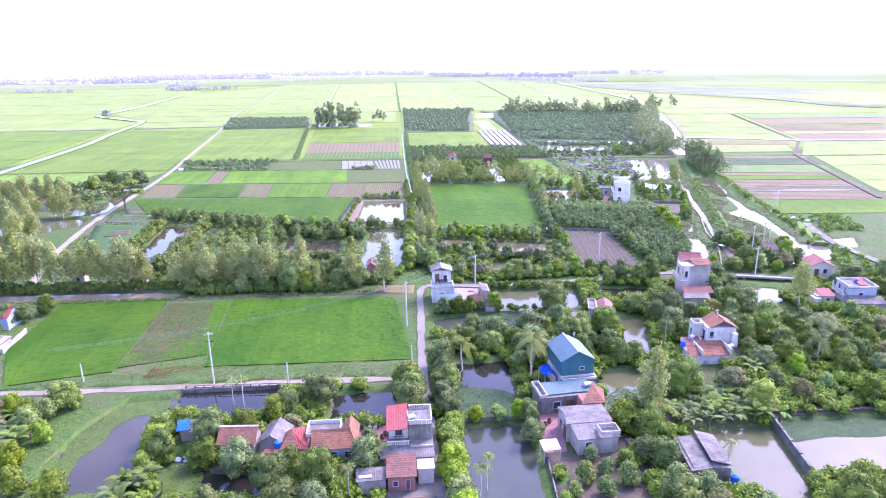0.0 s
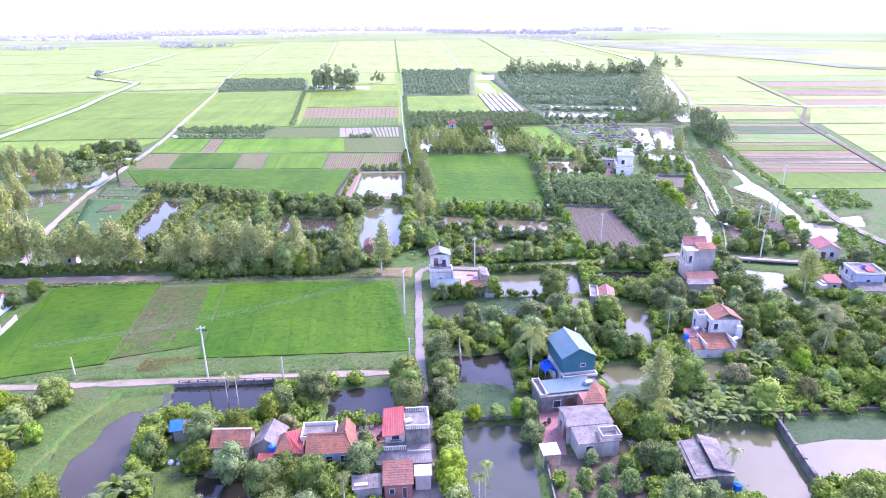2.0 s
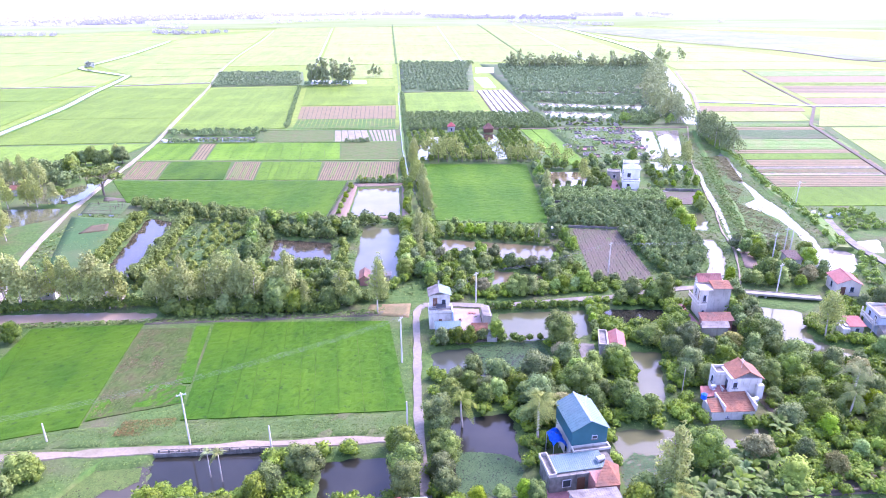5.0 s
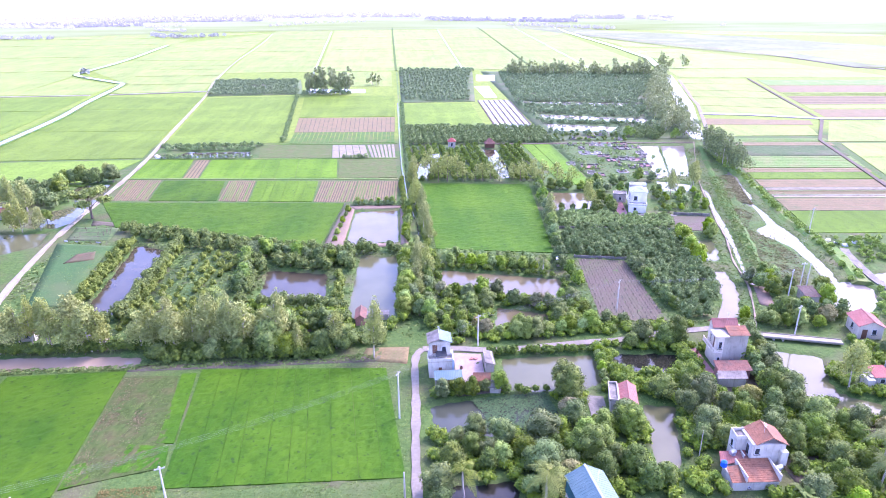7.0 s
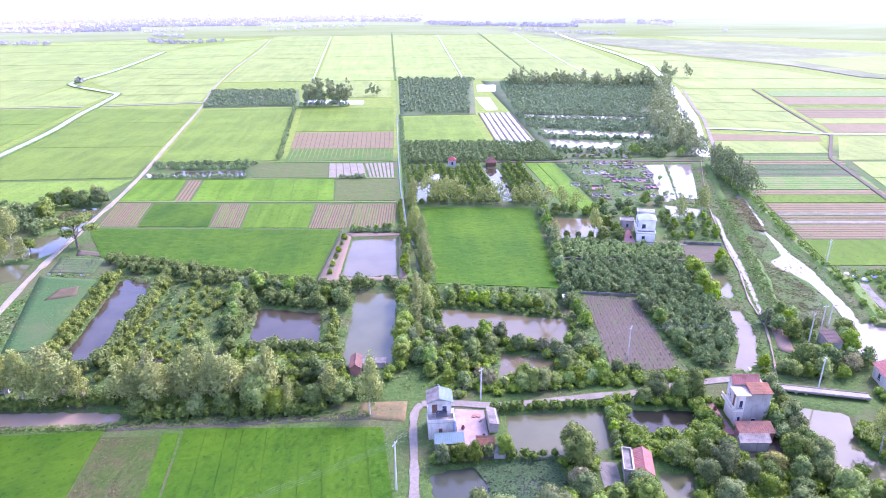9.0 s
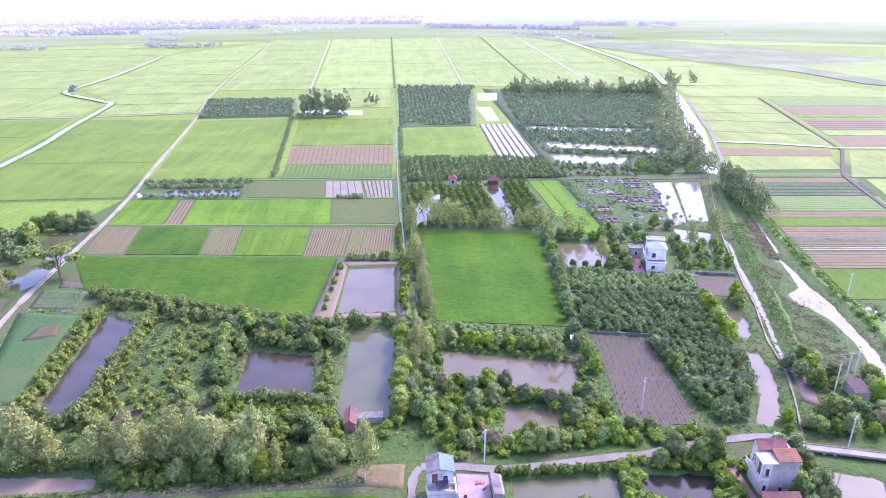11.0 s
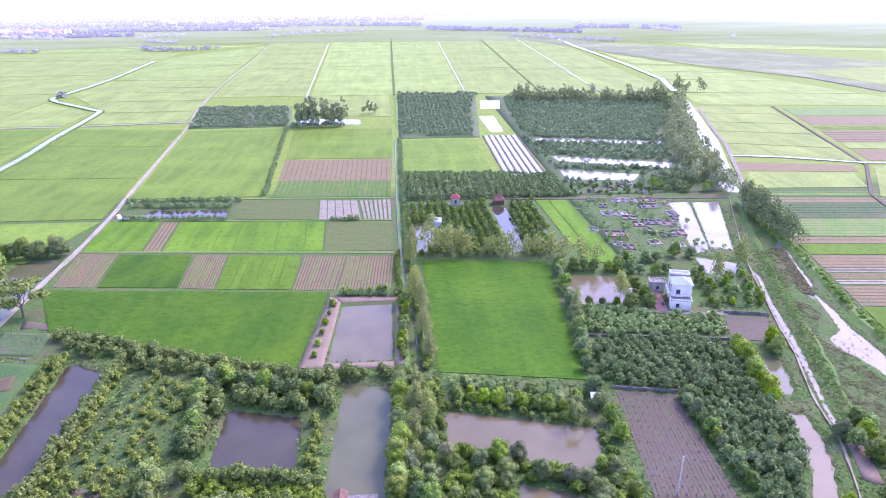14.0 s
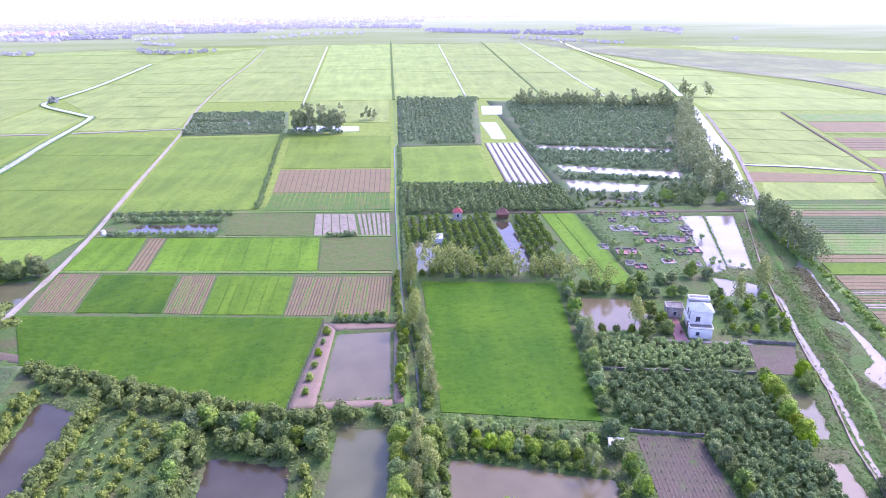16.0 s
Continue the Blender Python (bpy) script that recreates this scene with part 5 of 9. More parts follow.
keep_clear(H, 0, 0, 3.5, 2, 0.4)
crop("yard", "worn concrete yard by the lane", OLDCONCRETE, (-10.2, 59), (-3.0, 59), (-3.0, 68.4), (-8.8, 68.6), 0.1, 3, 0, kind="structure", category="yard")
crop("courtyard", "red paved courtyard with potted plants", REDPAVE, (-12.8, 77), (-8.6, 77), (-8.6, 81), (-13.2, 81), 0.12, 3, 0, kind="structure", category="yard")
H = thing("shed", -8.2, 59.6, 0, "small shed with a bright orange tiled roof", "shed")
block(H, "wall", GREYWALL, 0.1, 0.1, -0.3, 4.0, 2.6, 2.2)
gable(H, TILEROOF, 0.1, 0.1, 4.0, 2.6, 2.2, 3.1, "x", 0.25, 0, 6, GREYWALL)
# planters in the courtyard
for k in range(3):
    P = thing("planter", -12.1 + 0.75 * k, 80.2, 0, "white square concrete planter in the courtyard", "planter", "courtyard planters", 0.12)
    block(P, "box", WHITEWALL, -0.25, -0.25, 0, 0.25, 0.25, 0.55, bevel=0.03)
    v, f = [], []
    bm = bmesh.new()
    for j in range(26):
        a, r = float(rng.uniform(0, 6.28)), float(rng.uniform(0.05, 0.32))
        x, y, z = r * math.cos(a), r * math.sin(a), 0.55 + float(rng.uniform(0.0, 0.4))
        d = 0.12
        bm.faces.new([bm.verts.new(p) for p in ((x - d, y, z), (x, y - d, z + 0.06), (x + d, y, z + 0.02), (x, y + d, z + 0.1))])
    part("plant", bm, BANANALEAF, P)

# the teal two-storey house and the low roofs before it
H = thing("house", 17.6, 87.0, 6, "two-storey teal metal-clad house with a gabled roof", "house")
block(H, "wall", WHITEWALL, 0.1, 0.1, -0.3, 5.1, 6.6, 3.4)
block(H, "upper_wall", TEALWALL, 0.05, 0.05, 3.402, 5.15, 6.65, 6.0)
gable(H, TEALROOF, 0.05, 0.05, 5.15, 6.65, 6.0, 7.4, "y", 0.22, 14, 0, TEALWALL, WHITEMETAL)
window(H, "s", 3.3, 0.05, 4.2, 0.8, 0.6)
parapet(H, WHITEWALL, -0.1, -1.1, 5.3, 0.02, 3.1, 0.35)
block(H, "terrace", OLDCONCRETE, -0.1, -1.1, -0.3, 5.3, 0.0, 3.1)
window(H, "w", 2.0, 0.1, 0.8, 1.0, 1.3)
keep_clear(H, 0, -1, 5.2, 6.8, 0.6)
H = thing("awning", 15.2, 87.6, 6, "bright blue tarpaulin awning beside the teal house", "awning")
bm = bmesh.new()
grid = [[bm.verts.new((u * 0.45, w * 0.55, 3.6 - 0.5 * (u - 2) ** 2 * 0.25 + 0.25 * math.sin(w * 1.7 + u))) for u in range(6)] for w in range(7)]
for j in range(6):
    for i in range(5):
        bm.faces.new((grid[j][i], grid[j][i + 1], grid[j + 1][i + 1], grid[j + 1][i]))
bmesh.ops.solidify(bm, geom=bm.faces[:], thickness=0.03)
part("tarpaulin", bm, BLUETARP, H)
for px, py in ((0.1, 0.1), (2.1, 0.1), (0.1, 3.1), (2.1, 3.1)):
    block(H, "pole", METAL, px - 0.04, py - 0.04, -0.3, px + 0.04, py + 0.04, 3.2, bevel=0)
keep_clear(H, 0, 0, 2.2, 3.2, 0.5)
H = thing("house", 12.4, 80.4, 6, "low concrete house with a pale teal sheet roof", "house")
block(H, "wall", OLDCONCRETE, 1.2, 1.4, -0.3, 10.4, 5.4, 2.7)
block(H, "roof", OLDCONCRETE, 1.0, 1.2, 2.702, 10.6, 5.6, 2.85)
slope(H, "roof", TEALROOF, (2.2, 1.7, 3.05), (9.2, 1.7, 3.05), (9.2, 4.6, 3.5), (2.2, 4.6, 3.5), 24)
block(H, "upper_wall", WHITEWALL, 2.3, 1.95, 2.852, 9.1, 4.5, 3.0)
parapet(H, GREYWALL, 1.0, 1.2, 2.15, 5.6, 2.852, 0.5)
window(H, "s", 3.6, 1.4, 0.8, 1.2, 1.2)
window(H, "s", 5.6, 1.4, 0.0, 1.1, 2.1, WOODDOOR, "door")
slope(H, "roof", TILEROOF, (6.2, -1.6, 3.0), (9.6, -1.8, 3.0), (9.0, 1.6, 4.3), (8.9, 1.6, 4.3), 0, 9)
slope(H, "roof", TILEROOF, (9.6, -1.8, 3.0), (10.9, 1.8, 3.0), (9.0, 1.6, 4.3), (9.0, 1.6, 4.3), 0, 9)
block(H, "wall", BRICKWALL, 6.6, -1.4, -0.3, 9.8, 1.38, 2.95)
tank(20.8, 84.2, 2.9, METAL, "steel water tank lying on the flat roof", True, 0.42, 1.1)
keep_clear(H, 0, -1.6, 10.6, 5.6, 0.6)
H = thing("house", 15.4, 74.8, 4, "weathered grey house with stained flat roofs", "house")
block(H, "wall", GREYWALL, 0.1, 0.1, -0.3, 6.2, 3.9, 2.9)
slope(H, "roof", FIBRO, (-0.1, -0.2, 2.95), (6.4, -0.2, 2.95), (6.3, 2.0, 3.3), (0.2, 2.2, 3.3), 20)
slope(H, "roof", FIBRO, (6.5, 4.2, 2.95), (0.0, 4.4, 2.95), (0.2, 2.2, 3.3), (6.3, 2.0, 3.3), 20)
block(H, "annex_wall", GREYWALL, 0.6, -3.2, -0.3, 6.0, 0.08, 2.5)
slope(H, "annex_roof", FIBRO, (0.4, -3.4, 2.5), (6.2, -3.4, 2.5), (6.2, 0.0, 2.9), (0.4, 0.0, 2.9), 18)
parapet(H, GREYWALL, 3.6, -3.4, 6.2, -1.4, 2.9, 0.5)
window(H, "w", 0.9, 0.1, 0.0, 1.0, 2.1, REDROOF, "door")
window(H, "w", 2.6, 0.1, 0.9, 0.9, 1.2)
window(H, "s", 2.0, -3.2, 0.9, 1.0, 1.1)
keep_clear(H, 0, -3.4, 6.4, 4, 0.6)
H = thing("canopy", 11.4, 70.4, 4, "small white sheet canopy on four posts", "canopy")
slope(H, "roof", WHITEMETAL, (-0.1, -0.1, 2.0), (2.2, -0.1, 2.0), (2.2, 2.0, 2.2), (-0.1, 2.0, 2.2), 8)
for px, py in ((0, 0), (2.1, 0), (0, 1.9), (2.1, 1.9)):
    block(H, "post", GREYWALL, px - 0.07, py - 0.07, -0.3, px + 0.07, py + 0.07, 1.98, bevel=0)
keep_clear(H, 0, 0, 2.2, 2, 0.5)
crop("red_yard", "worn red paved yard beside the grey house", REDPAVE, (11.9, 72.6), (15.0, 72.6), (16.4, 83), (13.4, 83.2), 0.1, 3, 0, kind="structure", category="yard")
crop("vegetable_garden", "bare vegetable garden in the shade", SOIL, (12.4, 58), (22.5, 58), (21.8, 70.6), (13.8, 70), 0.05, 1.5, 0.05, kind="structure", category="garden")

bare("bare brown earth at the end of the lane", (-13, 135), (-4, 132.8), (-3.4, 139.2), (-12, 139.4), BEDSOIL)
bare("dark bare earth under the garden trees", (11.4, 58), (26, 58), (27, 74), (11.8, 73))
bare("bare earth bank behind the big pond", (46, 78.8), (68, 78.6), (69, 82.4), (48, 82.6))
bare("bare earth between fruit trees", (21.6, 72), (33, 73), (32, 80), (22.6, 80))
bare("shaded bare earth round the old houses", (-31, 72.4), (-9.4, 72.4), (-9.4, 80), (-31, 81))
bare("bare earth beside the farmyard", (5, 121.4), (13.4, 122.4), (13.4, 126.4), (5, 124.2))
bare("trodden earth under the village trees", (52, 96), (82, 96), (82, 110), (52, 108))
bare("trodden earth beside the narrow house", (50, 119), (62, 119), (62, 126), (52, 126))
bare("earth bank along the creek", (-57, 134.2), (-9, 134.2), (-9, 136.2), (-57, 136.2))
bare("bare reddish ground among the orchard trees", (-62, 150), (-56, 149), (-54, 158), (-60, 160))
bare("trodden brown earth under the fruit trees", (-36, 147.4), (-20, 147), (-20, 152.4), (-36, 153))

# white house with red roofs between the channels
H = thing("house", 41.8, 95.3, -2, "white two-part house with orange-red roofs by the water", "house")
block(H, "wall", WHITEWALL, 0.1, 0.1, -0.6, 6.9, 3.6, 2.6)
slope(H, "roof", TILEROOF, (2.0, -0.2, 2.65), (6.7, -0.2, 2.65), (6.7, 3.7, 3.6), (2.2, 3.7, 3.6), 0, 11)
slope(H, "roof", TILEROOF, (-0.2, -0.2, 2.65), (1.8, -0.2, 2.65), (1.9, 2.6, 3.4), (0.0, 2.4, 3.3), 0, 8)
block(H, "roof_edge", WHITEWALL, 1.82, -0.2, 2.7, 2.0, 3.7, 3.65)
block(H, "roof_edge", WHITEWALL, 6.7, -0.2, 2.6, 6.9, 3.7, 3.75)
slope(H, "roof", PINKROOF, (-0.4, 3.3, 3.0), (4.4, 3.6, 3.0), (4.2, 5.6, 3.6), (0.2, 5.4, 3.6), 14)
block(H, "wall", WHITEWALL, 4.2, 3.8, -0.3, 9.2, 7.6, 5.9)
slope(H, "roof", TILEROOF, (9.5, 3.6, 5.8), (9.5, 7.9, 5.8), (6.9, 7.9, 7.2), (6.9, 3.6, 7.2), 0, 9)
slope(H, "roof", TILEROOF, (4.6, 7.9, 6.0), (4.6, 3.6, 6.0), (6.9, 3.6, 7.2), (6.9, 7.9, 7.2), 0, 8)
ridge_cap(H, TILEROOF, (6.9, 3.6, 7.2), (6.9, 7.9, 7.2))
block(H, "balcony", WHITEWALL, 3.3, 4.0, 2.9, 4.18, 5.5, 3.05)
balustrade(H, WHITEWALL, (3.4, 4.1), (3.4, 5.4), 3.05, 0.8, 5)
block(H, "stair_tower", WHITEWALL, 2.6, 5.56, -0.3, 4.18, 7.7, 5.6)
block(H, "terrace", OLDCONCRETE, 2.7, 5.66, 5.6, 4.18, 7.6, 5.64, "stained grey flat roof")
for x0, y0, x1, y1 in ((2.6, 5.56, 2.75, 7.7), (2.77, 7.55, 4.6, 7.7), (2.77, 5.56, 4.2, 5.68)):
    block(H, "parapet", WHITEWALL, x0, y0, 5.642, x1, y1, 6.15)
window(H, "w", 6.6, 2.6, 3.6, 0.7, 1.3)
window(H, "w", 5.0, 4.2, 3.4, 0.9, 1.8)
window(H, "s", 5.0, 3.8, 4.2, 0.8, 1.1)
window(H, "s", 2.6, 0.1, 1.3, 0.4, 0.4)
window(H, "s", 5.6, 0.1, 1.3, 0.4, 0.4)
block(H, "chimney", WHITEWALL, 8.3, 3.0, 2.6, 9.3, 3.78, 5.0)
keep_clear(H, 0, 0, 9.4, 7.8, 0.7)
H.location.z = -0.9
tank(41.6, 98.0, 2.3, BLUETARP, "blue plastic water tank on the roof corner", r=0.45, l=0.8)
tank(49.4, 97.0, 1.8, METAL, "steel water tank lying on the low roof", True, 0.4, 1.0)

# the narrow three-storey house by the lane
H = thing("house", 54.2, 127.2, -4, "narrow three-storey cream and grey house with pink roof", "house")
block(H, "wall", GREYWALL, 1.2, 0.1, -0.3, 5.6, 4.6, 6.8)
block(H, "front_wall", CREAMWALL, 0.0, 0.0, -0.3, 1.18, 4.7, 6.6)
slope(H, "roof", TILEROOF, (1.9, -0.2, 6.9), (5.8, -0.2, 6.9), (5.8, 2.6, 7.5), (1.9, 2.6, 7.5), 0, 8)
gable(H, PINKROOF, 0.0, 2.7, 4.4, 4.9, 7.4, 8.4, "x", 0.25, 14, 0, CREAMWALL)
block(H, "upper_wall", CREAMWALL, 0.0, 2.8, 6.82, 4.4, 4.7, 7.4)
block(H, "slab", CREAMWALL, -0.7, -0.4, 6.62, 1.9, 2.7, 6.78)
block(H, "balcony", CREAMWALL, -0.9, -0.4, 3.3, 0.9, 4.8, 3.45)
balustrade(H, CREAMWALL, (-0.8, -0.3), (-0.8, 4.7), 3.45, 0.8, 12)
block(H, "column", CREAMWALL, -0.75, -0.3, 3.45, -0.55, -0.1, 6.6)
block(H, "column", CREAMWALL, -0.75, 2.2, 3.45, -0.55, 2.4, 6.6)
window(H, "s", 0.5, 0.0, 4.0, 0.7, 1.5)
window(H, "s", 0.5, 0.0, 0.9, 0.6, 1.3)
window(H, "w", 1.4, 0.0, 3.5, 0.9, 2.1, WOODDOOR, "door")
window(H, "w", 3.4, 0.0, 4.2, 0.9, 1.3)
window(H, "s", 3.2, 0.1, 0.6, 0.8, 1.1)
block(H, "annex_wall", BRICKWALL, -1.0, -4.6, -0.3, 4.6, -2.4, 2.2)
slope(H, "annex_roof", OLDTILE, (-1.4, -4.9, 2.3), (4.9, -4.9, 2.3), (4.9, -2.2, 2.9), (-1.4, -2.2, 2.9), 18, 0, 0.08, "faded red annex roof")
slope(H, "annex_roof", FIBRO, (-2.2, -7.0, 2.0), (3.2, -7.0, 2.0), (3.6, -4.9, 2.35), (-1.6, -4.9, 2.35), 16)
block(H, "annex_wall", GREYWALL, -1.8, -6.7, -0.3, 3.0, -5.0, 1.95)
keep_clear(H, -2, -7, 5.8, 4.8, 0.6)
crop("terrace", "orange brick terrace beside the tall house", REDPAVE, (51.6, 125), (53.4, 125), (53.6, 134), (51.4, 134), 0.14, 3, 0, kind="structure", category="yard")
T = thing("tarpaulin", 47.6, 120.4, 20, "crumpled pale blue tarpaulin on the ground", "tarpaulin")
bm = bmesh.new()
grid = [[bm.verts.new((u * 0.5, w * 0.4, 0.25 + 0.15 * math.sin(u * 2.1 + w))) for u in range(5)] for w in range(5)]
for j in range(4):
    for i in range(4):
        bm.faces.new((grid[j][i], grid[j][i + 1], grid[j + 1][i + 1], grid[j + 1][i]))
bmesh.ops.solidify(bm, geom=bm.faces[:], thickness=0.3)
part("sheet", bm, BLUEWALL, T)

# the two-storey house at the crossing of the lanes
H = thing("house", -0.1, 127.6, 0, "two-storey pale house with a grey sheet roof at the crossing", "house")
block(H, "wall", WHITEWALL, 0.1, 0.1, -0.3, 4.4, 5.0, 3.4)
block(H, "upper_wall", WHITEWALL, 0.3, 1.9, 3.402, 4.2, 5.0, 6.6)
block(H, "balcony", GREYWALL, -0.1, -0.1, 3.402, 4.6, 1.88, 3.55)
slope(H, "roof", FIBRO, (-0.1, 5.2, 6.6), (-0.1, 1.2, 6.6), (2.1, 1.2, 7.5), (2.1, 5.2, 7.5), 12)
slope(H, "roof", TEALROOF, (4.5, 1.4, 6.6), (4.5, 5.2, 6.6), (2.1, 5.2, 7.5), (2.1, 1.2, 7.5), 12)
block(H, "shade", GLASS, 1.4, 0.0, 4.6, 3.4, 1.8, 4.7, "dark shade net over the balcony")
for px in (1.45, 3.35):
    block(H, "pole", METAL, px - 0.03, 0.05, 3.55, px + 0.03, 0.11, 4.6, bevel=0)
parapet(H, WHITEWALL, -0.1, -0.1, 4.6, 1.88, 3.552, 0.6)
block(H, "side_wall", BLUEWALL, 4.42, -0.3, -0.3, 4.75, 3.4, 3.9, "pale blue painted side wall")
window(H, "s", 1.3, 1.9, 4.0, 0.9, 1.9, WOODDOOR, "door")
window(H, "s", 3.0, 1.9, 4.4, 0.9, 1.2)
window(H, "s", 2.2, 0.1, 0.6, 0.6, 1.6, WOODDOOR, "door")
keep_clear(H, 0, 0, 4.7, 5.2, 0.4)
H = thing("shed", 0.9, 123.8, 0, "long shed with a teal sheet roof", "shed")
block(H, "wall", OLDCONCRETE, 0.1, 0.1, -0.3, 4.8, 2.0, 2.1)
slope(H, "roof", TEALROOF, (-0.1, -0.15, 2.15), (5.0, -0.15, 2.15), (5.0, 2.3, 2.6), (-0.1, 2.3, 2.6), 16)
keep_clear(H, 0, 0, 5, 2.3, 0.4)
H = thing("hut", 7.8, 123.6, -5, "small brick hut with an orange tiled roof", "hut")
block(H, "wall", BRICKWALL, 0.2, 0.2, -0.3, 2.8, 2.2, 1.8)
gable(H, TILEROOF, 0.1, 0.1, 2.9, 2.3, 1.8, 2.6, "x", 0.2, 0, 6, BRICKWALL)
slope(H, "roof", FIBRO, (2.6, -1.6, 1.4), (5.0, -1.6, 1.4), (5.0, 0.2, 1.8), (2.6, 0.2, 1.8), 8)
block(H, "wall", GREYWALL, 2.9, -1.3, -0.3, 4.8, 0.0, 1.38)
keep_clear(H, 0, -1.6, 5, 2.3, 0.4)
crop("yard", "pinkish paved farmyard at the crossing", YARDPAVE, (5.0, 124.2), (10.4, 126.6), (10.6, 135.2), (5.2, 136), 0.12, 3, 0, kind="structure", category="yard")
H = thing("shed", 9.9, 128.6, 0, "narrow grey sheet shed along the yard", "shed")
block(H, "wall", GREYWALL, 0.8, 0.1, -0.3, 2.4, 4.6, 1.9)
slope(H, "roof", FIBRO, (2.6, -0.1, 1.8), (2.6, 4.8, 1.8), (0.7, 4.8, 2.3), (0.7, -0.1, 2.3), 12)
keep_clear(H, 0.6, 0, 2.6, 4.8, 0.3)

# the pink-roofed house by the square pond
H = thing("house", 30.0, 114.6, -14, "small house with a faded pink roof and open terrace", "house")
block(H, "wall", GREYWALL, 0.1, 0.1, -0.3, 4.2, 5.4, 2.5)
gable(H, PINKROOF, 1.6, 0.1, 4.4, 5.4, 2.5, 3.3, "y", 0.2, 14, 0, GREYWALL)
block(H, "terrace", OLDCONCRETE, -0.2, 0.0, 2.502, 1.38, 5.4, 2.6)
parapet(H, GREYWALL, -0.2, 0.0, 1.36, 5.45, 2.602, 0.35)
window(H, "s", 2.9, 0.1, 0.8, 0.9, 1.1)
keep_clear(H, -3, 0, 4.6, 5.6, 0.5)
crop("yard", "worn concrete yard before the pink-roofed house", OLDCONCRETE, (26.6, 112.4), (29.4, 112.2), (30.4, 119.4), (27.4, 120), 0.1, 3, 0, kind="structure", category="yard")

# beyond the stream
H = thing("house", 88.0, 135.2, -12, "cream house with a bright pink gabled roof", "house")
block(H, "wall", CREAMWALL, 0.2, 0.2, -0.3, 4.9, 5.6, 3.0)
gable(H, PINKROOF, 0.2, 0.2, 4.9, 5.6, 3.0, 4.1, "y", 0.35, 16, 0, CREAMWALL)
window(H, "s", 3.2, 0.2, 1.0, 0.9, 1.2)
window(H, "s", 1.4, 0.2, 0.0, 1.0, 2.1, WOODDOOR, "door")
window(H, "w", 3.0, 0.2, 1.0, 0.9, 1.2)
keep_clear(H, 0, 0, 5, 5.8, 0.8)
H = thing("house", 78.8, 118.6, -6, "low house with a red sheet roof by the pond", "house")
block(H, "wall", GREYWALL, 0.1, 0.1, -0.3, 3.6, 3.0, 2.1)
slope(H, "roof", REDROOF, (0.7, -0.2, 2.15), (3.9, -0.2, 2.15), (3.9, 3.2, 2.7), (0.7, 3.2, 2.7), 10)
block(H, "annex", WHITEWALL, -0.6, -0.6, -0.3, 0.68, 1.6, 1.8)
window(H, "s", 2.4, 0.1, 0.7, 0.9, 1.0)
keep_clear(H, -1, -0.8, 3.8, 3.2, 0.6)
H = thing("house", 85.2, 118.4, -10, "pale blue-grey flat-roofed house with a white balcony", "house")
block(H, "wall", FADEDBLUE, 0.1, 0.1, -0.3, 5.6, 5.4, 3.6)
block(H, "roof", OLDCONCRETE, 0.0, 0.0, 3.602, 5.7, 5.5, 3.75)
parapet(H, WHITEWALL, -0.1, -0.1, 5.8, 5.6, 3.752, 0.45)
slope(H, "roof", REDROOF, (2.8, 1.2, 3.95), (4.4, 1.2, 3.95), (4.4, 4.6, 4.3), (2.8, 4.6, 4.3), 7)
block(H, "balcony", WHITEWALL, -0.9, 0.2, 1.9, 0.08, 5.2, 2.05)
balustrade(H, WHITEWALL, (-0.8, 0.3), (-0.8, 5.1), 2.05, 0.8, 11)
block(H, "column", WHITEWALL, -0.85, 0.25, -0.3, -0.65, 0.45, 3.6)
block(H, "column", WHITEWALL, -0.85, 4.9, -0.3, -0.65, 5.1, 3.6)
window(H, "w", 1.6, 0.1, 2.2, 0.9, 1.2)
window(H, "w", 3.8, 0.1, 2.2, 0.9, 1.2)
window(H, "s", 2.6, 0.1, 1.8, 0.9, 1.0)
slope(H, "annex_roof", OLDCONCRETE, (-0.2, -3.2, 1.6), (6.4, -3.2, 1.6), (6.4, 0.0, 2.2), (-0.2, 0.0, 2.2), 0, 9)
block(H, "annex_wall", GREYWALL, 0.1, -2.9, -0.3, 6.1, 0.08, 1.55)
tank(88.9, 121.4, 3.76, BLUETARP, "small blue water tank on the flat roof", r=0.35, l=0.6)
keep_clear(H, -1, -3.2, 6.4, 5.6, 0.8)

H = thing("hut", 86.6, 150.8, -6, "small grey hut beside the transformer poles", "hut")
block(H, "wall", GREYWALL, 0.1, 0.1, -0.3, 3.0, 4.4, 2.0)
slope(H, "roof", BROWNTILE, (-0.2, -0.2, 2.0), (3.3, -0.2, 2.0), (3.3, 4.7, 2.5), (-0.2, 4.7, 2.5), 0, 10)
keep_clear(H, 0, 0, 3.2, 4.6, 0.5)
crop("yard", "worn earth landing at the canal's end", PINKSOIL, (76.4, 151.5), (79, 149.6), (82.8, 160.4), (79.8, 160.8), 0.1, 2, 0.02, kind="structure", category="yard")

# the dark shed by the murky pond
H = thing("shed", 28.6, 64.9, -6, "dark concrete shed with a broken grey roof", "shed")
block(H, "wall", OLDCONCRETE, 0.1, 0.1, -0.3, 4.6, 6.6, 2.2)
slope(H, "roof", OLDCONCRETE, (-0.3, 6.9, 2.0), (-0.3, -0.3, 2.0), (2.2, -0.3, 2.45), (2.2, 6.9, 2.45), 0)
slope(H, "roof", FIBRO, (4.9, 0.6, 2.3), (4.9, 7.2, 2.3), (2.3, 7.2, 2.95), (2.3, 0.6, 2.95), 16)
window(H, "s", 1.2, 0.1, 0.0, 0.9, 1.9, WHITEWALL, "door")
keep_clear(H, 0, 0, 5, 7.2, 0.4)
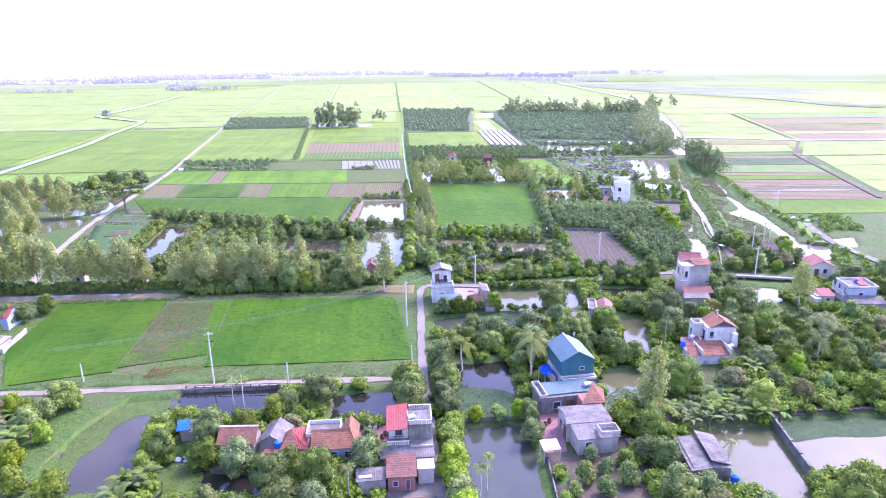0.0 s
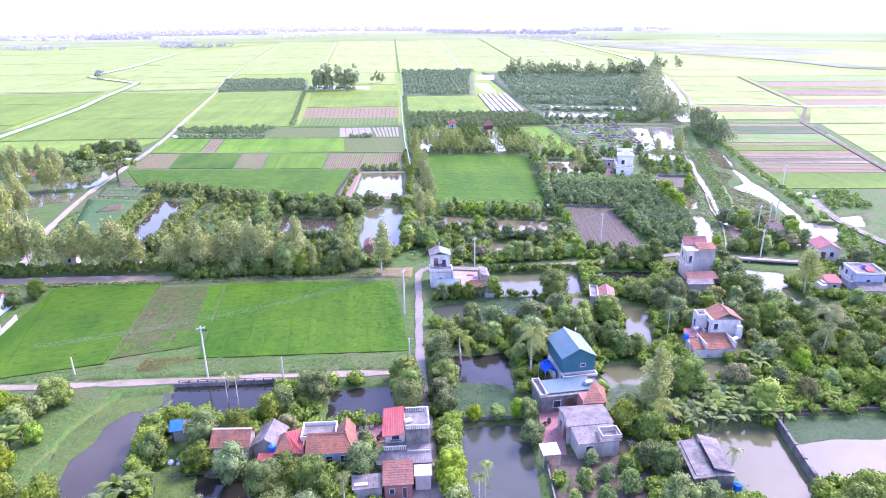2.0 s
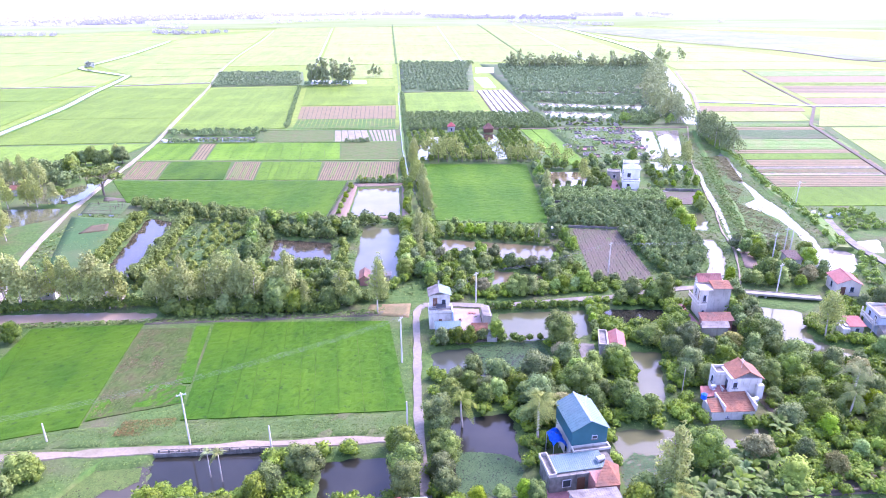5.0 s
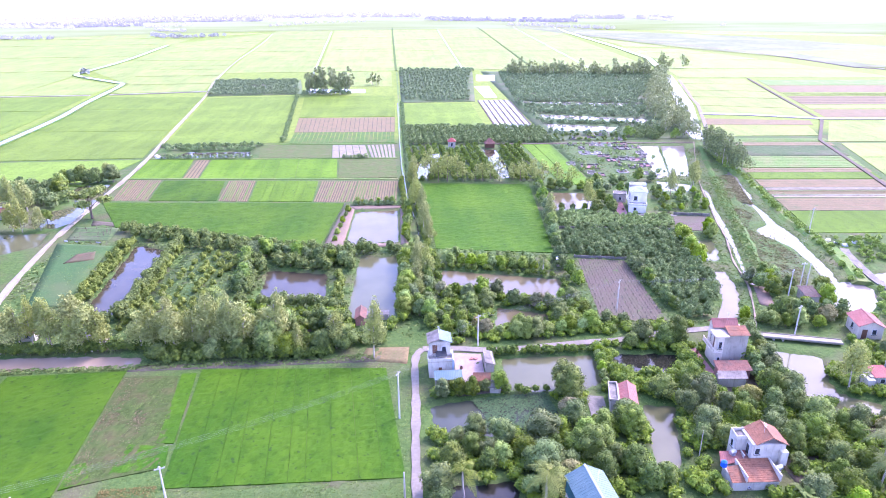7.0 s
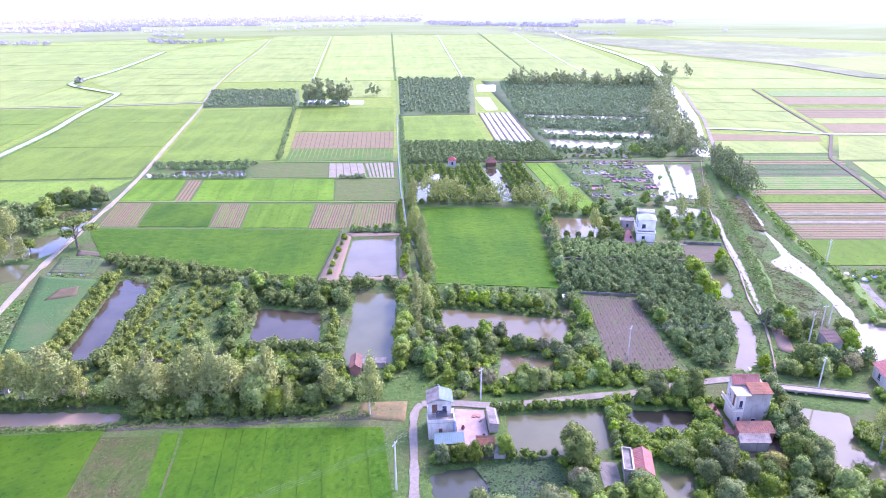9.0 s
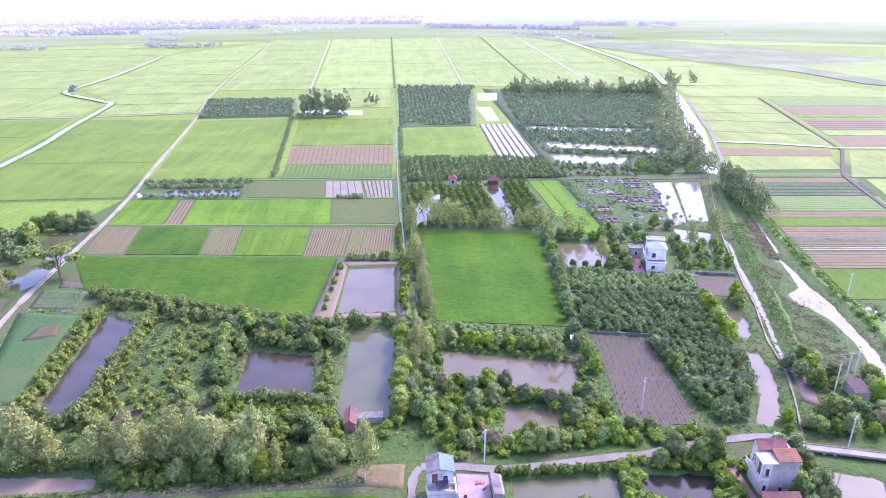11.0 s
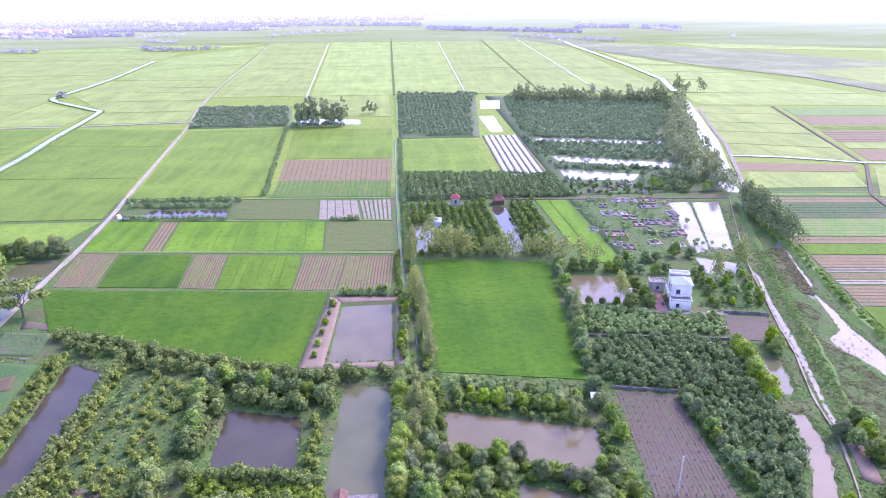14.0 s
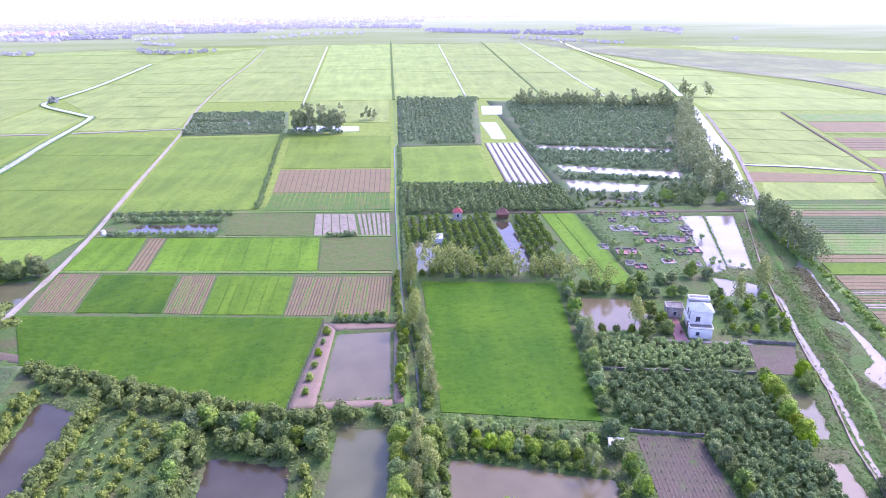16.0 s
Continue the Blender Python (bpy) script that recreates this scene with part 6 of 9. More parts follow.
tank(33.6, 64.2, 0.3, BLUETARP, "bright blue plastic water tank by the shed", r=0.5, l=1.0)

# the white house by the graves
H = thing("house", 68.0, 216.6, -14, "two-storey white house with a grey-blue hipped roof", "house")
block(H, "wall", FRESHWHITE, 0.6, 2.6, -0.3, 5.6, 9.6, 6.2)
hip(H, surface("blue_grey_tile", (0.24, 0.29, 0.30), (0.32, 0.37, 0.38), (0.28, 0.30, 0.3), 4.0, 0.5, 0.6), 0.6, 2.6, 5.6, 7.4, 6.2, 7.6, 0.3, 9)
block(H, "upper_terrace", GREYWALL, 0.6, 7.6, 6.202, 5.6, 9.6, 6.9)
parapet(H, FRESHWHITE, 0.5, 7.6, 5.7, 9.7, 6.902, 0.5)
block(H, "wall", FRESHWHITE, 0.2, 0.0, -0.3, 5.4, 2.58, 2.6)
block(H, "terrace", OLDCONCRETE, 0.0, -0.1, 2.602, 5.6, 2.58, 2.72)
parapet(H, FRESHWHITE, 0.0, -0.1, 5.6, 2.56, 2.722, 0.4)
block(H, "balcony", FRESHWHITE, -0.3, 3.0, 3.1, 0.58, 8.0, 3.25)
balustrade(H, FRESHWHITE, (-0.2, 3.1), (-0.2, 7.9), 3.25, 0.8, 11)
window(H, "s", 2.2, 2.6, 3.4, 1.2, 1.4)
window(H, "w", 4.4, 0.6, 3.4, 1.0, 1.9)
window(H, "w", 6.6, 0.6, 3.4, 1.0, 1.9)
window(H, "s", 2.0, 0.0, 0.8, 1.0, 1.1)
window(H, "w", 5.2, 0.6, 0.0, 1.2, 2.2, WOODDOOR, "door")
keep_clear(H, -1, -0.4, 6, 9.8, 1.2)
H = thing("annex", 66.6, 227.6, -14, "grey flat-roofed annex beside the white house", "annex")
flat_house(H, GREYWALL, OLDCONCRETE, 0, 0, 4.2, 3.2, 2.7, 0.25)
window(H, "s", 2.2, 0.0, 0.8, 0.9, 1.1)
keep_clear(H, 0, 0, 4.2, 3.2, 0.8)
crop("yard", "red paved yard of the white house", REDPAVE, (64.4, 215.6), (67.4, 215), (69.4, 227), (66.6, 227.4), 0.12, 3, 0, kind="structure", category="yard")
crop("yard", "grey concrete path before the white house", OLDCONCRETE, (60, 215.2), (82, 211.9), (82.4, 213.4), (60.6, 216.4), 0.1, 3, 0, kind="structure", category="yard")


def low_wall(label, pts, h=0.8, t=0.2, mat=OLDCONCRETE):
    """A garden wall with piers along a line."""
    e = new("garden_wall")
    tagged(e, label, "wall", kind="structure")
    for (x0, y0), (x1, y1) in zip(pts, pts[1:]):
        l = math.hypot(x1 - x0, y1 - y0)
        a = math.degrees(math.atan2(y1 - y0, x1 - x0))
        ob = block(e, "panel", mat, 0, -t / 2, -0.4, l, t / 2, h, bevel=0)
        ob.matrix_basis = pose(x0, y0, 0, 0, 0, a)
        n = max(1, round(l / 3))
        first = None
        for i in range(n + 1):
            if first is None:
                first = block(e, "pier", mat, -t * 0.8, -t * 0.8, -0.4, t * 0.8, t * 0.8, h + 0.12, bevel=0)
                p = first
            else:
                p = new("pier", first.data)
                p.parent = e
            p.matrix_basis = pose(x0 + (x1 - x0) * i / n, y0 + (y1 - y0) * i / n, 0, 0, 0, a)
    return e


low_wall("low worn wall along the pond by the lane", [(11.0, 58), (11.5, 64), (12.0, 71)], 0.5, 0.2)
low_wall("low pale wall between the two ponds", [(1.2, 81.3), (11.6, 81.2)], 0.5, 0.2)
low_wall("low grey wall behind the small brown plot", [(81.6, 213.2), (92, 211)], 0.9)
low_wall("low grey wall behind the dug plot", [(41.6, 182), (54.8, 179.4)], 0.7)
low_wall("grey wall between two ponds", [(45.9, 77), (43.2, 60)], 1.0, 0.3)
low_wall("stained retaining wall along the road", [(-41.6, 93.95), (-33, 93.95), (-24.8, 94.0)], 0.26, 0.2, OLDCONCRETE)
low_wall("dark bank wall behind the big pond", [(46.5, 79.4), (66, 78.8)], 0.5, 0.3, SOIL)
low_wall("whitewashed wall beside the rice field", [(-78.2, 110.5), (-79, 119.5)], 0.9, 0.25, GREYWALL)
low_wall("grey wall along the dark orchard", [(42.4, 204.2), (76, 199.6)], 0.7)

# the bridge
NOTREE.append(([(66, 125.5), (77, 125), (84, 129), (85, 136), (67, 140)], 0.3))
B = thing("bridge", 67.6, 137.6, -16, "pale concrete footbridge over the stream", "bridge")
block(B, "deck", FARMROAD, 0, -1.0, 0.5, 16.5, 1.0, 0.75)
for k in (3.4, 5.2):
    block(B, "pier", POLE, k, -0.8, -1.0, k + 0.4, 0.8, 0.498)
for s in (-0.85, 0.85):
    block(B, "kerb", FARMROAD, 0, s - 0.06, 0.752, 16.5, s + 0.06, 0.9, bevel=0)

# huts in the gardens and orchards
H = thing("hut", -14.8, 148.8, 0, "small brick hut with a reddish tiled roof", "hut")
block(H, "wall", BRICKWALL, 0.1, 0.1, -0.3, 2.2, 4.6, 1.8)
gable(H, OLDTILE, 0.1, 0.1, 2.2, 4.6, 1.8, 2.5, "y", 0.2, 0, 7, BRICKWALL, OLDTILE)
block(H, "wall", GREYWALL, 2.4, 2.4, -0.3, 7.0, 3.6, 1.3)
slope(H, "roof", FIBRO, (2.3, 2.2, 1.32), (7.3, 2.2, 1.32), (7.3, 3.9, 1.6), (2.3, 3.9, 1.6), 14)
keep_clear(H, 0, 0, 7.2, 4.6, 0.6)
H = thing("hut", -83.2, 147.4, 0, "small white hut with a red roof under the trees", "hut")
block(H, "wall", WHITEWALL, 0.1, 0.1, -0.3, 3.0, 2.4, 2.2)
gable(H, REDROOF, 0.1, 0.1, 3.0, 2.4, 2.2, 3.0, "x", 0.25, 10, 0, WHITEWALL)
window(H, "s", 1.5, 0.1, 0.8, 0.8, 0.9)
keep_clear(H, 0, 0, 3, 2.4, 0.4)
H = thing("shed", -69.2, 145.4, 0, "low shed with a pale grey sheet roof", "shed")
block(H, "wall", GREYWALL, 0.1, 0.1, -0.3, 3.8, 2.0, 1.4)
slope(H, "roof", FIBRO, (-0.1, -0.1, 1.45), (4.0, -0.1, 1.45), (4.0, 2.2, 1.8), (-0.1, 2.2, 1.8), 14)
keep_clear(H, 0, 0, 4, 2.2, 0.8)
H = thing("shed", 35.4, 176.2, -8, "tiny shed with a white sheet roof by the field corner", "shed")
block(H, "wall", GREYWALL, 0.1, 0.1, -0.3, 2.6, 1.8, 1.7)
slope(H, "roof", WHITEMETAL, (-0.1, -0.1, 1.72), (2.9, -0.1, 1.72), (2.9, 2.0, 2.0), (-0.1, 2.0, 2.0), 9)
keep_clear(H, 0, 0, 2.8, 2, 0.6)
H = thing("shrine", 17.6, 307.2, 0, "small two-storey shrine with a red roof", "shrine")
block(H, "wall", GREYWALL, 0.1, 0.1, -0.3, 3.2, 3.0, 3.4)
hip(H, REDROOF, 0.1, 0.1, 3.2, 3.0, 3.4, 5.0, 0.3)
window(H, "s", 1.6, 0.1, 1.4, 1.0, 1.4)
keep_clear(H, 0, 0, 3.3, 3.2, 1.5)
H = thing("hut", 34.2, 308.4, 0, "thatched brown hut by the narrow pond", "hut")
block(H, "wall", WOODDOOR, 0.1, 0.1, -0.3, 4.2, 3.0, 1.8)
hip(H, OLDTILE, 0.1, 0.1, 4.2, 3.0, 1.8, 3.9, 0.4, 8)
keep_clear(H, 0, 0, 4.4, 3, 1.5)
H = thing("hut", 8.8, 285.4, 0, "white metal-roofed hut on the bank", "hut")
block(H, "wall", WHITEMETAL, 0.1, 0.1, -0.3, 3.2, 2.6, 1.9)
gable(H, WHITEMETAL, 0.1, 0.1, 3.2, 2.6, 1.9, 3.0, "x", 0.25, 10, 0, WHITEMETAL)
keep_clear(H, 0, 0, 3.4, 2.8, 1.5)
H = thing("hut", -131, 226.4, 0, "white hut with an orange roof among tall trees", "hut")
block(H, "wall", WHITEWALL, 0.1, 0.1, -0.3, 3.4, 2.8, 2.4)
gable(H, TILEROOF, 0.1, 0.1, 3.4, 2.8, 2.4, 3.4, "x", 0.25, 0, 7, WHITEWALL)
keep_clear(H, 0, 0, 3.4, 2.8, 0.5)
H = thing("house", -88.4, 121.2, 0, "house with a red sheet roof beside the rice", "house")
block(H, "wall", BLUEWALL, 0.1, 0.1, -0.3, 5.4, 4.6, 2.8)
gable(H, REDROOF, 0.1, 0.1, 5.4, 4.6, 2.8, 4.0, "x", 0.3, 16, 0, BLUEWALL)
window(H, "e", 2.2, 5.4, 0.9, 0.9, 1.2)
keep_clear(H, 0, 0, 5.6, 4.6, 0.6)
H = thing("shed", -83.2, 109.8, 0, "low grey sheet shed at the field's edge", "shed")
block(H, "wall", GREYWALL, 0.1, 0.1, -0.3, 4.6, 4.4, 1.9)
slope(H, "roof", FIBRO, (4.8, -0.1, 1.7), (4.8, 4.6, 1.7), (0, 4.6, 2.5), (0, -0.1, 2.5), 14)
keep_clear(H, 0, 0, 4.8, 4.6, 0.4)
H = thing("shed", -66.4, 83.6, 20, "shed with a reddish grey roof among bananas", "shed")
block(H, "wall", GREYWALL, 0.1, 0.1, -0.3, 3.0, 4.4, 2.0)
gable(H, OLDTILE, 0.1, 0.1, 3.0, 4.4, 2.0, 3.0, "y", 0.3, 0, 7, GREYWALL)
keep_clear(H, 0, 0, 3, 4.4, 0.4)

# the graveyard: walled plots with tombs
GR = np.random.default_rng(5)


def grave(x, y, w, d, rz, mat, tall):
    e = thing("grave", x, y, rz, "low walled grave plot with a small tomb" if tall < 1.2 else "grave plot with a taller white tomb", "grave", "graves in the grass")
    bm = bmesh.new()
    t, h = 0.18, 0.35
    add_box(bm, -w / 2, -d / 2, -0.2, w / 2, -d / 2 + t, h)
    add_box(bm, -w / 2, d / 2 - t, -0.2, w / 2, d / 2, h + 0.35)
    add_box(bm, -w / 2, -d / 2 + t, -0.2, -w / 2 + t, d / 2 - t, h)
    add_box(bm, w / 2 - t, -d / 2 + t, -0.2, w / 2, d / 2 - t, h)
    part("kerb", bm, mat, e)
    block(e, "floor", OLDCONCRETE if GR.random() < 0.6 else REDPAVE, -w / 2 + t, -d / 2 + t, -0.2, w / 2 - t, d / 2 - t, 0.1, bevel=0)
    n = max(1, int(w / 2.8))
    for i in range(n):
        cx = -w / 2 + (i + 0.5) * w / n
        tomb = block(e, "tomb", WHITEWALL if GR.random() < 0.22 else OLDCONCRETE, cx - 0.45, -0.9, -0.2, cx + 0.45, 0.9, 0.55)
        block(tomb, "headstone", BRICKWALL if GR.random() < 0.3 else GREYWALL, cx - 0.35, 0.5, 0.552, cx + 0.35, 0.8, tall)


for x, y, w, d in ((73.5, 311, 2.6, 3), (76.4, 303, 3, 3), (83, 309, 3, 3), (88, 308.5, 7, 4), (96.2, 309.5, 6, 4), (94, 301.5, 7, 5), (75.6, 294, 5, 4), (80.5, 293, 4, 3),
                   (82, 288.5, 5, 3), (83.2, 281.5, 4, 4), (88.5, 283, 6, 4), (94, 281.5, 6, 5), (99.5, 292, 4, 4), (65, 277, 3.4, 3.4), (71.6, 272.4, 7, 5), (84, 274.6, 3, 4),
                   (89.4, 270.4, 5, 4), (93.6, 272, 5, 4), (69.4, 263, 3, 3), (71.8, 260, 4, 3), (82, 263.6, 4, 3), (89, 260.4, 4, 3), (101, 303, 3.4, 3.4), (98, 287, 3, 3),
                   (87.2, 325, 4, 3), (92, 329, 4, 3.4), (96.4, 332.6, 3, 2.6), (77.4, 322.6, 3, 2.4), (98.4, 318.6, 3.4, 2.4)):
    grave(x, y, w, d, float(GR.uniform(-14, 4)), (OLDCONCRETE, GREYWALL, WHITEWALL, GREYWALL, OLDCONCRETE)[int(GR.integers(5))], float(GR.uniform(0.8, 1.7)))
NOTREE.append(([(62, 254), (92, 257), (107, 312), (70, 314)], 0.5))


# small things in the yards
CL = np.random.default_rng(21)


def jar(x, y, z=0.1):
    """A squat glazed water jar with a rim."""
    e = thing("water_jar", x, y, 0, "squat brown glazed water jar in the yard", "jar", "water jars", z)
    prof = ((0.16, 0.0), (0.3, 0.18), (0.34, 0.38), (0.27, 0.56), (0.2, 0.62), (0.24, 0.68))
    bm = bmesh.new()
    rings = [[bm.verts.new((r * math.cos(a), r * math.sin(a), h)) for a in (2 * math.pi * k / 12 for k in range(12))] for r, h in prof]
    for p, q in zip(rings, rings[1:]):
        for k in range(12):
            bm.faces.new((p[k], p[(k + 1) % 12], q[(k + 1) % 12], q[k]))
    bm.faces.new(rings[0][::-1])
    part("pot", bm, OLDTILE, e)


def pile(x, y, mat, label, category, n=9, s=0.3):
    """A rough pile of blocks."""
    e = thing("pile", x, y, float(CL.uniform(0, 90)), label, category)
    for k in range(n):
        a, r = float(CL.uniform(0, 6.28)), float(CL.uniform(0, 0.7))
        b = block(e, "piece", mat, -s, -s * 0.5, 0, s, s * 0.5, s * 0.6, bevel=0.02)
        b.matrix_basis = pose(r * math.cos(a), r * math.sin(a), 0.02 + 0.16 * max(0, 0.7 - r) * 2, float(CL.uniform(-12, 12)), 0, float(CL.uniform(0, 180)))


for x, y in ((-9.6, 77.6), (-9.2, 78.4), (-5.4, 69.2), (13.4, 78.8), (14.2, 79.6), (6.2, 130), (9.6, 127.4), (53, 132), (67.2, 219)):
    jar(x, y)
pile(-10.6, 67.6, BRICKWALL, "pile of loose red bricks beside the shed", "bricks")
pile(24.2, 74.2, OLDCONCRETE, "heap of broken concrete by the garden", "rubble")
pile(8.8, 133.4, BRICKWALL, "stack of red bricks in the farmyard", "bricks", 12)
pile(51.9, 128.6, BRICKWALL, "stack of red bricks on the terrace", "bricks", 10)
pile(-26.4, 72.6, GREYWALL, "grey rubble beside the lean-to", "rubble", 8)


def antenna(x, y, z, h=1.6):
    e = thing("antenna", x, y, float(CL.uniform(0, 180)), "thin roof antenna with short rods", "antenna", "roof antennas", z)
    block(e, "mast", METAL, -0.02, -0.02, 0, 0.02, 0.02, h, bevel=0)
    for k in range(4):
        block(e, "rod", METAL, -0.35 + 0.05 * k, -0.015, h - 0.1 - 0.16 * k, 0.35 - 0.05 * k, 0.015, h - 0.07 - 0.16 * k, bevel=0)


antenna(2.0, 131, 7.4)
antenna(48.2, 100.2, 6.2)
antenna(57.2, 130.6, 8.3)
antenna(20.4, 91, 7.3)
for x, y, z in ((-5.6, 73.2, 5.56), (44.0, 100.2, 2.4)):
    tank(x, y, z, METAL, "steel water tank lying on the roof", True, 0.36, 0.9)

# ---- poles and wires ----
def power_pole(x, y, h, rz=0.0, arm=True, label="slim concrete power pole with a cross-arm"):
    e = thing("power_pole", x, y, rz, label, "power pole", "power poles")
    bm = bmesh.new()
    bmesh.ops.create_cone(bm, cap_ends=True, segments=10, radius1=0.15, radius2=0.1, depth=h + 0.4, matrix=Matrix.Translation((0, 0, h / 2 - 0.2)))
    part("shaft", bm, POLE, e)
    if arm:
        block(e, "cross_arm", METAL, -0.7, -0.05, h - 0.45, 0.7, 0.05, h - 0.33, bevel=0)
        for k in (-0.6, -0.2, 0.2, 0.6):
            bm = bmesh.new()
            bmesh.ops.create_cone(bm, cap_ends=True, segments=8, radius1=0.06, radius2=0.04, depth=0.18, matrix=Matrix.Translation((k, 0, h - 0.24)))
            part("insulator", bm, WHITEWALL, e)
    NOTREE.append(([(x - 0.3, y - 0.3), (x + 0.3, y - 0.3), (x + 0.3, y + 0.3), (x - 0.3, y + 0.3)], 1.2))
    return (x, y, h)


def wire(p, q, sag=0.8, off=0.0):
    cu = bpy.data.curves.new("power_line", "CURVE")
    cu.dimensions = "3D"
    cu.bevel_depth = 0.008
    cu.bevel_resolution = 0
    sp = cu.splines.new("POLY")
    sp.points.add(15)
    d = Vector((q[1] - p[1], p[0] - q[0], 0)).normalized() * off
    for i in range(16):
        t = i / 15
        sp.points[i].co = (p[0] + (q[0] - p[0]) * t + d.x, p[1] + (q[1] - p[1]) * t + d.y, p[2] + (q[2] - p[2]) * t - 0.2 - sag * 4 * t * (1 - t), 1)
    cu.materials.append(WIRE)
    ob = new("power_line", cu)
    return tagged(ob, "thin dull grey power line slung between poles", "power line", "power lines")


pa = power_pole(-37.2, 96.1, 9.0, 20)
pb = power_pole(-5.6, 116, 9.2, 60)
pc = power_pole(42.8, 150.4, 8.0, 50)
pd = power_pole(-24.9, 93.9, 4.2, 0, False, "short concrete pole by the retaining wall")
pe = power_pole(-5.0, 97.6, 4.6, 0, False, "short concrete pole by the lane")
pf = power_pole(-58.8, 98.4, 3.2, 0, False, "short leaning concrete pole by the rice")
pg = power_pole(83.4, 152.6, 8.0, 40)
ph = power_pole(10.4, 138.6, 7.0, 40)
pi_ = power_pole(75.6, 136.6, 7.4, 30)
pj = power_pole(113.7, 193.6, 8.0, 30)
pk = power_pole(88.8, 157.0, 7.6, 0)
pl = power_pole(90.2, 156.8, 7.6, 0, False, "twin concrete pole of the transformer frame")
for o in (-0.6, -0.2, 0.2, 0.6):
    wire(pb, (-60, 92, 9), 1.4, o)
    wire(pb, ph, 0.7, o)
    wire(ph, pc, 0.8, o)
    wire(pc, pg, 1.0, o)
    wire(pg, pj, 1.0, o)

# white sacks, netting and stakes that show as small bright things
ST = np.random.default_rng(9)
stakes = []
for k in range(9):
    for j in range(15):
        u, w = (k + 0.5) / 9, (j + 0.5) / 15
        p, q = lerp((38.4, 147), (42.2, 181), w), lerp((52.6, 146), (54.2, 178.6), w)
        x, y = lerp(p, q, u)
        stakes.append((x + float(ST.uniform(-0.2, 0.2)), y + float(ST.uniform(-0.2, 0.2))))
vs, fs = [], []
for x, y in stakes:
    r, h = float(ST.uniform(0.08, 0.2)), float(ST.uniform(0.2, 0.6))
    n = len(vs)
    vs += [(x + r * math.cos(a) * s, y + r * math.sin(a) * s, z) for z, s in ((0.1, 1), (0.2 + h, 0.55)) for a in (0.3, 1.9, 3.4, 5.0)]
    fs += [(n, n + 1, n + 5, n + 4), (n + 1, n + 2, n + 6, n + 5), (n + 2, n + 3, n + 7, n + 6), (n + 3, n, n + 4, n + 7), (n + 4, n + 5, n + 6, n + 7)]
tagged(new("saplings", mesh_from("saplings", vs, fs, surface("dry_mulch", (0.22, 0.19, 0.14), (0.34, 0.30, 0.24), (0.10, 0.13, 0.05), 5, 0.8))), "rows of small wrapped saplings in the dug plot", "saplings", kind="stuff")
for x, y, r in ((-106.2, 303.4, 1.3), (-103.6, 302.2, 1.0), (-108.2, 306.5, 0.9), (116.1, 188.2, 0.75), (117.3, 186.2, 0.8), (118.5, 184.1, 0.9), (122.4, 185.8, 0.95), (115.2, 192.4, 0.6)):
    bm = bmesh.new()
    bmesh.ops.create_icosphere(bm, subdivisions=2, radius=r)
    for v in bm.verts:
        v.co.z = max(-0.1, v.co.z * 0.75 + 0.15 * math.sin(v.co.x * 4) * math.cos(v.co.y * 3))
    e = thing("covered_heap", x, y, 0, "heap under a white plastic sheet by the farm road" if x < 0 else "small heap under a white plastic sheet on the stream bank", "heap", "covered heaps")
    part("sheet", bm, WHITEMETAL, e)
# trellis stakes and a plastic net along the garden plot
T = thing("trellis", -95, 211, 0, "trellis of thin weathered stakes over a garden plot", "trellis")
for k in range(22):
    x, y, h = float(ST.uniform(-5.4, 5.4)), float(ST.uniform(-5, 4.6)), float(ST.uniform(0.8, 1.5))
    block(T, "stake", BARK, x - 0.035, y - 0.035, -0.3, x + 0.035, y + 0.035, h, bevel=0)
for k in range(3):
    y = -4.2 + 3.6 * k
    block(T, "rail", BARK, -5.4, y - 0.03, 0.75, 4.0 + 0.5 * k, y + 0.03, 0.81, bevel=0)
N = thing("net_fence", -100.6, 205.2, -10, "low fence of torn white plastic sheet beside the meadow", "fence")
for k, w in ((0.0, 1.1), (3.4, 0.7), (9.6, 1.6)):
    block(N, "sheet", WHITEMETAL, k, -0.03, 0.05, k + w, 0.03, 0.4, bevel=0)
for k in range(9):
    block(N, "post", BARK, 1.6 * k - 0.035, -0.1, -0.3, 1.6 * k + 0.035, -0.032, 0.8, bevel=0)
# the low parapet of posts and rails along the road over the dark channel
R = thing("fence", -41, 94.15, -1.5, "low weathered concrete post-and-rail fence beside the dirt road", "fence")
first = block(R, "post", OLDCONCRETE, -0.1, -0.1, -0.4, 0.1, 0.1, 0.75, bevel=0)
for k in range(1, 12):
    p = new("post", first.data)
    p.parent = R
    p.location = (1.45 * k, 0, 0)
for z in (0.25, 0.6):
    block(R, "rail", OLDCONCRETE, 0.0, 0.1, z, 16.0, 0.16, z + 0.1, bevel=0)
# fence posts beside the muddy pond
F = thing("fence", -26.4, 194, 0, "fence of thin pale posts along the pond plot", "fence")
first = block(F, "post", CONCRETE, -0.06, -0.06, -0.3, 0.06, 0.06, 1.5, bevel=0)
for k in range(1, 26):
    p = new("post", first.data)
    p.parent = F
    p.location = (3.9 * k / 25, 37 * k / 25, 0)
for k in (0.6, 1.1):
    bm = bmesh.new()
    a, b = Vector((0, 0, k)), Vector((3.9, 37, k))
    s = Vector((0.012, 0, 0.012))
    v = [bm.verts.new(p) for p in (a - s, a + s, b + s, b - s)]
    bm.faces.new(v)
    bmesh.ops.solidify(bm, geom=bm.faces[:], thickness=0.02)
    part("wire", bm, WIRE, F)


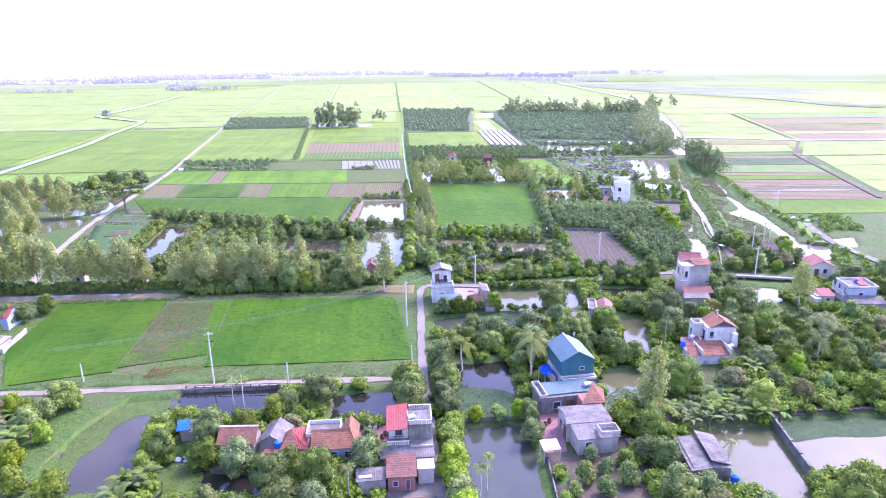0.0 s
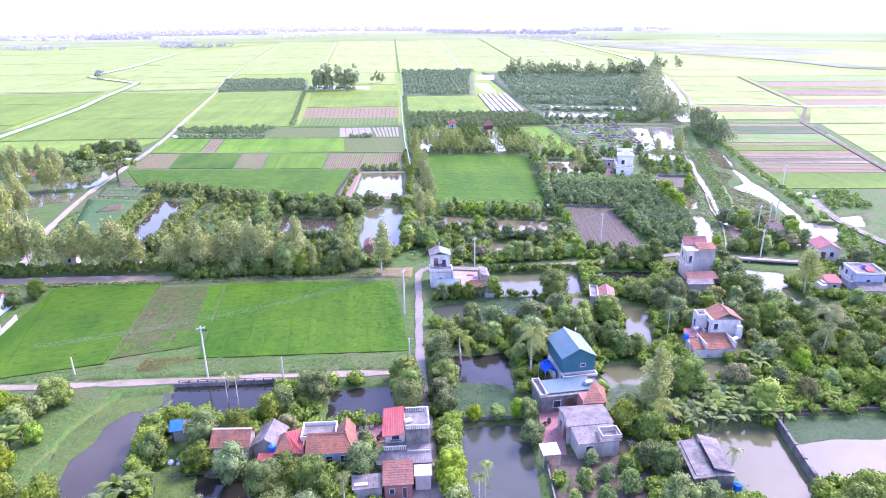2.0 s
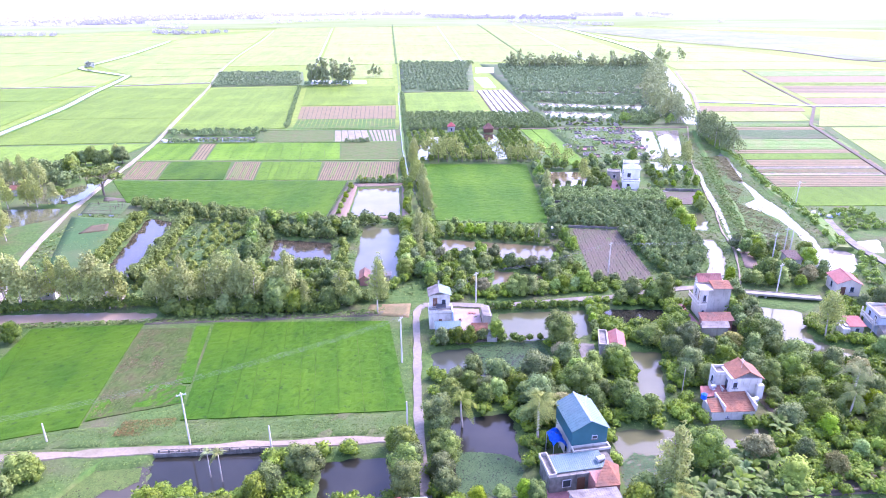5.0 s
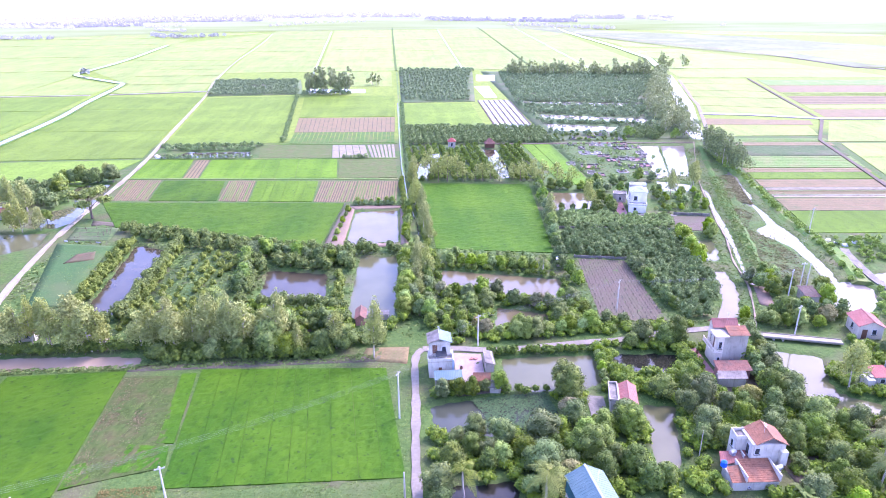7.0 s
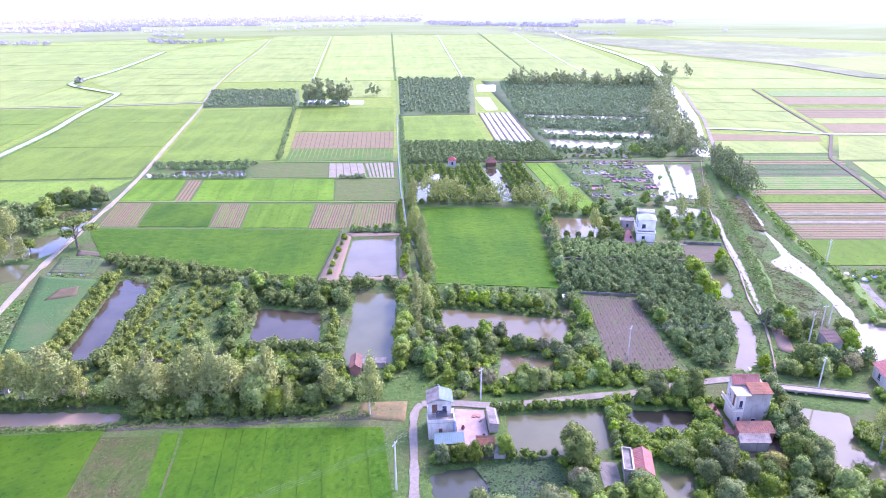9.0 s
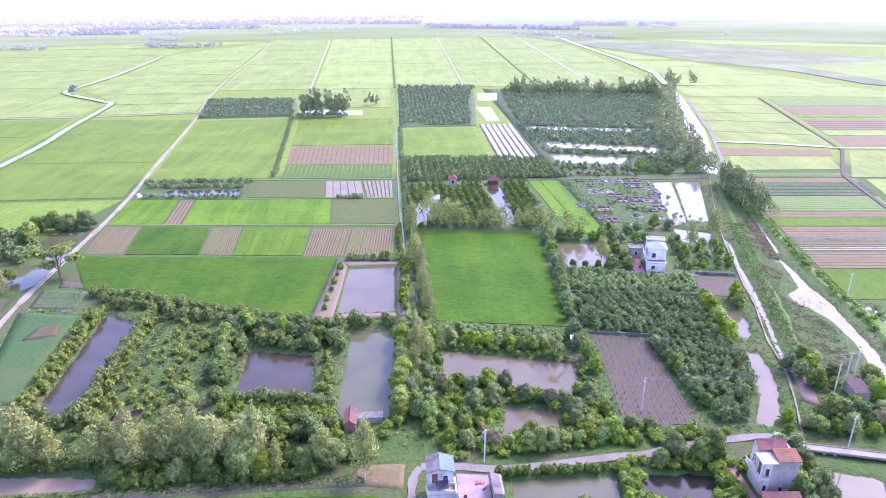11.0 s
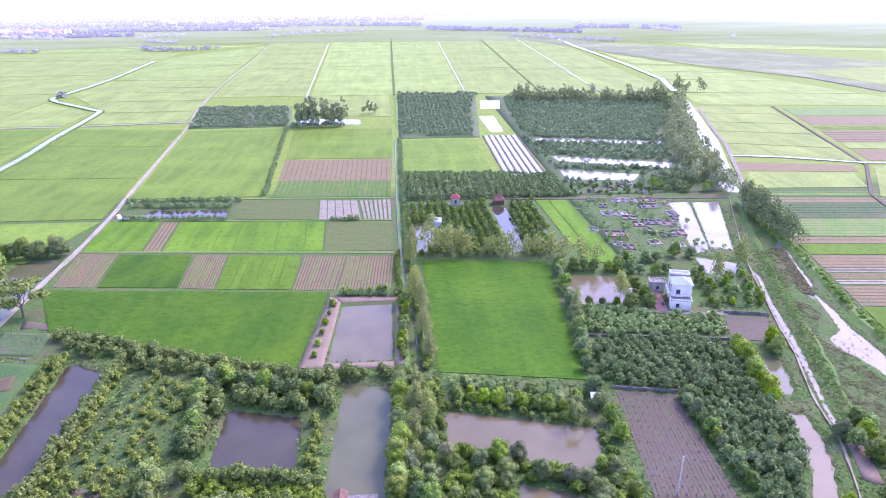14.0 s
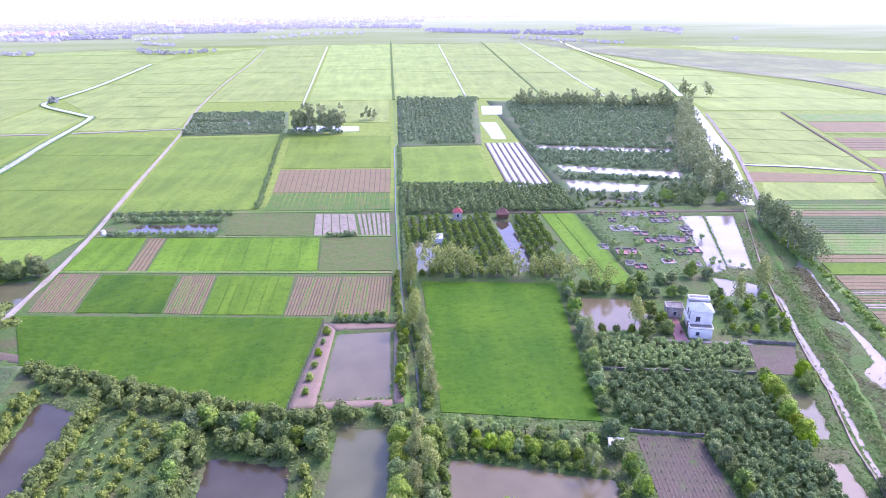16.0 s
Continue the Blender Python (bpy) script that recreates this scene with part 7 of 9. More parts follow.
# ---- plants ----
def quick_mesh(name, verts, quads, mats, which=None):
    me = bpy.data.meshes.new(name)
    verts, quads = np.asarray(verts, np.float32), np.asarray(quads, np.int32)
    me.vertices.add(len(verts))
    me.vertices.foreach_set("co", verts.ravel())
    me.loops.add(quads.size)
    me.loops.foreach_set("vertex_index", quads.ravel())
    me.polygons.add(len(quads))
    me.polygons.foreach_set("loop_start", np.arange(0, quads.size, 4, dtype=np.int32))
    for m in mats:
        me.materials.append(m)
    if which is not None:
        me.polygons.foreach_set("material_index", np.asarray(which, np.int32))
    me.polygons.foreach_set("use_smooth", np.ones(len(quads), bool))
    me.update(calc_edges=True)
    return me


def cores(lobes, sides=7, rings=4, fill=0.8):
    """The leafy inside of a crown: a low dome in each lobe."""
    v, f = [], []
    for x, y, z, a, b, c in lobes:
        k = len(v)
        for i in range(rings + 1):
            t = -0.9 + 2.4 * i / rings
            for s in range(sides):
                g = 2 * math.pi * (s + 0.5 * i) / sides
                v.append((x + fill * a * math.cos(t) * math.cos(g), y + fill * b * math.cos(t) * math.sin(g), z + fill * c * math.sin(t)))
        for i in range(rings):
            for s in range(sides):
                f.append((k + i * sides + s, k + i * sides + (s + 1) % sides, k + (i + 1) * sides + (s + 1) % sides, k + (i + 1) * sides + s))
    return np.array(v), np.array(f)


def foliage(lobes, n, size, r, shell=0.32, low=-0.7, droop=0.0, slim=0.62, core=0):
    if core:
        v, f = foliage(lobes, n, size, r, shell, low, droop, slim)
        return stack((v, f), cores(lobes if core > 4 else lobes[:5], core, 3))
    return leaf_clumps(lobes, n, size, r, shell, low, droop, slim)


def leaf_clumps(lobes, n, size, r, shell, low, droop, slim):
    """Leaf clumps over the outside of a group of ellipsoids. lobes: centre and radii."""
    lob = np.array(lobes, float)
    area = lob[:, 3] * lob[:, 4] + lob[:, 4] * lob[:, 5]
    k = r.choice(len(lob), n, p=area / area.sum())
    d = r.standard_normal((n, 3))
    d /= np.linalg.norm(d, axis=1)[:, None]
    d[:, 2] = np.where(d[:, 2] < low, -d[:, 2], d[:, 2])
    depth = 1.06 - shell * r.random(n) ** 1.6
    c = lob[k, :3] + d * lob[k, 3:] * depth[:, None]
    nrm = d / lob[k, 3:] + 0.55 * r.standard_normal((n, 3)) / lob[k, 3:]
    nrm[:, 2] += droop
    nrm /= np.linalg.norm(nrm, axis=1)[:, None]
    u = np.cross(nrm, r.standard_normal((n, 3)))
    u /= np.linalg.norm(u, axis=1)[:, None]
    w = np.cross(nrm, u)
    s = size * r.uniform(0.55, 1.3, n)
    a, b = (u * s[:, None]), (w * (s * slim)[:, None])
    j = r.uniform(-0.25, 0.25, (n, 2))
    v = np.stack([c - a, c + b + a * j[:, :1] - 0.15 * nrm * s[:, None], c + a, c - b + a * j[:, 1:] - 0.15 * nrm * s[:, None]], 1).reshape(-1, 3)
    return v, np.arange(4 * n).reshape(n, 4)


def tube(points, sides=6):
    """A tapered stem through points (x, y, z, radius)."""
    v, f = [], []
    for x, y, z, q in points:
        for s in range(sides):
            a = 2 * math.pi * s / sides
            v.append((x + q * math.cos(a), y + q * math.sin(a), z))
    for i in range(len(points) - 1):
        for s in range(sides):
            t = (s + 1) % sides
            f.append((i * sides + s, i * sides + t, (i + 1) * sides + t, (i + 1) * sides + s))
    return np.array(v), np.array(f)


def stack(*groups):
    vs, fs, n = [], [], 0
    for v, f in groups:
        vs.append(v)
        fs.append(f + n)
        n += len(v)
    return np.concatenate(vs), np.concatenate(fs)


def stem(h, q, r, limbs=4, lean=0.04, spread=0.45, start=0.35):
    dx, dy = r.normal(0, lean, 2)
    groups = [tube([(dx * h * t, dy * h * t, -0.3 if t == 0 else h * t, q * (1 - 0.75 * t)) for t in (0, 0.25, 0.5, 0.75, 1.0)], 7)]
    for i in range(limbs):
        t = start + (0.9 - start) * (i + 0.5) / limbs
        a = 2.4 * i + float(r.uniform(0, 1))
        l = h * spread * (1.1 - t)
        x, y, z = dx * h * t, dy * h * t, h * t
        groups.append(tube([(x, y, z, q * 0.5), (x + 0.5 * l * math.cos(a), y + 0.5 * l * math.sin(a), z + 0.45 * l, q * 0.34),
                            (x + l * math.cos(a), y + l * math.sin(a), z + 0.75 * l, q * 0.12)], 5))
    return stack(*groups)


def round_lobes(R, H, r, count=7):
    lob = [(0, 0, H * 0.46, R * 0.8, R * 0.8, H * 0.43)]
    for i in range(count):
        a = 2 * math.pi * i / count + float(r.uniform(-0.4, 0.4))
        d = R * float(r.uniform(0.42, 0.66))
        q = R * float(r.uniform(0.3, 0.46))
        lob.append((d * math.cos(a), d * math.sin(a), H * float(r.uniform(0.2, 0.66)), q, q, q * 0.9))
    for i in range(3):
        a = float(r.uniform(0, 6.28))
        lob.append((R * 0.25 * math.cos(a), R * 0.25 * math.sin(a), H * 0.8, R * 0.4, R * 0.4, H * 0.17))
    return lob


def euca_lobes(H, r, count=11, wide=1.0):
    lob = []
    for i in range(count):
        t = 0.34 + 0.63 * i / (count - 1)
        a = float(r.uniform(0, 6.28))
        d = wide * (1.25 - t) * float(r.uniform(0.5, 1.6))
        q = wide * float(r.uniform(0.7, 1.15)) * (1.25 - 0.75 * t)
        lob.append((d * math.cos(a), d * math.sin(a), H * t, q, q, q * float(r.uniform(1.0, 1.6))))
    return lob


def banana_leaves(r, n=9, L=2.3, base=1.6):
    vs, fs = [], []
    for i in range(n):
        a = 2.4 * i + float(r.uniform(-0.3, 0.3))
        up = float(r.uniform(0.75, 1.4))
        l = L * float(r.uniform(0.8, 1.15))
        w = 0.27 * l / 2.3
        for side in (-1, 1):
            k = len(vs)
            for s in range(6):
                t = s / 5
                x = l * t * math.cos(up) * (1 + 0.25 * t)
                z = base + l * (t * math.sin(up) - 0.75 * t * t * (1.15 - 0.4 * up))
                ww = w * (0.35 + 1.6 * t - 1.75 * t * t) * 1.9
                px, py = math.cos(a), math.sin(a)
                vs += [(x * px, x * py, z), (x * px - side * ww * py, x * py + side * ww * px, z - 0.18 * ww)]
            fs += [(k + 2 * s, k + 2 * s + 2, k + 2 * s + 3, k + 2 * s + 1) for s in range(5)]
    return np.array(vs), np.array(fs)


def palm_leaves(r, H, n=15, L=3.0, leaflets=15):
    vs, fs = [], []
    for i in range(n):
        a = 2.4 * i
        up = float(r.uniform(-0.55, 1.15))
        l = L * float(r.uniform(0.85, 1.1))
        px, py = math.cos(a), math.sin(a)
        spine = []
        for s in range(leaflets + 1):
            t = s / leaflets
            spine.append((l * t * math.cos(up), H + l * (t * math.sin(up) - 0.62 * t * t)))
        for s in range(1, leaflets + 1):
            x, z = spine[s]
            x0, z0 = spine[s - 1]
            q = 0.62 * L / 3 * math.sin(math.pi * (0.12 + 0.86 * s / leaflets)) + 0.12
            for side in (-1, 1):
                k = len(vs)
                dip, fwd = 0.45 + 0.25 * float(r.random()), 0.22 + 0.12 * float(r.random())
                xm, zm = x0 + 0.6 * (x - x0), z0 + 0.6 * (z - z0)
                vs += [(x0 * px, x0 * py, z0), (xm * px, xm * py, zm),
                       (xm * px + fwd * px - side * q * py, xm * py + fwd * py + side * q * px, zm - dip * q),
                       ((x0 + 0.6 * (xm - x0)) * px + fwd * px - side * q * py, (x0 + 0.6 * (xm - x0)) * py + fwd * py + side * q * px, z0 - dip * q)]
                fs.append((k, k + 1, k + 2, k + 3))
    return np.array(vs), np.array(fs)


tr = np.random.default_rng(11)
KINDS = {}


def kind(key, name, label, category, group, crown, trunk, leafmat, barkmat):
    """A tree to copy: trunk and crown under an empty."""
    e = new(name)
    e.empty_display_size = 0.3
    tagged(e, label, category, group)
    for nm, (v, f), m in (("trunk", trunk, barkmat), ("crown", crown, leafmat)):
        ob = new(nm, quick_mesh(nm, v, f, [m]))
        ob.parent = e
    e.location = (0, 0, -60)
    KINDS.setdefault(key, []).append([e, False])
    return e


for i in range(5):
    R, H = ((2.5, 5.2), (2.9, 6.0), (2.2, 4.4), (2.7, 5.0), (3.1, 6.6))[i]
    kind("round", "longan_tree", "dense round green fruit tree in a village garden", "tree", "village fruit trees",
         foliage(round_lobes(R, H, tr, 11), 1800, 0.17, tr, 0.24, -0.5, 0.1, 0.62, 5), stem(H * 0.75, 0.16, tr), ROUND, BARK)
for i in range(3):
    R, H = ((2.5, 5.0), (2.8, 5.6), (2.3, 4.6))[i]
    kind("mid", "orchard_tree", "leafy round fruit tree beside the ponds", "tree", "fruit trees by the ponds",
         foliage(round_lobes(R, H, tr, 9), 700, 0.25, tr, 0.24, -0.5, 0.1, 0.62, 5), stem(H * 0.75, 0.16, tr), HAZED_ORCHARD, BARK)
for i in range(2):
    R, H = ((2.6, 5.0), (2.3, 4.6))[i]
    kind("olive", "lychee_tree", "round olive-brown fruit tree with flushing tips", "tree", "village fruit trees",
         foliage(round_lobes(R, H, tr, 10), 1700, 0.17, tr, 0.24, -0.5, 0.1, 0.62, 5), stem(H * 0.75, 0.15, tr), OLIVE, BARK)
for i in range(3):
    R, H = ((2.0, 4.0), (2.4, 4.6), (1.7, 3.4))[i]
    kind("bright", "fruit_tree", "yellow-green round fruit tree with fresh leaves", "tree", "young fruit trees",
         foliage(round_lobes(R, H, tr, 9), 1050, 0.165, tr, 0.24, -0.5, 0.1, 0.62, 5), stem(H * 0.7, 0.11, tr), BRIGHT, BARK)
for i in range(4):
    H = (10.5, 12.0, 9.0, 11.2)[i]
    kind("euca", "eucalyptus_tree", "tall slender tree with olive feathery foliage and pale trunk", "tree", "tall trees by the creek",
         foliage(euca_lobes(H, tr, 18, 1.8), 2000, 0.28, tr, 0.5, -0.9, 0.0, 0.55), stem(H * 0.97, 0.17, tr, 6, 0.03, 0.32), EUCALEAF, PALEBARK)
for i in range(3):
    H = (1.2, 1.5, 1.35)[i]
    kind("banana", "banana_plant", "banana plant with broad arching leaves", "banana plant", "banana plants",
         banana_leaves(tr, 7 + i, 2.0 + 0.15 * i, H), tube([(0, 0, -0.2, 0.16), (0, 0, H * 0.6, 0.13), (0.03, 0, H + 0.2, 0.08)]), BANANALEAF, BARK)
for i in range(2):
    H = (6.8, 5.6)[i]
    kind("palm", "coconut_palm", "coconut palm with drooping fronds", "palm", "coconut palms",
         palm_leaves(tr, H, 17, 3.1), tube([(0.25 * math.sin(t * 2), 0.2 * t, -0.3 if t == 0 else H * t, 0.2 - 0.08 * t) for t in (0, 0.3, 0.6, 1.0)], 8), PALMLEAF, PALEBARK)
kind("areca", "areca_palm", "slim areca palm with a small crown", "palm", "areca palms",
     palm_leaves(tr, 5.6, 9, 1.5, 12), tube([(0, 0, -0.3, 0.09), (0.03, 0, 3, 0.08), (0, 0, 5.6, 0.06)], 7), PALMLEAF, PALEBARK)

kind("spread", "rain_tree", "wide spreading tree with thin feathery foliage by the road", "tree", "roadside trees",
     foliage([(2.6 * math.cos(a) * q, 2.6 * math.sin(a) * q, 5.6 + 1.1 * q * math.sin(3 * a), 1.7, 1.7, 0.75) for a, q in ((0.2, 1.2), (1.1, 1.5), (2.0, 1.1), (2.9, 1.6), (3.8, 1.2), (4.7, 1.5), (5.6, 1.3), (0, 0.1))],
             2600, 0.34, tr, 0.8, -0.9, 0.0, 0.6), stem(6.0, 0.3, tr, 9, 0.03, 0.75, 0.2), ROUND, BARK)

PLACED = []


def tree(key, x, y, s=1.0, z=0.0, v=None):
    ks = KINDS[key]
    i = int(tr.integers(len(ks))) if v is None else v
    e, used = ks[i]
    sx = s * float(tr.uniform(0.92, 1.08))
    m = pose(x, y, z, 0, 0, float(tr.uniform(0, 360))) @ Matrix.Diagonal((sx, sx, s * float(tr.uniform(0.92, 1.1)), 1))
    PLACED.append((x, y))
    if not used:
        ks[i][1] = True
        e.matrix_basis = m
        return e
    c = copy_thing(e, pose(0, 0, 0))
    c.matrix_basis = m
    return c


def clear(x, y, margin=0.0):
    for poly, extra in NOTREE:
        xs, ys = [p[0] for p in poly], [p[1] for p in poly]
        if x < min(xs) - 3 or x > max(xs) + 3 or y < min(ys) - 3 or y > max(ys) + 3:
            continue
        px, py = np.array([x]), np.array([y])
        if inside(poly, px, py)[0] or edge_distance(poly, px, py)[0] < extra + margin:
            return False
    return True


def spots(poly, gap, jitter=0.4, margin=0.4, r=None):
    r = r or tr
    xs, ys = [p[0] for p in poly], [p[1] for p in poly]
    out = []
    y, row = min(ys), 0
    while y < max(ys):
        x = min(xs) + (gap / 2 if row % 2 else 0)
        while x < max(xs):
            px, py = x + gap * float(r.uniform(-jitter, jitter)), y + gap * float(r.uniform(-jitter, jitter))
            if inside(poly, np.array([px]), np.array([py]))[0] and clear(px, py, margin):
                out.append((px, py))
            x += gap
        y += gap * 0.87
        row += 1
    return out


def grove(poly, gap, mixture, lo=0.75, hi=1.15, margin=0.6):
    keys, odds = zip(*mixture)
    odds = np.array(odds) / sum(odds)
    for x, y in spots(poly, gap, 0.36, margin):
        if all(abs(x - a) + abs(y - b) > gap * 0.8 for a, b in PLACED[-400:]):
            key = keys[int(tr.choice(len(keys), p=odds))]
            tree("olive" if key == "round" and tr.random() < 0.09 else key, x, y, float(tr.uniform(lo, hi)))


def line(points, gap, wide=0.3):
    out = []
    for (x0, y0), (x1, y1) in zip(points, points[1:]):
        l = math.hypot(x1 - x0, y1 - y0)
        n = max(1, round(l / gap))
        for i in range(n):
            t = (i + 0.5) / n
            out.append((x0 + (x1 - x0) * t + wide * float(tr.uniform(-1, 1)), y0 + (y1 - y0) * t + wide * float(tr.uniform(-1, 1))))
    return out


def rows_in(poly, rowgap, gap, ang=0.0, wide=0.35):
    """Plants in straight rows over a plot; ang turns the rows from the y way, in degrees."""
    cx, cy = sum(p[0] for p in poly) / len(poly), sum(p[1] for p in poly) / len(poly)
    c, s_ = math.cos(radians(ang)), math.sin(radians(ang))
    out = []
    for i in range(-60, 61):
        for j in range(-90, 91):
            u, w = i * rowgap + wide * float(tr.uniform(-1, 1)), j * gap + wide * float(tr.uniform(-1, 1))
            if abs(u) > 90 or abs(w) > 110:
                continue
            x, y = cx + u * c - w * s_, cy + u * s_ + w * c
            if inside(poly, np.array([x]), np.array([y]))[0] and tr.random() > 0.04 and clear(x, y, 0.5):
                out.append((x, y))
    return out


def row(key, points, gap, wide=0.3, lo=0.8, hi=1.1):
    for x, y in line(points, gap, wide):
        tree(key, x, y, float(tr.uniform(lo, hi)))


def thicket(name, label, category, mat, places, R, H, n, size, shapes=4, lo=0.75, hi=1.2, tall=False, bark=BARK, slim=0.62):
    """Many plants of one kind that stand close, as one object: leaf clumps and short stems."""
    base = []
    for i in range(shapes):
        lob = euca_lobes(H, tr, 7, R * 0.62) if tall else round_lobes(R, H, tr, 5)
        v, f = foliage(lob, n, size, tr, 0.6 if tall else 0.25, -0.5, 0.0, slim, 4 if size < 0.26 and not tall else 0)
        tv, tf = tube([(0, 0, -0.2, 0.05 * H ** 0.5), (0, 0, H * (0.85 if tall else 0.55), 0.02 * H ** 0.5)], 4)
        base.append((*stack((v, f), (tv, tf)), len(f), len(tf)))
    vs, fs, ms, off = [], [], [], 0
    for x, y in places:
        v, f, a, b = base[int(tr.integers(shapes))]
        s, t = float(tr.uniform(lo, hi)), float(tr.uniform(0, 6.28))
        c, d = math.cos(t) * s, math.sin(t) * s
        vs.append(np.stack([v[:, 0] * c - v[:, 1] * d + x, v[:, 0] * d + v[:, 1] * c + y, v[:, 2] * s * float(tr.uniform(0.85, 1.15))], 1))
        fs.append(f + off)
        ms += [0] * a + [1] * b
        off += len(v)
    if not vs:
        return None
    ob = new(name, quick_mesh(name, np.concatenate(vs), np.concatenate(fs), [mat, bark], ms))
    return tagged(ob, label, category, kind="stuff")


BANANAS = [(31.5, 77.2), (45.6, 78), (49, 82), (47.6, 88.4), (35, 86.6), (30.5, 81.5)]
NOTREE.append((BANANAS, 0.4))
# tall trees along the creek
row("euca", [(-100, 145), (-63, 143.5)], 2.5, 1.5, 0.68, 1.12)
row("euca", [(-58.5, 142), (-28, 141.5)], 2.2, 1.4, 0.6, 1.08)
row("euca", [(-57, 146), (-30, 144.5)], 4.5, 1.5, 0.6, 0.8)
tree("euca", -10.4, 135.6, 1.0, 0, 1)
tree("euca", -18, 139.8, 0.75)
for x, y, s in ((-31, 138.6, 1.15), (-27.8, 138.2, 1.0), (-42, 138.2, 0.85), (-52.4, 138.4, 0.9), (-37, 139, 0.8), (-20.6, 139, 0.9)):
    tree("round", x, y, s)
tree("round", -16.5, 140.5, 1.15)
tree("euca", -25.5, 139, 0.5)
tree("euca", 75.0, 118.4, 0.95)
tree("euca", 29.4, 81.0, 0.85)
tree("euca", 27.8, 79.4, 0.55)
thicket("bushes", "bushes under the tall trees by the creek", "bushes", ROUND, line([(-100, 142.6), (-60, 142), (-27, 140.6), (-8, 141.8)], 1.3, 0.7) + line([(-54, 137.6), (-18, 137.2)], 1.25, 0.7) + line([(-55, 140), (-20, 139.4)], 1.6, 0.8)
        + line([(-60, 145), (-24, 143)], 2.2, 1.0), 1.25, 2.4, 230, 0.25)
# the ditch rows
row("mid", [(1.2, 146), (2.2, 186)], 3.4, 0.5, 0.6, 0.9)
row("bright", [(-4.0, 152), (-3.2, 188)], 2.9, 0.5, 1.0, 1.3)
row("mid", [(-1.4, 150), (-1.6, 190)], 3.8, 0.7, 0.7, 0.9)
for x, y, s in ((0.2, 183, 0.6), (-0.4, 176, 0.65), (-0.8, 168, 0.55), (-0.6, 161, 0.5)):
    tree("euca", x, y, s)
row("bright", [(-3.2, 200), (-1.2, 232)], 4.0, 0.5, 0.6, 0.85)
for x, y, s in ((1.6, 172, 0.7), (3.4, 196, 0.65), (2.4, 205, 0.8), (2.8, 219, 0.75), (0.6, 226, 0.8), (0.4, 251, 0.7), (1.4, 236, 0.6), (0.8, 262, 0.75)):
    tree("euca", x, y, s)
# two rows of lychee between the wide pond and the rice
row("bright", [(7, 180.8), (33, 173.6)], 2.6, 0.12, 0.74, 0.84)
row("bright", [(6.4, 183.2), (34, 175.8)], 3.1, 0.4, 0.5, 0.66)
row("banana", [(7, 186.4), (35, 179.4)], 2.3, 0.5, 0.7, 1.0)
row("mid", [(8, 185), (35, 178)], 5.0, 0.5, 0.45, 0.6)
row("mid", [(36.5, 182), (37, 163)], 4.6, 1.0, 0.6, 0.9)
row("mid", [(38.5, 187), (45.5, 250)], 4.2, 0.7, 0.6, 0.85)
for x, y, s in ((-43.2, 173.5, 1.0), (-43.6, 168.5, 0.9), (-46, 158.6, 1.05), (-45.4, 154, 0.9), (-33, 150.4, 0.8), (-29, 148.6, 0.85), (-20.6, 147.6, 0.9), (-18.6, 144.6, 1.0)):
    tree("mid", x, y, s)
row("mid", [(-44.4, 187), (-39, 189.6), (-27.6, 185), (-18.4, 181.4)], 3.0, 0.5, 0.8, 1.0)
row("mid", [(-43.6, 176.5), (-44.6, 185)], 3.0, 0.4, 0.85, 1.0)
tree("banana", -64.6, 145.4, 1.2)
tree("euca", 42.6, 216, 0.6)
tree("palm", 30.6, 171.5, 0.8)
# hedge of bright trees by the narrow pond
row("bright", [(76.4, 198.5), (72.2, 173)], 3.0, 0.3, 1.0, 1.2)
row("bright", [(85.6, 199), (84, 192)], 3.2, 0.5, 0.9, 1.15)
# young trees on the pond's bare margin
row("bright", [(-23.6, 197), (-21, 228)], 5.0, 0.2, 0.42, 0.55)
row("bright", [(-20, 232.6), (-3, 231.6)], 2.6, 0.4, 0.5, 0.7)
# around the white house
for x, y, s in ((58, 218, 1.05), (63.6, 219.6, 0.75), (64, 224, 0.8), (62.5, 229, 0.75), (51, 220.5, 0.5), (54.8, 220, 0.5), (47.4, 220.6, 0.6)):
    tree("round", x, y, s)
tree("euca", 56.4, 222.4, 0.75)
tree("euca", 88.2, 232.6, 0.8)
tree("euca", 99.4, 241.4, 0.9)
tree("euca", 101.6, 244.6, 0.75)
row("mid", [(47, 244.5), (78, 238.5)], 3.4, 1.0, 0.6, 0.85)
grove([(77, 217), (95, 214.5), (103, 236), (84, 241)], 3.5, (("bright", 3), ("mid", 1)), 0.45, 0.75)
row("mid", [(61, 246), (90, 252)], 5, 1.5, 0.6, 0.9)
# along the lanes
row("bright", [(17.5, 141.2), (36, 143.4)], 2.3, 0.5, 0.85, 1.1)
row("round", [(39.5, 136), (52, 136.8)], 3.4, 0.8, 0.75, 1.0)
row("round", [(38, 146), (44, 145)], 3.2, 0.5, 0.5, 0.7)
grove([(6, 140.5), (36, 146), (36, 160), (31, 158), (4, 165), (3, 141)], 3.7, (("round", 3), ("bright", 1)), 0.5, 0.85)
row("bright", [(33.6, 135), (31.8, 122.4)], 1.8, 0.3, 0.4, 0.55)
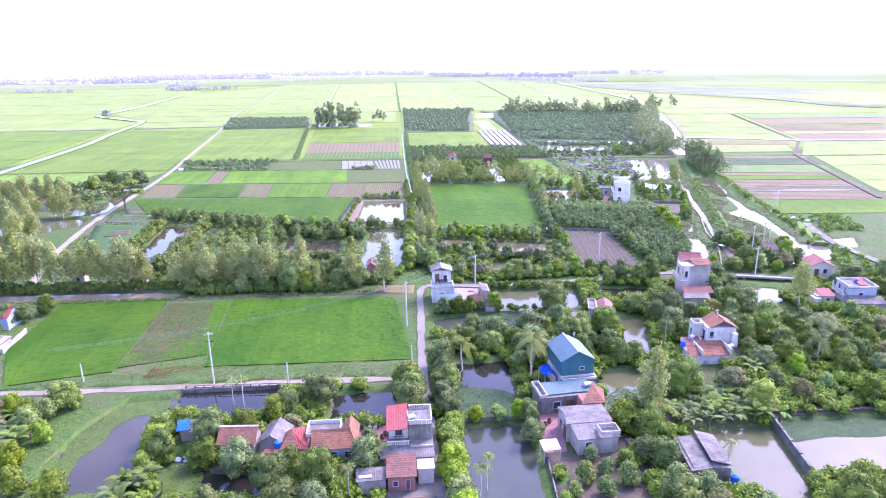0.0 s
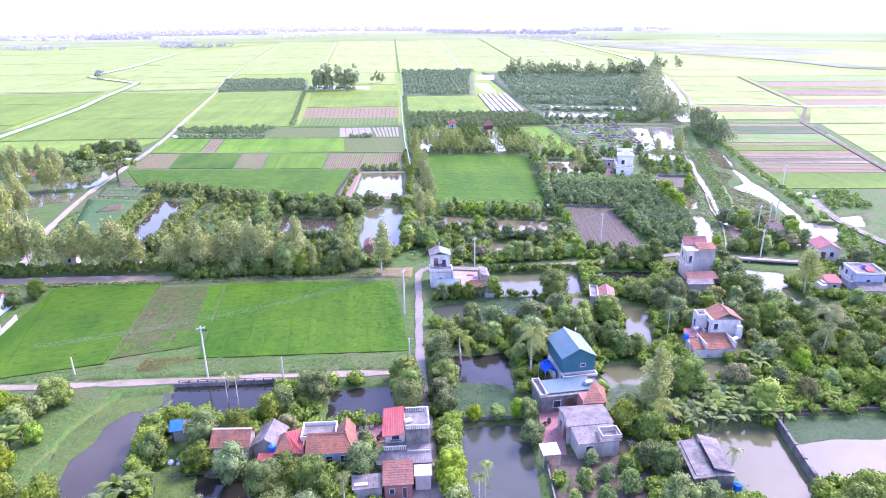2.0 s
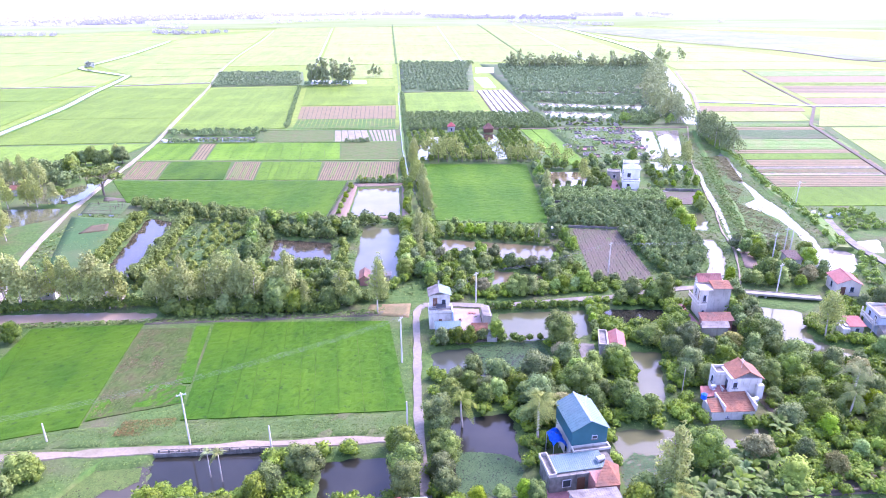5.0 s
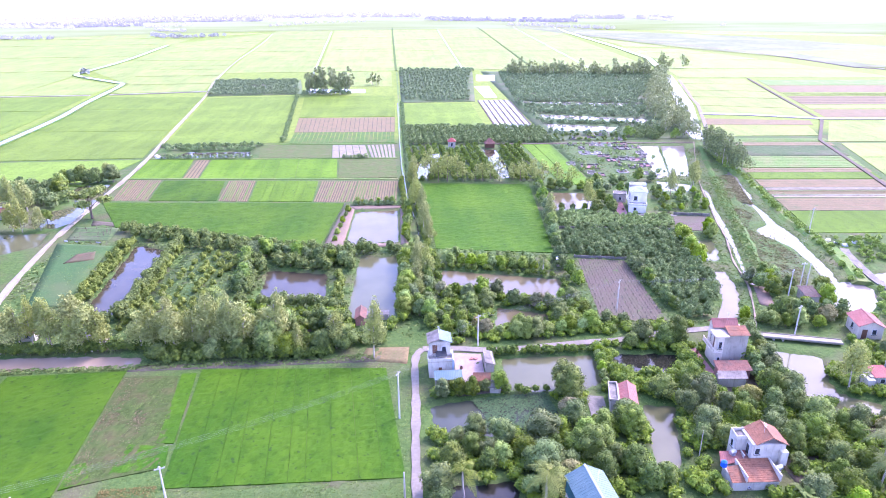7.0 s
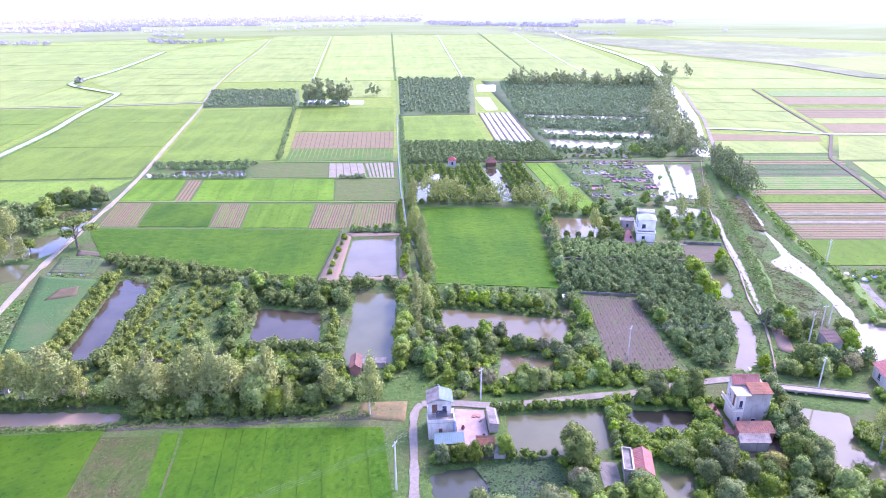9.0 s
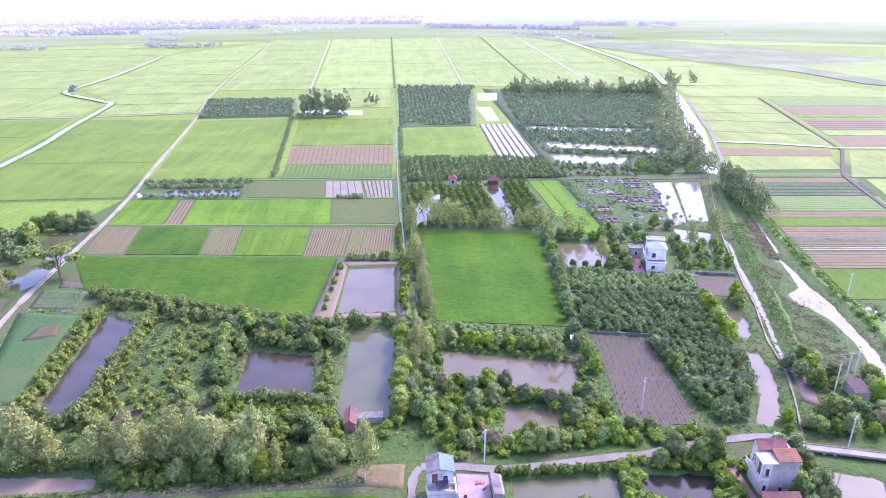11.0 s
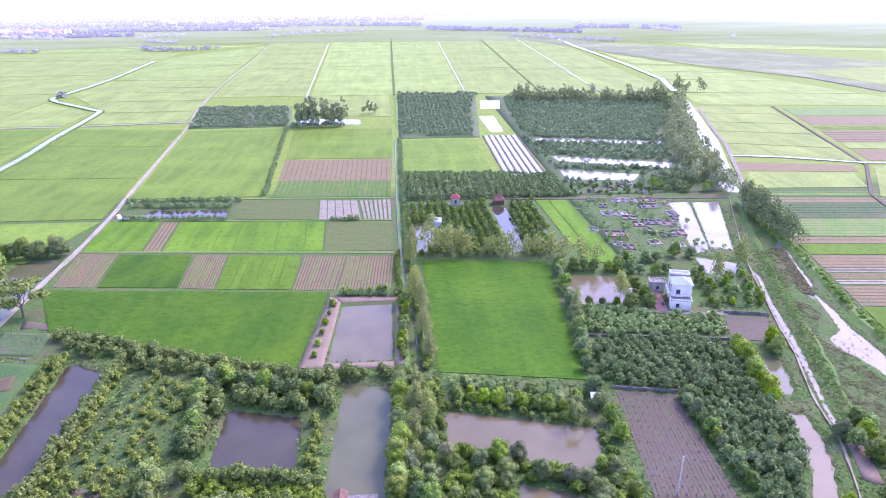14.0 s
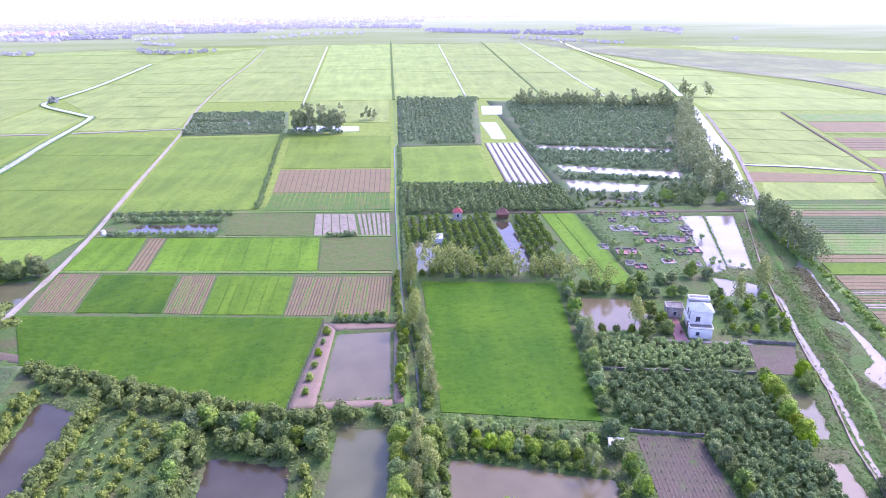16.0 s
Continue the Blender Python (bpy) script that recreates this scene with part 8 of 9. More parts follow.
# the gardens of the village
grove([(13, 96.5), (36, 96.5), (36, 121), (23, 122), (22.6, 111), (13, 110.4)], 3.5, (("round", 7), ("bright", 2)), 0.75, 1.0, 0.9)
row("round", [(0.6, 121.6), (14, 122.6)], 2.6, 0.4, 0.5, 0.7)
tree("round", 24, 122.6, 1.1)
grove([(1.2, 100), (13, 100), (13, 110.4), (1, 112)], 3.6, (("round", 5), ("bright", 2)), 0.6, 0.85, 0.8)
grove([(42, 96), (64, 96), (62, 128), (40, 121)], 3.7, (("round", 7), ("bright", 1)), 0.7, 0.95, 0.9)
grove([(50, 78.5), (112, 78.5), (112, 110), (62, 108), (50, 95)], 4.1, (("round", 8), ("bright", 2), ("banana", 1)), 0.65, 0.98, 0.9)
grove([(24, 57), (46, 57), (46, 82), (24, 82)], 3.8, (("round", 6), ("bright", 2)), 0.7, 0.95, 0.8)
grove([(46, 57), (80, 57), (80, 64), (44, 64)], 4.0, (("round", 6), ("bright", 1)), 0.8, 1.05, 0.8)
grove([(78, 110), (112, 110), (112, 136), (78, 132)], 4.4, (("round", 5), ("bright", 2)), 0.6, 0.9, 0.9)
for x, y, s in ((84.4, 162.6, 0.9), (86.6, 164.4, 1.0), (85.4, 167, 0.85), (80.6, 147, 1.0), (84, 147.6, 0.9), (91.6, 151, 1.0), (92.4, 154.6, 0.9)):
    tree("bright", x, y, s)
row("round", [(61.8, 113.5), (63.2, 122), (64.4, 133)], 2.4, 0.6, 0.65, 0.9)
row("mid", [(59.8, 116), (60.6, 124), (60.6, 134.5)], 2.6, 0.6, 0.7, 0.95)
row("mid", [(62, 137.6), (66.6, 136.2)], 2.0, 0.4, 0.6, 0.8)
row("bright", [(72.6, 142.6), (84, 140.4)], 3.2, 0.5, 0.8, 1.05)
row("mid", [(76, 146.5), (92, 144.5)], 3.0, 0.8, 0.8, 1.1)
row("mid", [(79, 164.5), (82.6, 155)], 3.0, 0.4, 0.7, 0.95)
grove([(66, 143), (84, 138), (98, 160), (84, 160)], 3.0, (("round", 3), ("bright", 3)), 0.6, 0.85, 0.8)
grove([(96, 128), (122, 128), (128, 150), (112, 150)], 6.5, (("round", 4), ("bright", 1)), 0.5, 0.8, 0.8)
for x, y in line([(32.4, 78.6), (46, 79.6)], 1.5, 0.6) + line([(32, 80.6), (47, 82)], 1.6, 0.7) + line([(34, 83), (48, 84.6)], 1.9, 0.7) + line([(49.6, 91), (54, 96.5)], 1.3, 0.8) + line([(36.6, 85.2), (46, 86.4)], 1.7, 0.6) + line([(38, 77.4), (47.6, 77.8)], 1.6, 0.5) + line([(33, 77), (37, 76.6)], 1.6, 0.5):
    tree("banana", x, y, float(tr.uniform(0.75, 1.05)))
tree("round", 36.2, 85.4, 1.0)
tree("olive", 44.5, 86.4, 0.9)
tree("bright", 46.2, 80.6, 1.15)
for x, y in ((-62, 83), (-60, 80.5), (-61, 77.5), (-58.6, 79), (-57.4, 76), (-63, 86), (-60.4, 84.6), (-38.6, 70.2), (-41, 69.6), (-63.5, 80), (-58.5, 82), (-41.5, 67.5), (-40, 66), (-39.2, 68.4), (26, 76), (27, 74.5)):
    tree("banana", x, y, float(tr.uniform(0.95, 1.25)))
for x, y, s, v in ((14.2, 92.8, 1.12, 0), (3.4, 97.2, 0.85, 1), (66, 98, 1.0, 0), (63, 94, 0.9, 1), (29, 76.4, 0.75, 1)):
    tree("palm", x, y, s, 0, v)
for x, y, s in ((-30.6, 88, 0.9), (-32.4, 89, 0.8), (3.4, 66, 0.85), (2.4, 64.4, 0.8), (-13.2, 65, 0.9), (-11.2, 78.2, 0.6), (40.5, 103, 0.8), (33.6, 66, 0.8)):
    tree("areca", x, y, s)
# left of the lane, round the old houses
grove([(-41, 56), (-5, 56), (-5, 73.5), (-41, 73.5)], 3.8, (("round", 5), ("bright", 2)), 0.7, 1.0, 0.9)
grove([(-41, 73), (-19, 73), (-19, 93), (-41, 93)], 3.7, (("round", 6), ("bright", 1)), 0.7, 0.95, 0.8)
grove([(-20, 84), (-18, 93), (-5, 93.4), (-5, 86)], 3.6, (("round", 3), ("bright", 1)), 0.6, 0.85, 0.5)
row("round", [(-5, 92.5), (-5.2, 82)], 3.0, 0.6, 0.8, 1.0)
row("round", [(-0.2, 99), (0.0, 82)], 3.0, 0.5, 0.7, 1.0)
row("bright", [(0.0, 80), (0.0, 58)], 3.3, 0.5, 0.85, 1.1)
row("bright", [(2.4, 81.4), (11.8, 81)], 3.2, 0.4, 0.6, 0.8)
for x, y, s in ((-27.6, 71.4, 0.85), (-20.9, 69.6, 0.9), (-17.0, 67.0, 0.9), (-22.9, 67.4, 0.95), (-11.4, 77.0, 0.5), (-11.8, 70.6, 0.5)):
    tree("round", x, y, s)
tree("round", 11.0, 75.6, 0.75)
tree("round", 11.4, 80.6, 0.6)
for x, y, s in ((15.6, 66, 0.5), (18.6, 67.6, 0.45), (20.8, 65.4, 0.6), (17.4, 63.4, 0.5), (13.8, 63.8, 0.4), (21.6, 69, 0.55), (17.6, 70.4, 0.5)):
    tree("mid", x, y, s)
row("mid", [(56.4, 150), (55, 178)], 2.6, 0.6, 0.5, 0.75)
row("bright", [(-62, 62), (-54, 92)], 7, 2.0, 0.6, 1.0)
row("bright", [(-60, 86), (-56, 90)], 3, 1.0, 0.9, 1.1)
row("bright", [(-66, 88), (-58, 84)], 2.8, 1.0, 0.8, 1.1)
for x, y, s in ((-40.2, 80.6, 0.9), (-39.4, 76.6, 1.0), (-38.6, 84, 0.85), (-39.6, 72.6, 0.8)):
    tree("bright", x, y, s)
row("round", [(-56, 70), (-48, 68)], 3.5, 1.0, 0.7, 0.9)
row("round", [(-86, 118), (-80, 130)], 3.6, 1.2, 0.6, 0.9)
# the left side beyond the farm road
grove([(-150, 150), (-106, 150), (-110, 193), (-150, 193)], 6.0, (("euca", 3), ("round", 2)), 0.75, 1.0)
row("euca", [(-132, 214.8), (-110, 215)], 4.5, 1.0, 0.7, 0.9)
row("euca", [(-150, 235.2), (-124, 234.8)], 4.5, 1.0, 0.8, 1.1)
tree("spread", -101.2, 225.4, 1.3)
tree("round", -114.6, 224.5, 0.95)
tree("euca", -113.2, 268.5, 0.7)
tree("round", -111, 267.2, 1.3)
row("round", [(-128, 265.6), (-115, 266.4)], 2.6, 0.5, 0.9, 1.15)
row("mid", [(-126, 259), (-121, 247.5)], 4.0, 0.5, 1.1, 1.4)

# orchards and hedges that nobody could count
thicket("orchard", "open orchard of small bright fruit trees on grass", "orchard", BRIGHT,
        [p for p in rows_in([(-65, 150), (-46, 148), (-46.4, 187), (-58, 197)], 3.3, 2.4, -10, 0.7) if tr.random() < 0.88] + line([(-80.5, 203), (-77.6, 159)], 1.5, 0.8) + line([(-65, 195), (-64.6, 156)], 1.6, 0.7)
        + line([(-82.4, 203), (-79.4, 159)], 2.0, 0.8) + line([(-20, 176), (-19.4, 155)], 1.7, 0.9), 1.15, 2.1, 140, 0.2)
thicket("orchard", "dense rows of dark green fruit trees round the ponds", "orchard", HAZED_ORCHARD,
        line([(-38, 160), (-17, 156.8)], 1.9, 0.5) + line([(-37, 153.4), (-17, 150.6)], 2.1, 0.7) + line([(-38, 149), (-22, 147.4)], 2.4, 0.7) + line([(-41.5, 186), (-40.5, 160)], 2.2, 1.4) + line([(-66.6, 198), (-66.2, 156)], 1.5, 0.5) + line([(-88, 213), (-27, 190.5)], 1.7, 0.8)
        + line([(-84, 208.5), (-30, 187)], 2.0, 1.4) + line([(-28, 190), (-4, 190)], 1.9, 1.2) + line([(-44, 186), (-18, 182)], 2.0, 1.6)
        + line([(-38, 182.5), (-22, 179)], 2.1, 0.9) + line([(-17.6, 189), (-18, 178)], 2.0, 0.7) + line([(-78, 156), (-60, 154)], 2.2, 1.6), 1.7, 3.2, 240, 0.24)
thicket("hedge", "hedge of shrubs between ponds and garden beds", "hedge", HAZED_ORCHARD,
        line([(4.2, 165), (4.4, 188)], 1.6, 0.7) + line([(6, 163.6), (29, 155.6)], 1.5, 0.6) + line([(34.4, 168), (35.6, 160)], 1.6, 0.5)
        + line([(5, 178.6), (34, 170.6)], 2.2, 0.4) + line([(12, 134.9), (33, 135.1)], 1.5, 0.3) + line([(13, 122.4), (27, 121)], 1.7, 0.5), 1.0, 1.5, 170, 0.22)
thicket("hedge", "leafy shrubs along both sides of the ditch", "hedge", HAZED_ORCHARD,
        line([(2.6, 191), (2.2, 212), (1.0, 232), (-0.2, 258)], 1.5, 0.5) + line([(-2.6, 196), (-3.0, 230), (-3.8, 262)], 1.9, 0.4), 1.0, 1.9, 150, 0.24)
thicket("orchard", "dense dark green orchard in close rows", "orchard", DARKLEAF,
        rows_in([(42.9, 203), (75.6, 198), (72, 172), (72, 164), (67.6, 153), (62, 145.5), (56, 146.5), (56.4, 178.6), (40.6, 183.6)], 2.1, 2.4, 8), 1.3, 2.9, 170, 0.24)
thicket("orchard", "young green orchard before the white house", "orchard", BRIGHT,
        spots([(45.6, 218.4), (80.4, 211), (76.4, 201.5), (43.4, 205.5)], 1.9, 0.25, 0.3), 0.95, 1.6, 150, 0.22)
thicket("orchard", "green fruit rows beyond the rice field", "orchard", HAZED_ORCHARD,
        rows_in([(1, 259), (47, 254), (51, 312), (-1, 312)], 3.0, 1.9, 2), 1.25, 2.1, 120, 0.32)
thicket("orchard", "dense dark fruit trees behind the huts", "orchard", DARKLEAF, rows_in([(-1, 316), (66, 316), (66, 346), (-1, 352)], 3.0, 3.0, 0), 1.7, 3.0, 140, 0.36)
thicket("scrub", "low bushes behind the graveyard track", "bushes", HAZED_ORCHARD,
        spots([(68, 318), (104, 316), (102, 334), (72, 337)], 3.8, 0.45, 0.4) + line([(80, 364.6), (122, 353.2)], 1.6, 0.6), 0.85, 1.3, 130, 0.26)
thicket("scrub", "grey-green bushes between the flooded ditches", "bushes", FARLEAF,
        spots([(70, 330), (118, 322), (142, 400), (150, 430), (68, 442)], 4.6, 0.45, 0.8), 1.3, 1.9, 70, 0.42)
thicket("grove", "dark fruit trees beside the wide canal", "trees", DARKLEAF,
        spots([(107, 320), (117, 316), (130, 342), (113, 341)], 2.9, 0.35, 0.4), 1.5, 2.8, 140, 0.36)
thicket("bamboo", "bright feathery bamboo clump by the track", "bamboo", BRIGHT, [(104.6, 323.4), (106.4, 325), (105.4, 327.4), (124, 318), (126.4, 320.6)], 2.0, 4.6, 320, 0.3)
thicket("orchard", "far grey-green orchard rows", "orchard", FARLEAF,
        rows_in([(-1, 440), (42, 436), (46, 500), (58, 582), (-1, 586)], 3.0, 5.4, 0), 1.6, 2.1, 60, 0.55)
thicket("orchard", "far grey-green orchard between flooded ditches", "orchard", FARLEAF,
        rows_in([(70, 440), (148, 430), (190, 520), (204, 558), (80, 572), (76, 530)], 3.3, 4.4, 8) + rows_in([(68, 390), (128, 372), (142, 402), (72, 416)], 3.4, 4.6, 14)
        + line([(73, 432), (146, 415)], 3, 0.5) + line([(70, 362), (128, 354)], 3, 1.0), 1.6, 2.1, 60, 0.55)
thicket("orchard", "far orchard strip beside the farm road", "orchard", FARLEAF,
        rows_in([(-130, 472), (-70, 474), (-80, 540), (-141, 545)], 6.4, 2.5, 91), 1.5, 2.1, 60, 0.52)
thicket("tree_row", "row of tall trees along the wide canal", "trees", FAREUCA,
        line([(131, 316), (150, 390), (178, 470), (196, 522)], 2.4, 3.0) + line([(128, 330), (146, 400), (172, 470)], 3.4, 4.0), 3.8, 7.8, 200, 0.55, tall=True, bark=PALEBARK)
thicket("tree_row", "clump of tall dark olive trees by the stream", "trees", HAZED_ORCHARD, line([(125.5, 260), (129, 282), (132, 302)], 1.7, 1.6), 3.4, 8.6, 480, 0.36, tall=True, bark=PALEBARK)
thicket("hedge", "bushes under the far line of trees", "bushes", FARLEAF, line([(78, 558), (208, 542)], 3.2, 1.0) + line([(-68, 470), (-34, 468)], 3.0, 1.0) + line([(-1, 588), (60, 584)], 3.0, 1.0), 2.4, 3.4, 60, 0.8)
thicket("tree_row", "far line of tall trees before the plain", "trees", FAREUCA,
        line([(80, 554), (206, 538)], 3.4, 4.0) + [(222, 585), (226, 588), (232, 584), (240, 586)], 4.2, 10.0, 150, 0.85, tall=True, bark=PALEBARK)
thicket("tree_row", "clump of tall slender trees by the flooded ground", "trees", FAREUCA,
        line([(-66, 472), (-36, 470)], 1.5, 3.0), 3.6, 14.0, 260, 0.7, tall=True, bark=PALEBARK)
thicket("tree_row", "three slim trees alone on the paddies", "trees", FAREUCA, [(-22, 511), (-19, 510), (-17, 512)], 2.4, 8.5, 200, 0.6, tall=True, bark=PALEBARK)
thicket("tree_row", "tall trees at the orchard's edge", "trees", EUCALEAF,
        line([(4, 258.5), (46, 253.5)], 3.6, 1.2) + [(9, 264), (14, 270), (8, 276), (47, 249), (52, 247), (57, 246)], 3.4, 8.5, 300, 0.38, tall=True, bark=BARK)
thicket("hedge", "bushy hedges between the fields", "hedge", HAZED_ORCHARD,
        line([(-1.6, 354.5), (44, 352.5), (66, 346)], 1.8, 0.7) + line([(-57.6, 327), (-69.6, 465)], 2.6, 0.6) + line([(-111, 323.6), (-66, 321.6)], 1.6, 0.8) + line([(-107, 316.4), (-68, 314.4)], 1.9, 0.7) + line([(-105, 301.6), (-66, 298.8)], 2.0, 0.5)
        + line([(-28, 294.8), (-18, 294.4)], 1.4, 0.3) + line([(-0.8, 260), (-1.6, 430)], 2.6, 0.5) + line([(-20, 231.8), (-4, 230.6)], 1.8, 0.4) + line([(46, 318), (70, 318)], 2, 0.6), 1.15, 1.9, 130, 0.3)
thicket("hedge", "scrub along the bank of the marsh", "bushes", BRIGHT,
        line([(132, 292), (127.6, 272.8), (122.8, 243), (115.6, 210), (113.4, 193), (112, 180)], 1.3, 0.9) + line([(112, 180), (106, 160)], 2.0, 1.5) + line([(128, 284), (124, 264)], 2.5, 1.5)
        + spots([(114, 172), (128, 170), (132, 190), (117, 190)], 3.0, 0.4, 0.4) + spots([(94, 140), (112, 138), (112, 156), (104, 158)], 3.4, 0.4, 0.6), 1.0, 1.5, 120, 0.27)
thicket("trees", "fruit trees and scrub beyond the farm road", "trees", DARKLEAF,
        spots([(-165, 238), (-109, 237), (-112, 262), (-165, 262)], 3.4, 0.35, 0.5) + spots([(-200, 160), (-152, 160), (-168, 240), (-220, 240)], 4.5, 0.4, 0.5), 1.9, 3.6, 110, 0.5)
thicket("undergrowth", "low shrubs and weeds between the village trees", "bushes", ROUND,
        spots([(12, 58), (112, 58), (112, 134), (60, 137), (12, 122)], 2.4, 0.45, 0.3) + spots([(-42, 57), (-1, 57), (-1, 93), (-42, 93)], 2.4, 0.45, 0.3)
        + spots([(-1, 98), (13, 98), (13, 124), (-1, 124)], 2.3, 0.45, 0.3) + spots([(-1, 57), (2, 57), (2, 98), (-1, 98)], 1.7, 0.45, 0.2)
        + spots([(3, 139.6), (60, 141), (52, 146), (36, 146), (36, 160), (30, 158), (5, 165)], 2.4, 0.45, 0.3) + spots([(-40, 147), (-3, 147), (-3, 153), (-40, 160)], 2.2, 0.45, 0.3)
        + spots([(33, 122), (52, 122), (52, 138), (33, 138)], 2.3, 0.45, 0.2), 1.5, 1.7, 120, 0.22)
thicket("undergrowth", "young leafy shrubs scattered between the village trees", "bushes", BRIGHT,
        spots([(12, 58), (112, 58), (112, 134), (60, 137), (12, 122)], 4.6, 0.48, 0.3) + spots([(-42, 57), (-1, 57), (-1, 93), (-42, 93)], 4.4, 0.48, 0.3)
        + spots([(3, 139.6), (52, 141), (36, 160), (5, 165)], 4.2, 0.48, 0.3), 1.15, 1.7, 200, 0.15)



def cover(name, label, category, mat, poly, n, size, z=0.0, flat=0.0, dense=0.0, over=False):
    """Loose tufts or floating leaves strewn over an area, as one object."""
    xs, ys = [p[0] for p in poly], [p[1] for p in poly]
    x, y = tr.uniform(min(xs), max(xs), n), tr.uniform(min(ys), max(ys), n)
    patch = np.sin(x * 0.37 + 1.3 * np.sin(y * 0.21)) + np.sin(y * 0.43 + 1.1 * np.sin(x * 0.29)) + tr.normal(0, 0.7, n)
    ok = inside(poly, x, y) & (patch + dense > -0.9)
    if not flat and not over:
        for other, extra in NOTREE:
            ok &= ~inside(other, x, y)
    x, y = x[ok], y[ok]
    n = len(x)
    s = size * tr.uniform(0.5, 1.3, n)
    a = tr.uniform(0, 6.28, n)
    u = np.stack([np.cos(a), np.sin(a), 0 * a], 1) * s[:, None]
    tilt = tr.uniform(0.25, 1.1, n) if not flat else tr.uniform(-0.06, 0.06, n)
    w = np.stack([-np.sin(a) * np.cos(tilt), np.cos(a) * np.cos(tilt), np.sin(tilt)], 1) * (s * 0.8)[:, None]
    c = np.stack([x, y, np.full(n, z)], 1)
    if flat:
        c[:, 2] += tr.uniform(0, flat, n)
        v = np.stack([c - u, c - w, c + u, c + w], 1).reshape(-1, 3)
    else:
        v = np.stack([c - u * 0.6, c + u * 0.6, c + u + w, c - u + w], 1).reshape(-1, 3)
    ob = new(name, quick_mesh(name, v, np.arange(4 * n).reshape(n, 4), [mat]))
    return tagged(ob, label, category, kind="stuff")


TUFT = leaf("leaves_grass", (0.075, 0.130, 0.026), (0.120, 0.188, 0.038), (0.185, 0.240, 0.064), 0.4, 0.1)
cover("grass", "rough grass and weeds between gardens", "grass", TUFT, [(-95, 56), (115, 56), (115, 145), (-95, 145)], 130000, 0.13, 0, 0, 1)
cover("grass", "rough grass and weeds among the ponds", "grass", TUFT, [(-100, 143), (62, 143), (62, 200), (-100, 205)], 24000, 0.36, 0, 0, 1)
cover("grass", "short grass on the plot beside the pond", "grass", TUFT, [(-90, 163), (-82, 163), (-85.5, 200.5), (-102, 204)], 2500, 0.14, 0.1, 0, -0.4, True)
cover("grass", "rough grass on the far bank of the marsh", "grass", TUFT, [(82, 140), (112, 140), (117, 180), (129, 240), (134, 300), (116, 252), (106, 226), (86, 168)], 15000, 0.24, 0, 0, 0.6)
cover("grass", "rough grass along the stream", "grass", TUFT, [(62, 140), (82, 140), (86, 168), (106, 226), (116, 252), (134, 300), (100, 300)], 42000, 0.26, 0, 0, 1)
cover("floating_plants", "green floating plants covering the pond", "water plants", PADLEAF, [(1.6, 82.6), (10.8, 82.3), (11, 88.6), (9, 90.4), (6, 91.2), (1.6, 91.6)], 9000, 0.15, -0.37, 0.06, 4)
cover("floating_plants", "green water plants along the pond's bank", "water plants", PADLEAF, [(46, 72.8), (52, 73.6), (58, 73.0), (65, 74), (65, 78.6), (46.5, 78.6)], 6500, 0.2, -0.37, 0.06, 4)
cover("floating_plants", "bright green weed drifting on the dark pond", "water plants", WEEDLEAF, [(-54, 82), (-52.4, 88.6), (-49.4, 91.4), (-42.7, 91.8), (-42.2, 89), (-44.2, 87.4), (-46, 87.8), (-48.4, 84.4), (-48.4, 80.6), (-50, 77), (-49.4, 72), (-52, 72), (-52.4, 78)], 34000, 0.13, -0.37, 0.06, 0.9)
cover("floating_plants", "bright green weed on the small dark pond", "water plants", WEEDLEAF, [(-37.4, 72.6), (-32.4, 72.6), (-31.6, 68.4), (-36, 67.6)], 1900, 0.2, -0.37, 0.06, 3)
cover("floating_plants", "pale weed drifting on the garden pond", "water plants", PADLEAF, [(23.6, 80.6), (28.4, 82), (30.6, 85), (30.8, 88.5), (27.6, 89.4), (25, 87)], 2000, 0.2, -0.37, 0.06, 1.2)
cover("floating_plants", "lotus leaves on the shallow garden pond", "water plants", PADLEAF, [(3.2, 112.6), (9, 114.6), (8.6, 117), (7, 120.8), (20.4, 122), (21.4, 116.5), (19.6, 112.2), (10, 111.4)], 4600, 0.24, -0.25, 0.2, 1.2)
SCRUBS = [(186, 1205), (237, 1024), (277, 897), (321, 760), (365, 678), (386, 627), (390, 575), (640, 470), (900, 520), (560, 745), (505, 830), (480, 905), (418, 960), (328, 1050), (270, 1155), (200, 1240)]
bm = bmesh.new()
bm.faces.new([bm.verts.new((x, y, 0.46)) for x, y in SCRUBS])
me = bpy.data.meshes.new("scrubland")
bm.to_mesh(me)
bm.free()
me.materials.append(SCRUBLAND)
crop("rice_field", "pale yellow-green field amid the scrub", RICE_FAR, (412, 588), (640, 480), (556, 742), (402, 706), 0.55, 20, 0.05)
tagged(new("scrubland", me), "grey dry scrubland on the plain beyond the canal", "scrub", kind="structure")
# the far woods and houses carry the haze as emission of their own
HAZYLEAF = haze_glow_material("hazy_woods", (0.20, 0.215, 0.23), (0.26, 0.275, 0.285), 0.02, 0.34, 0.9)
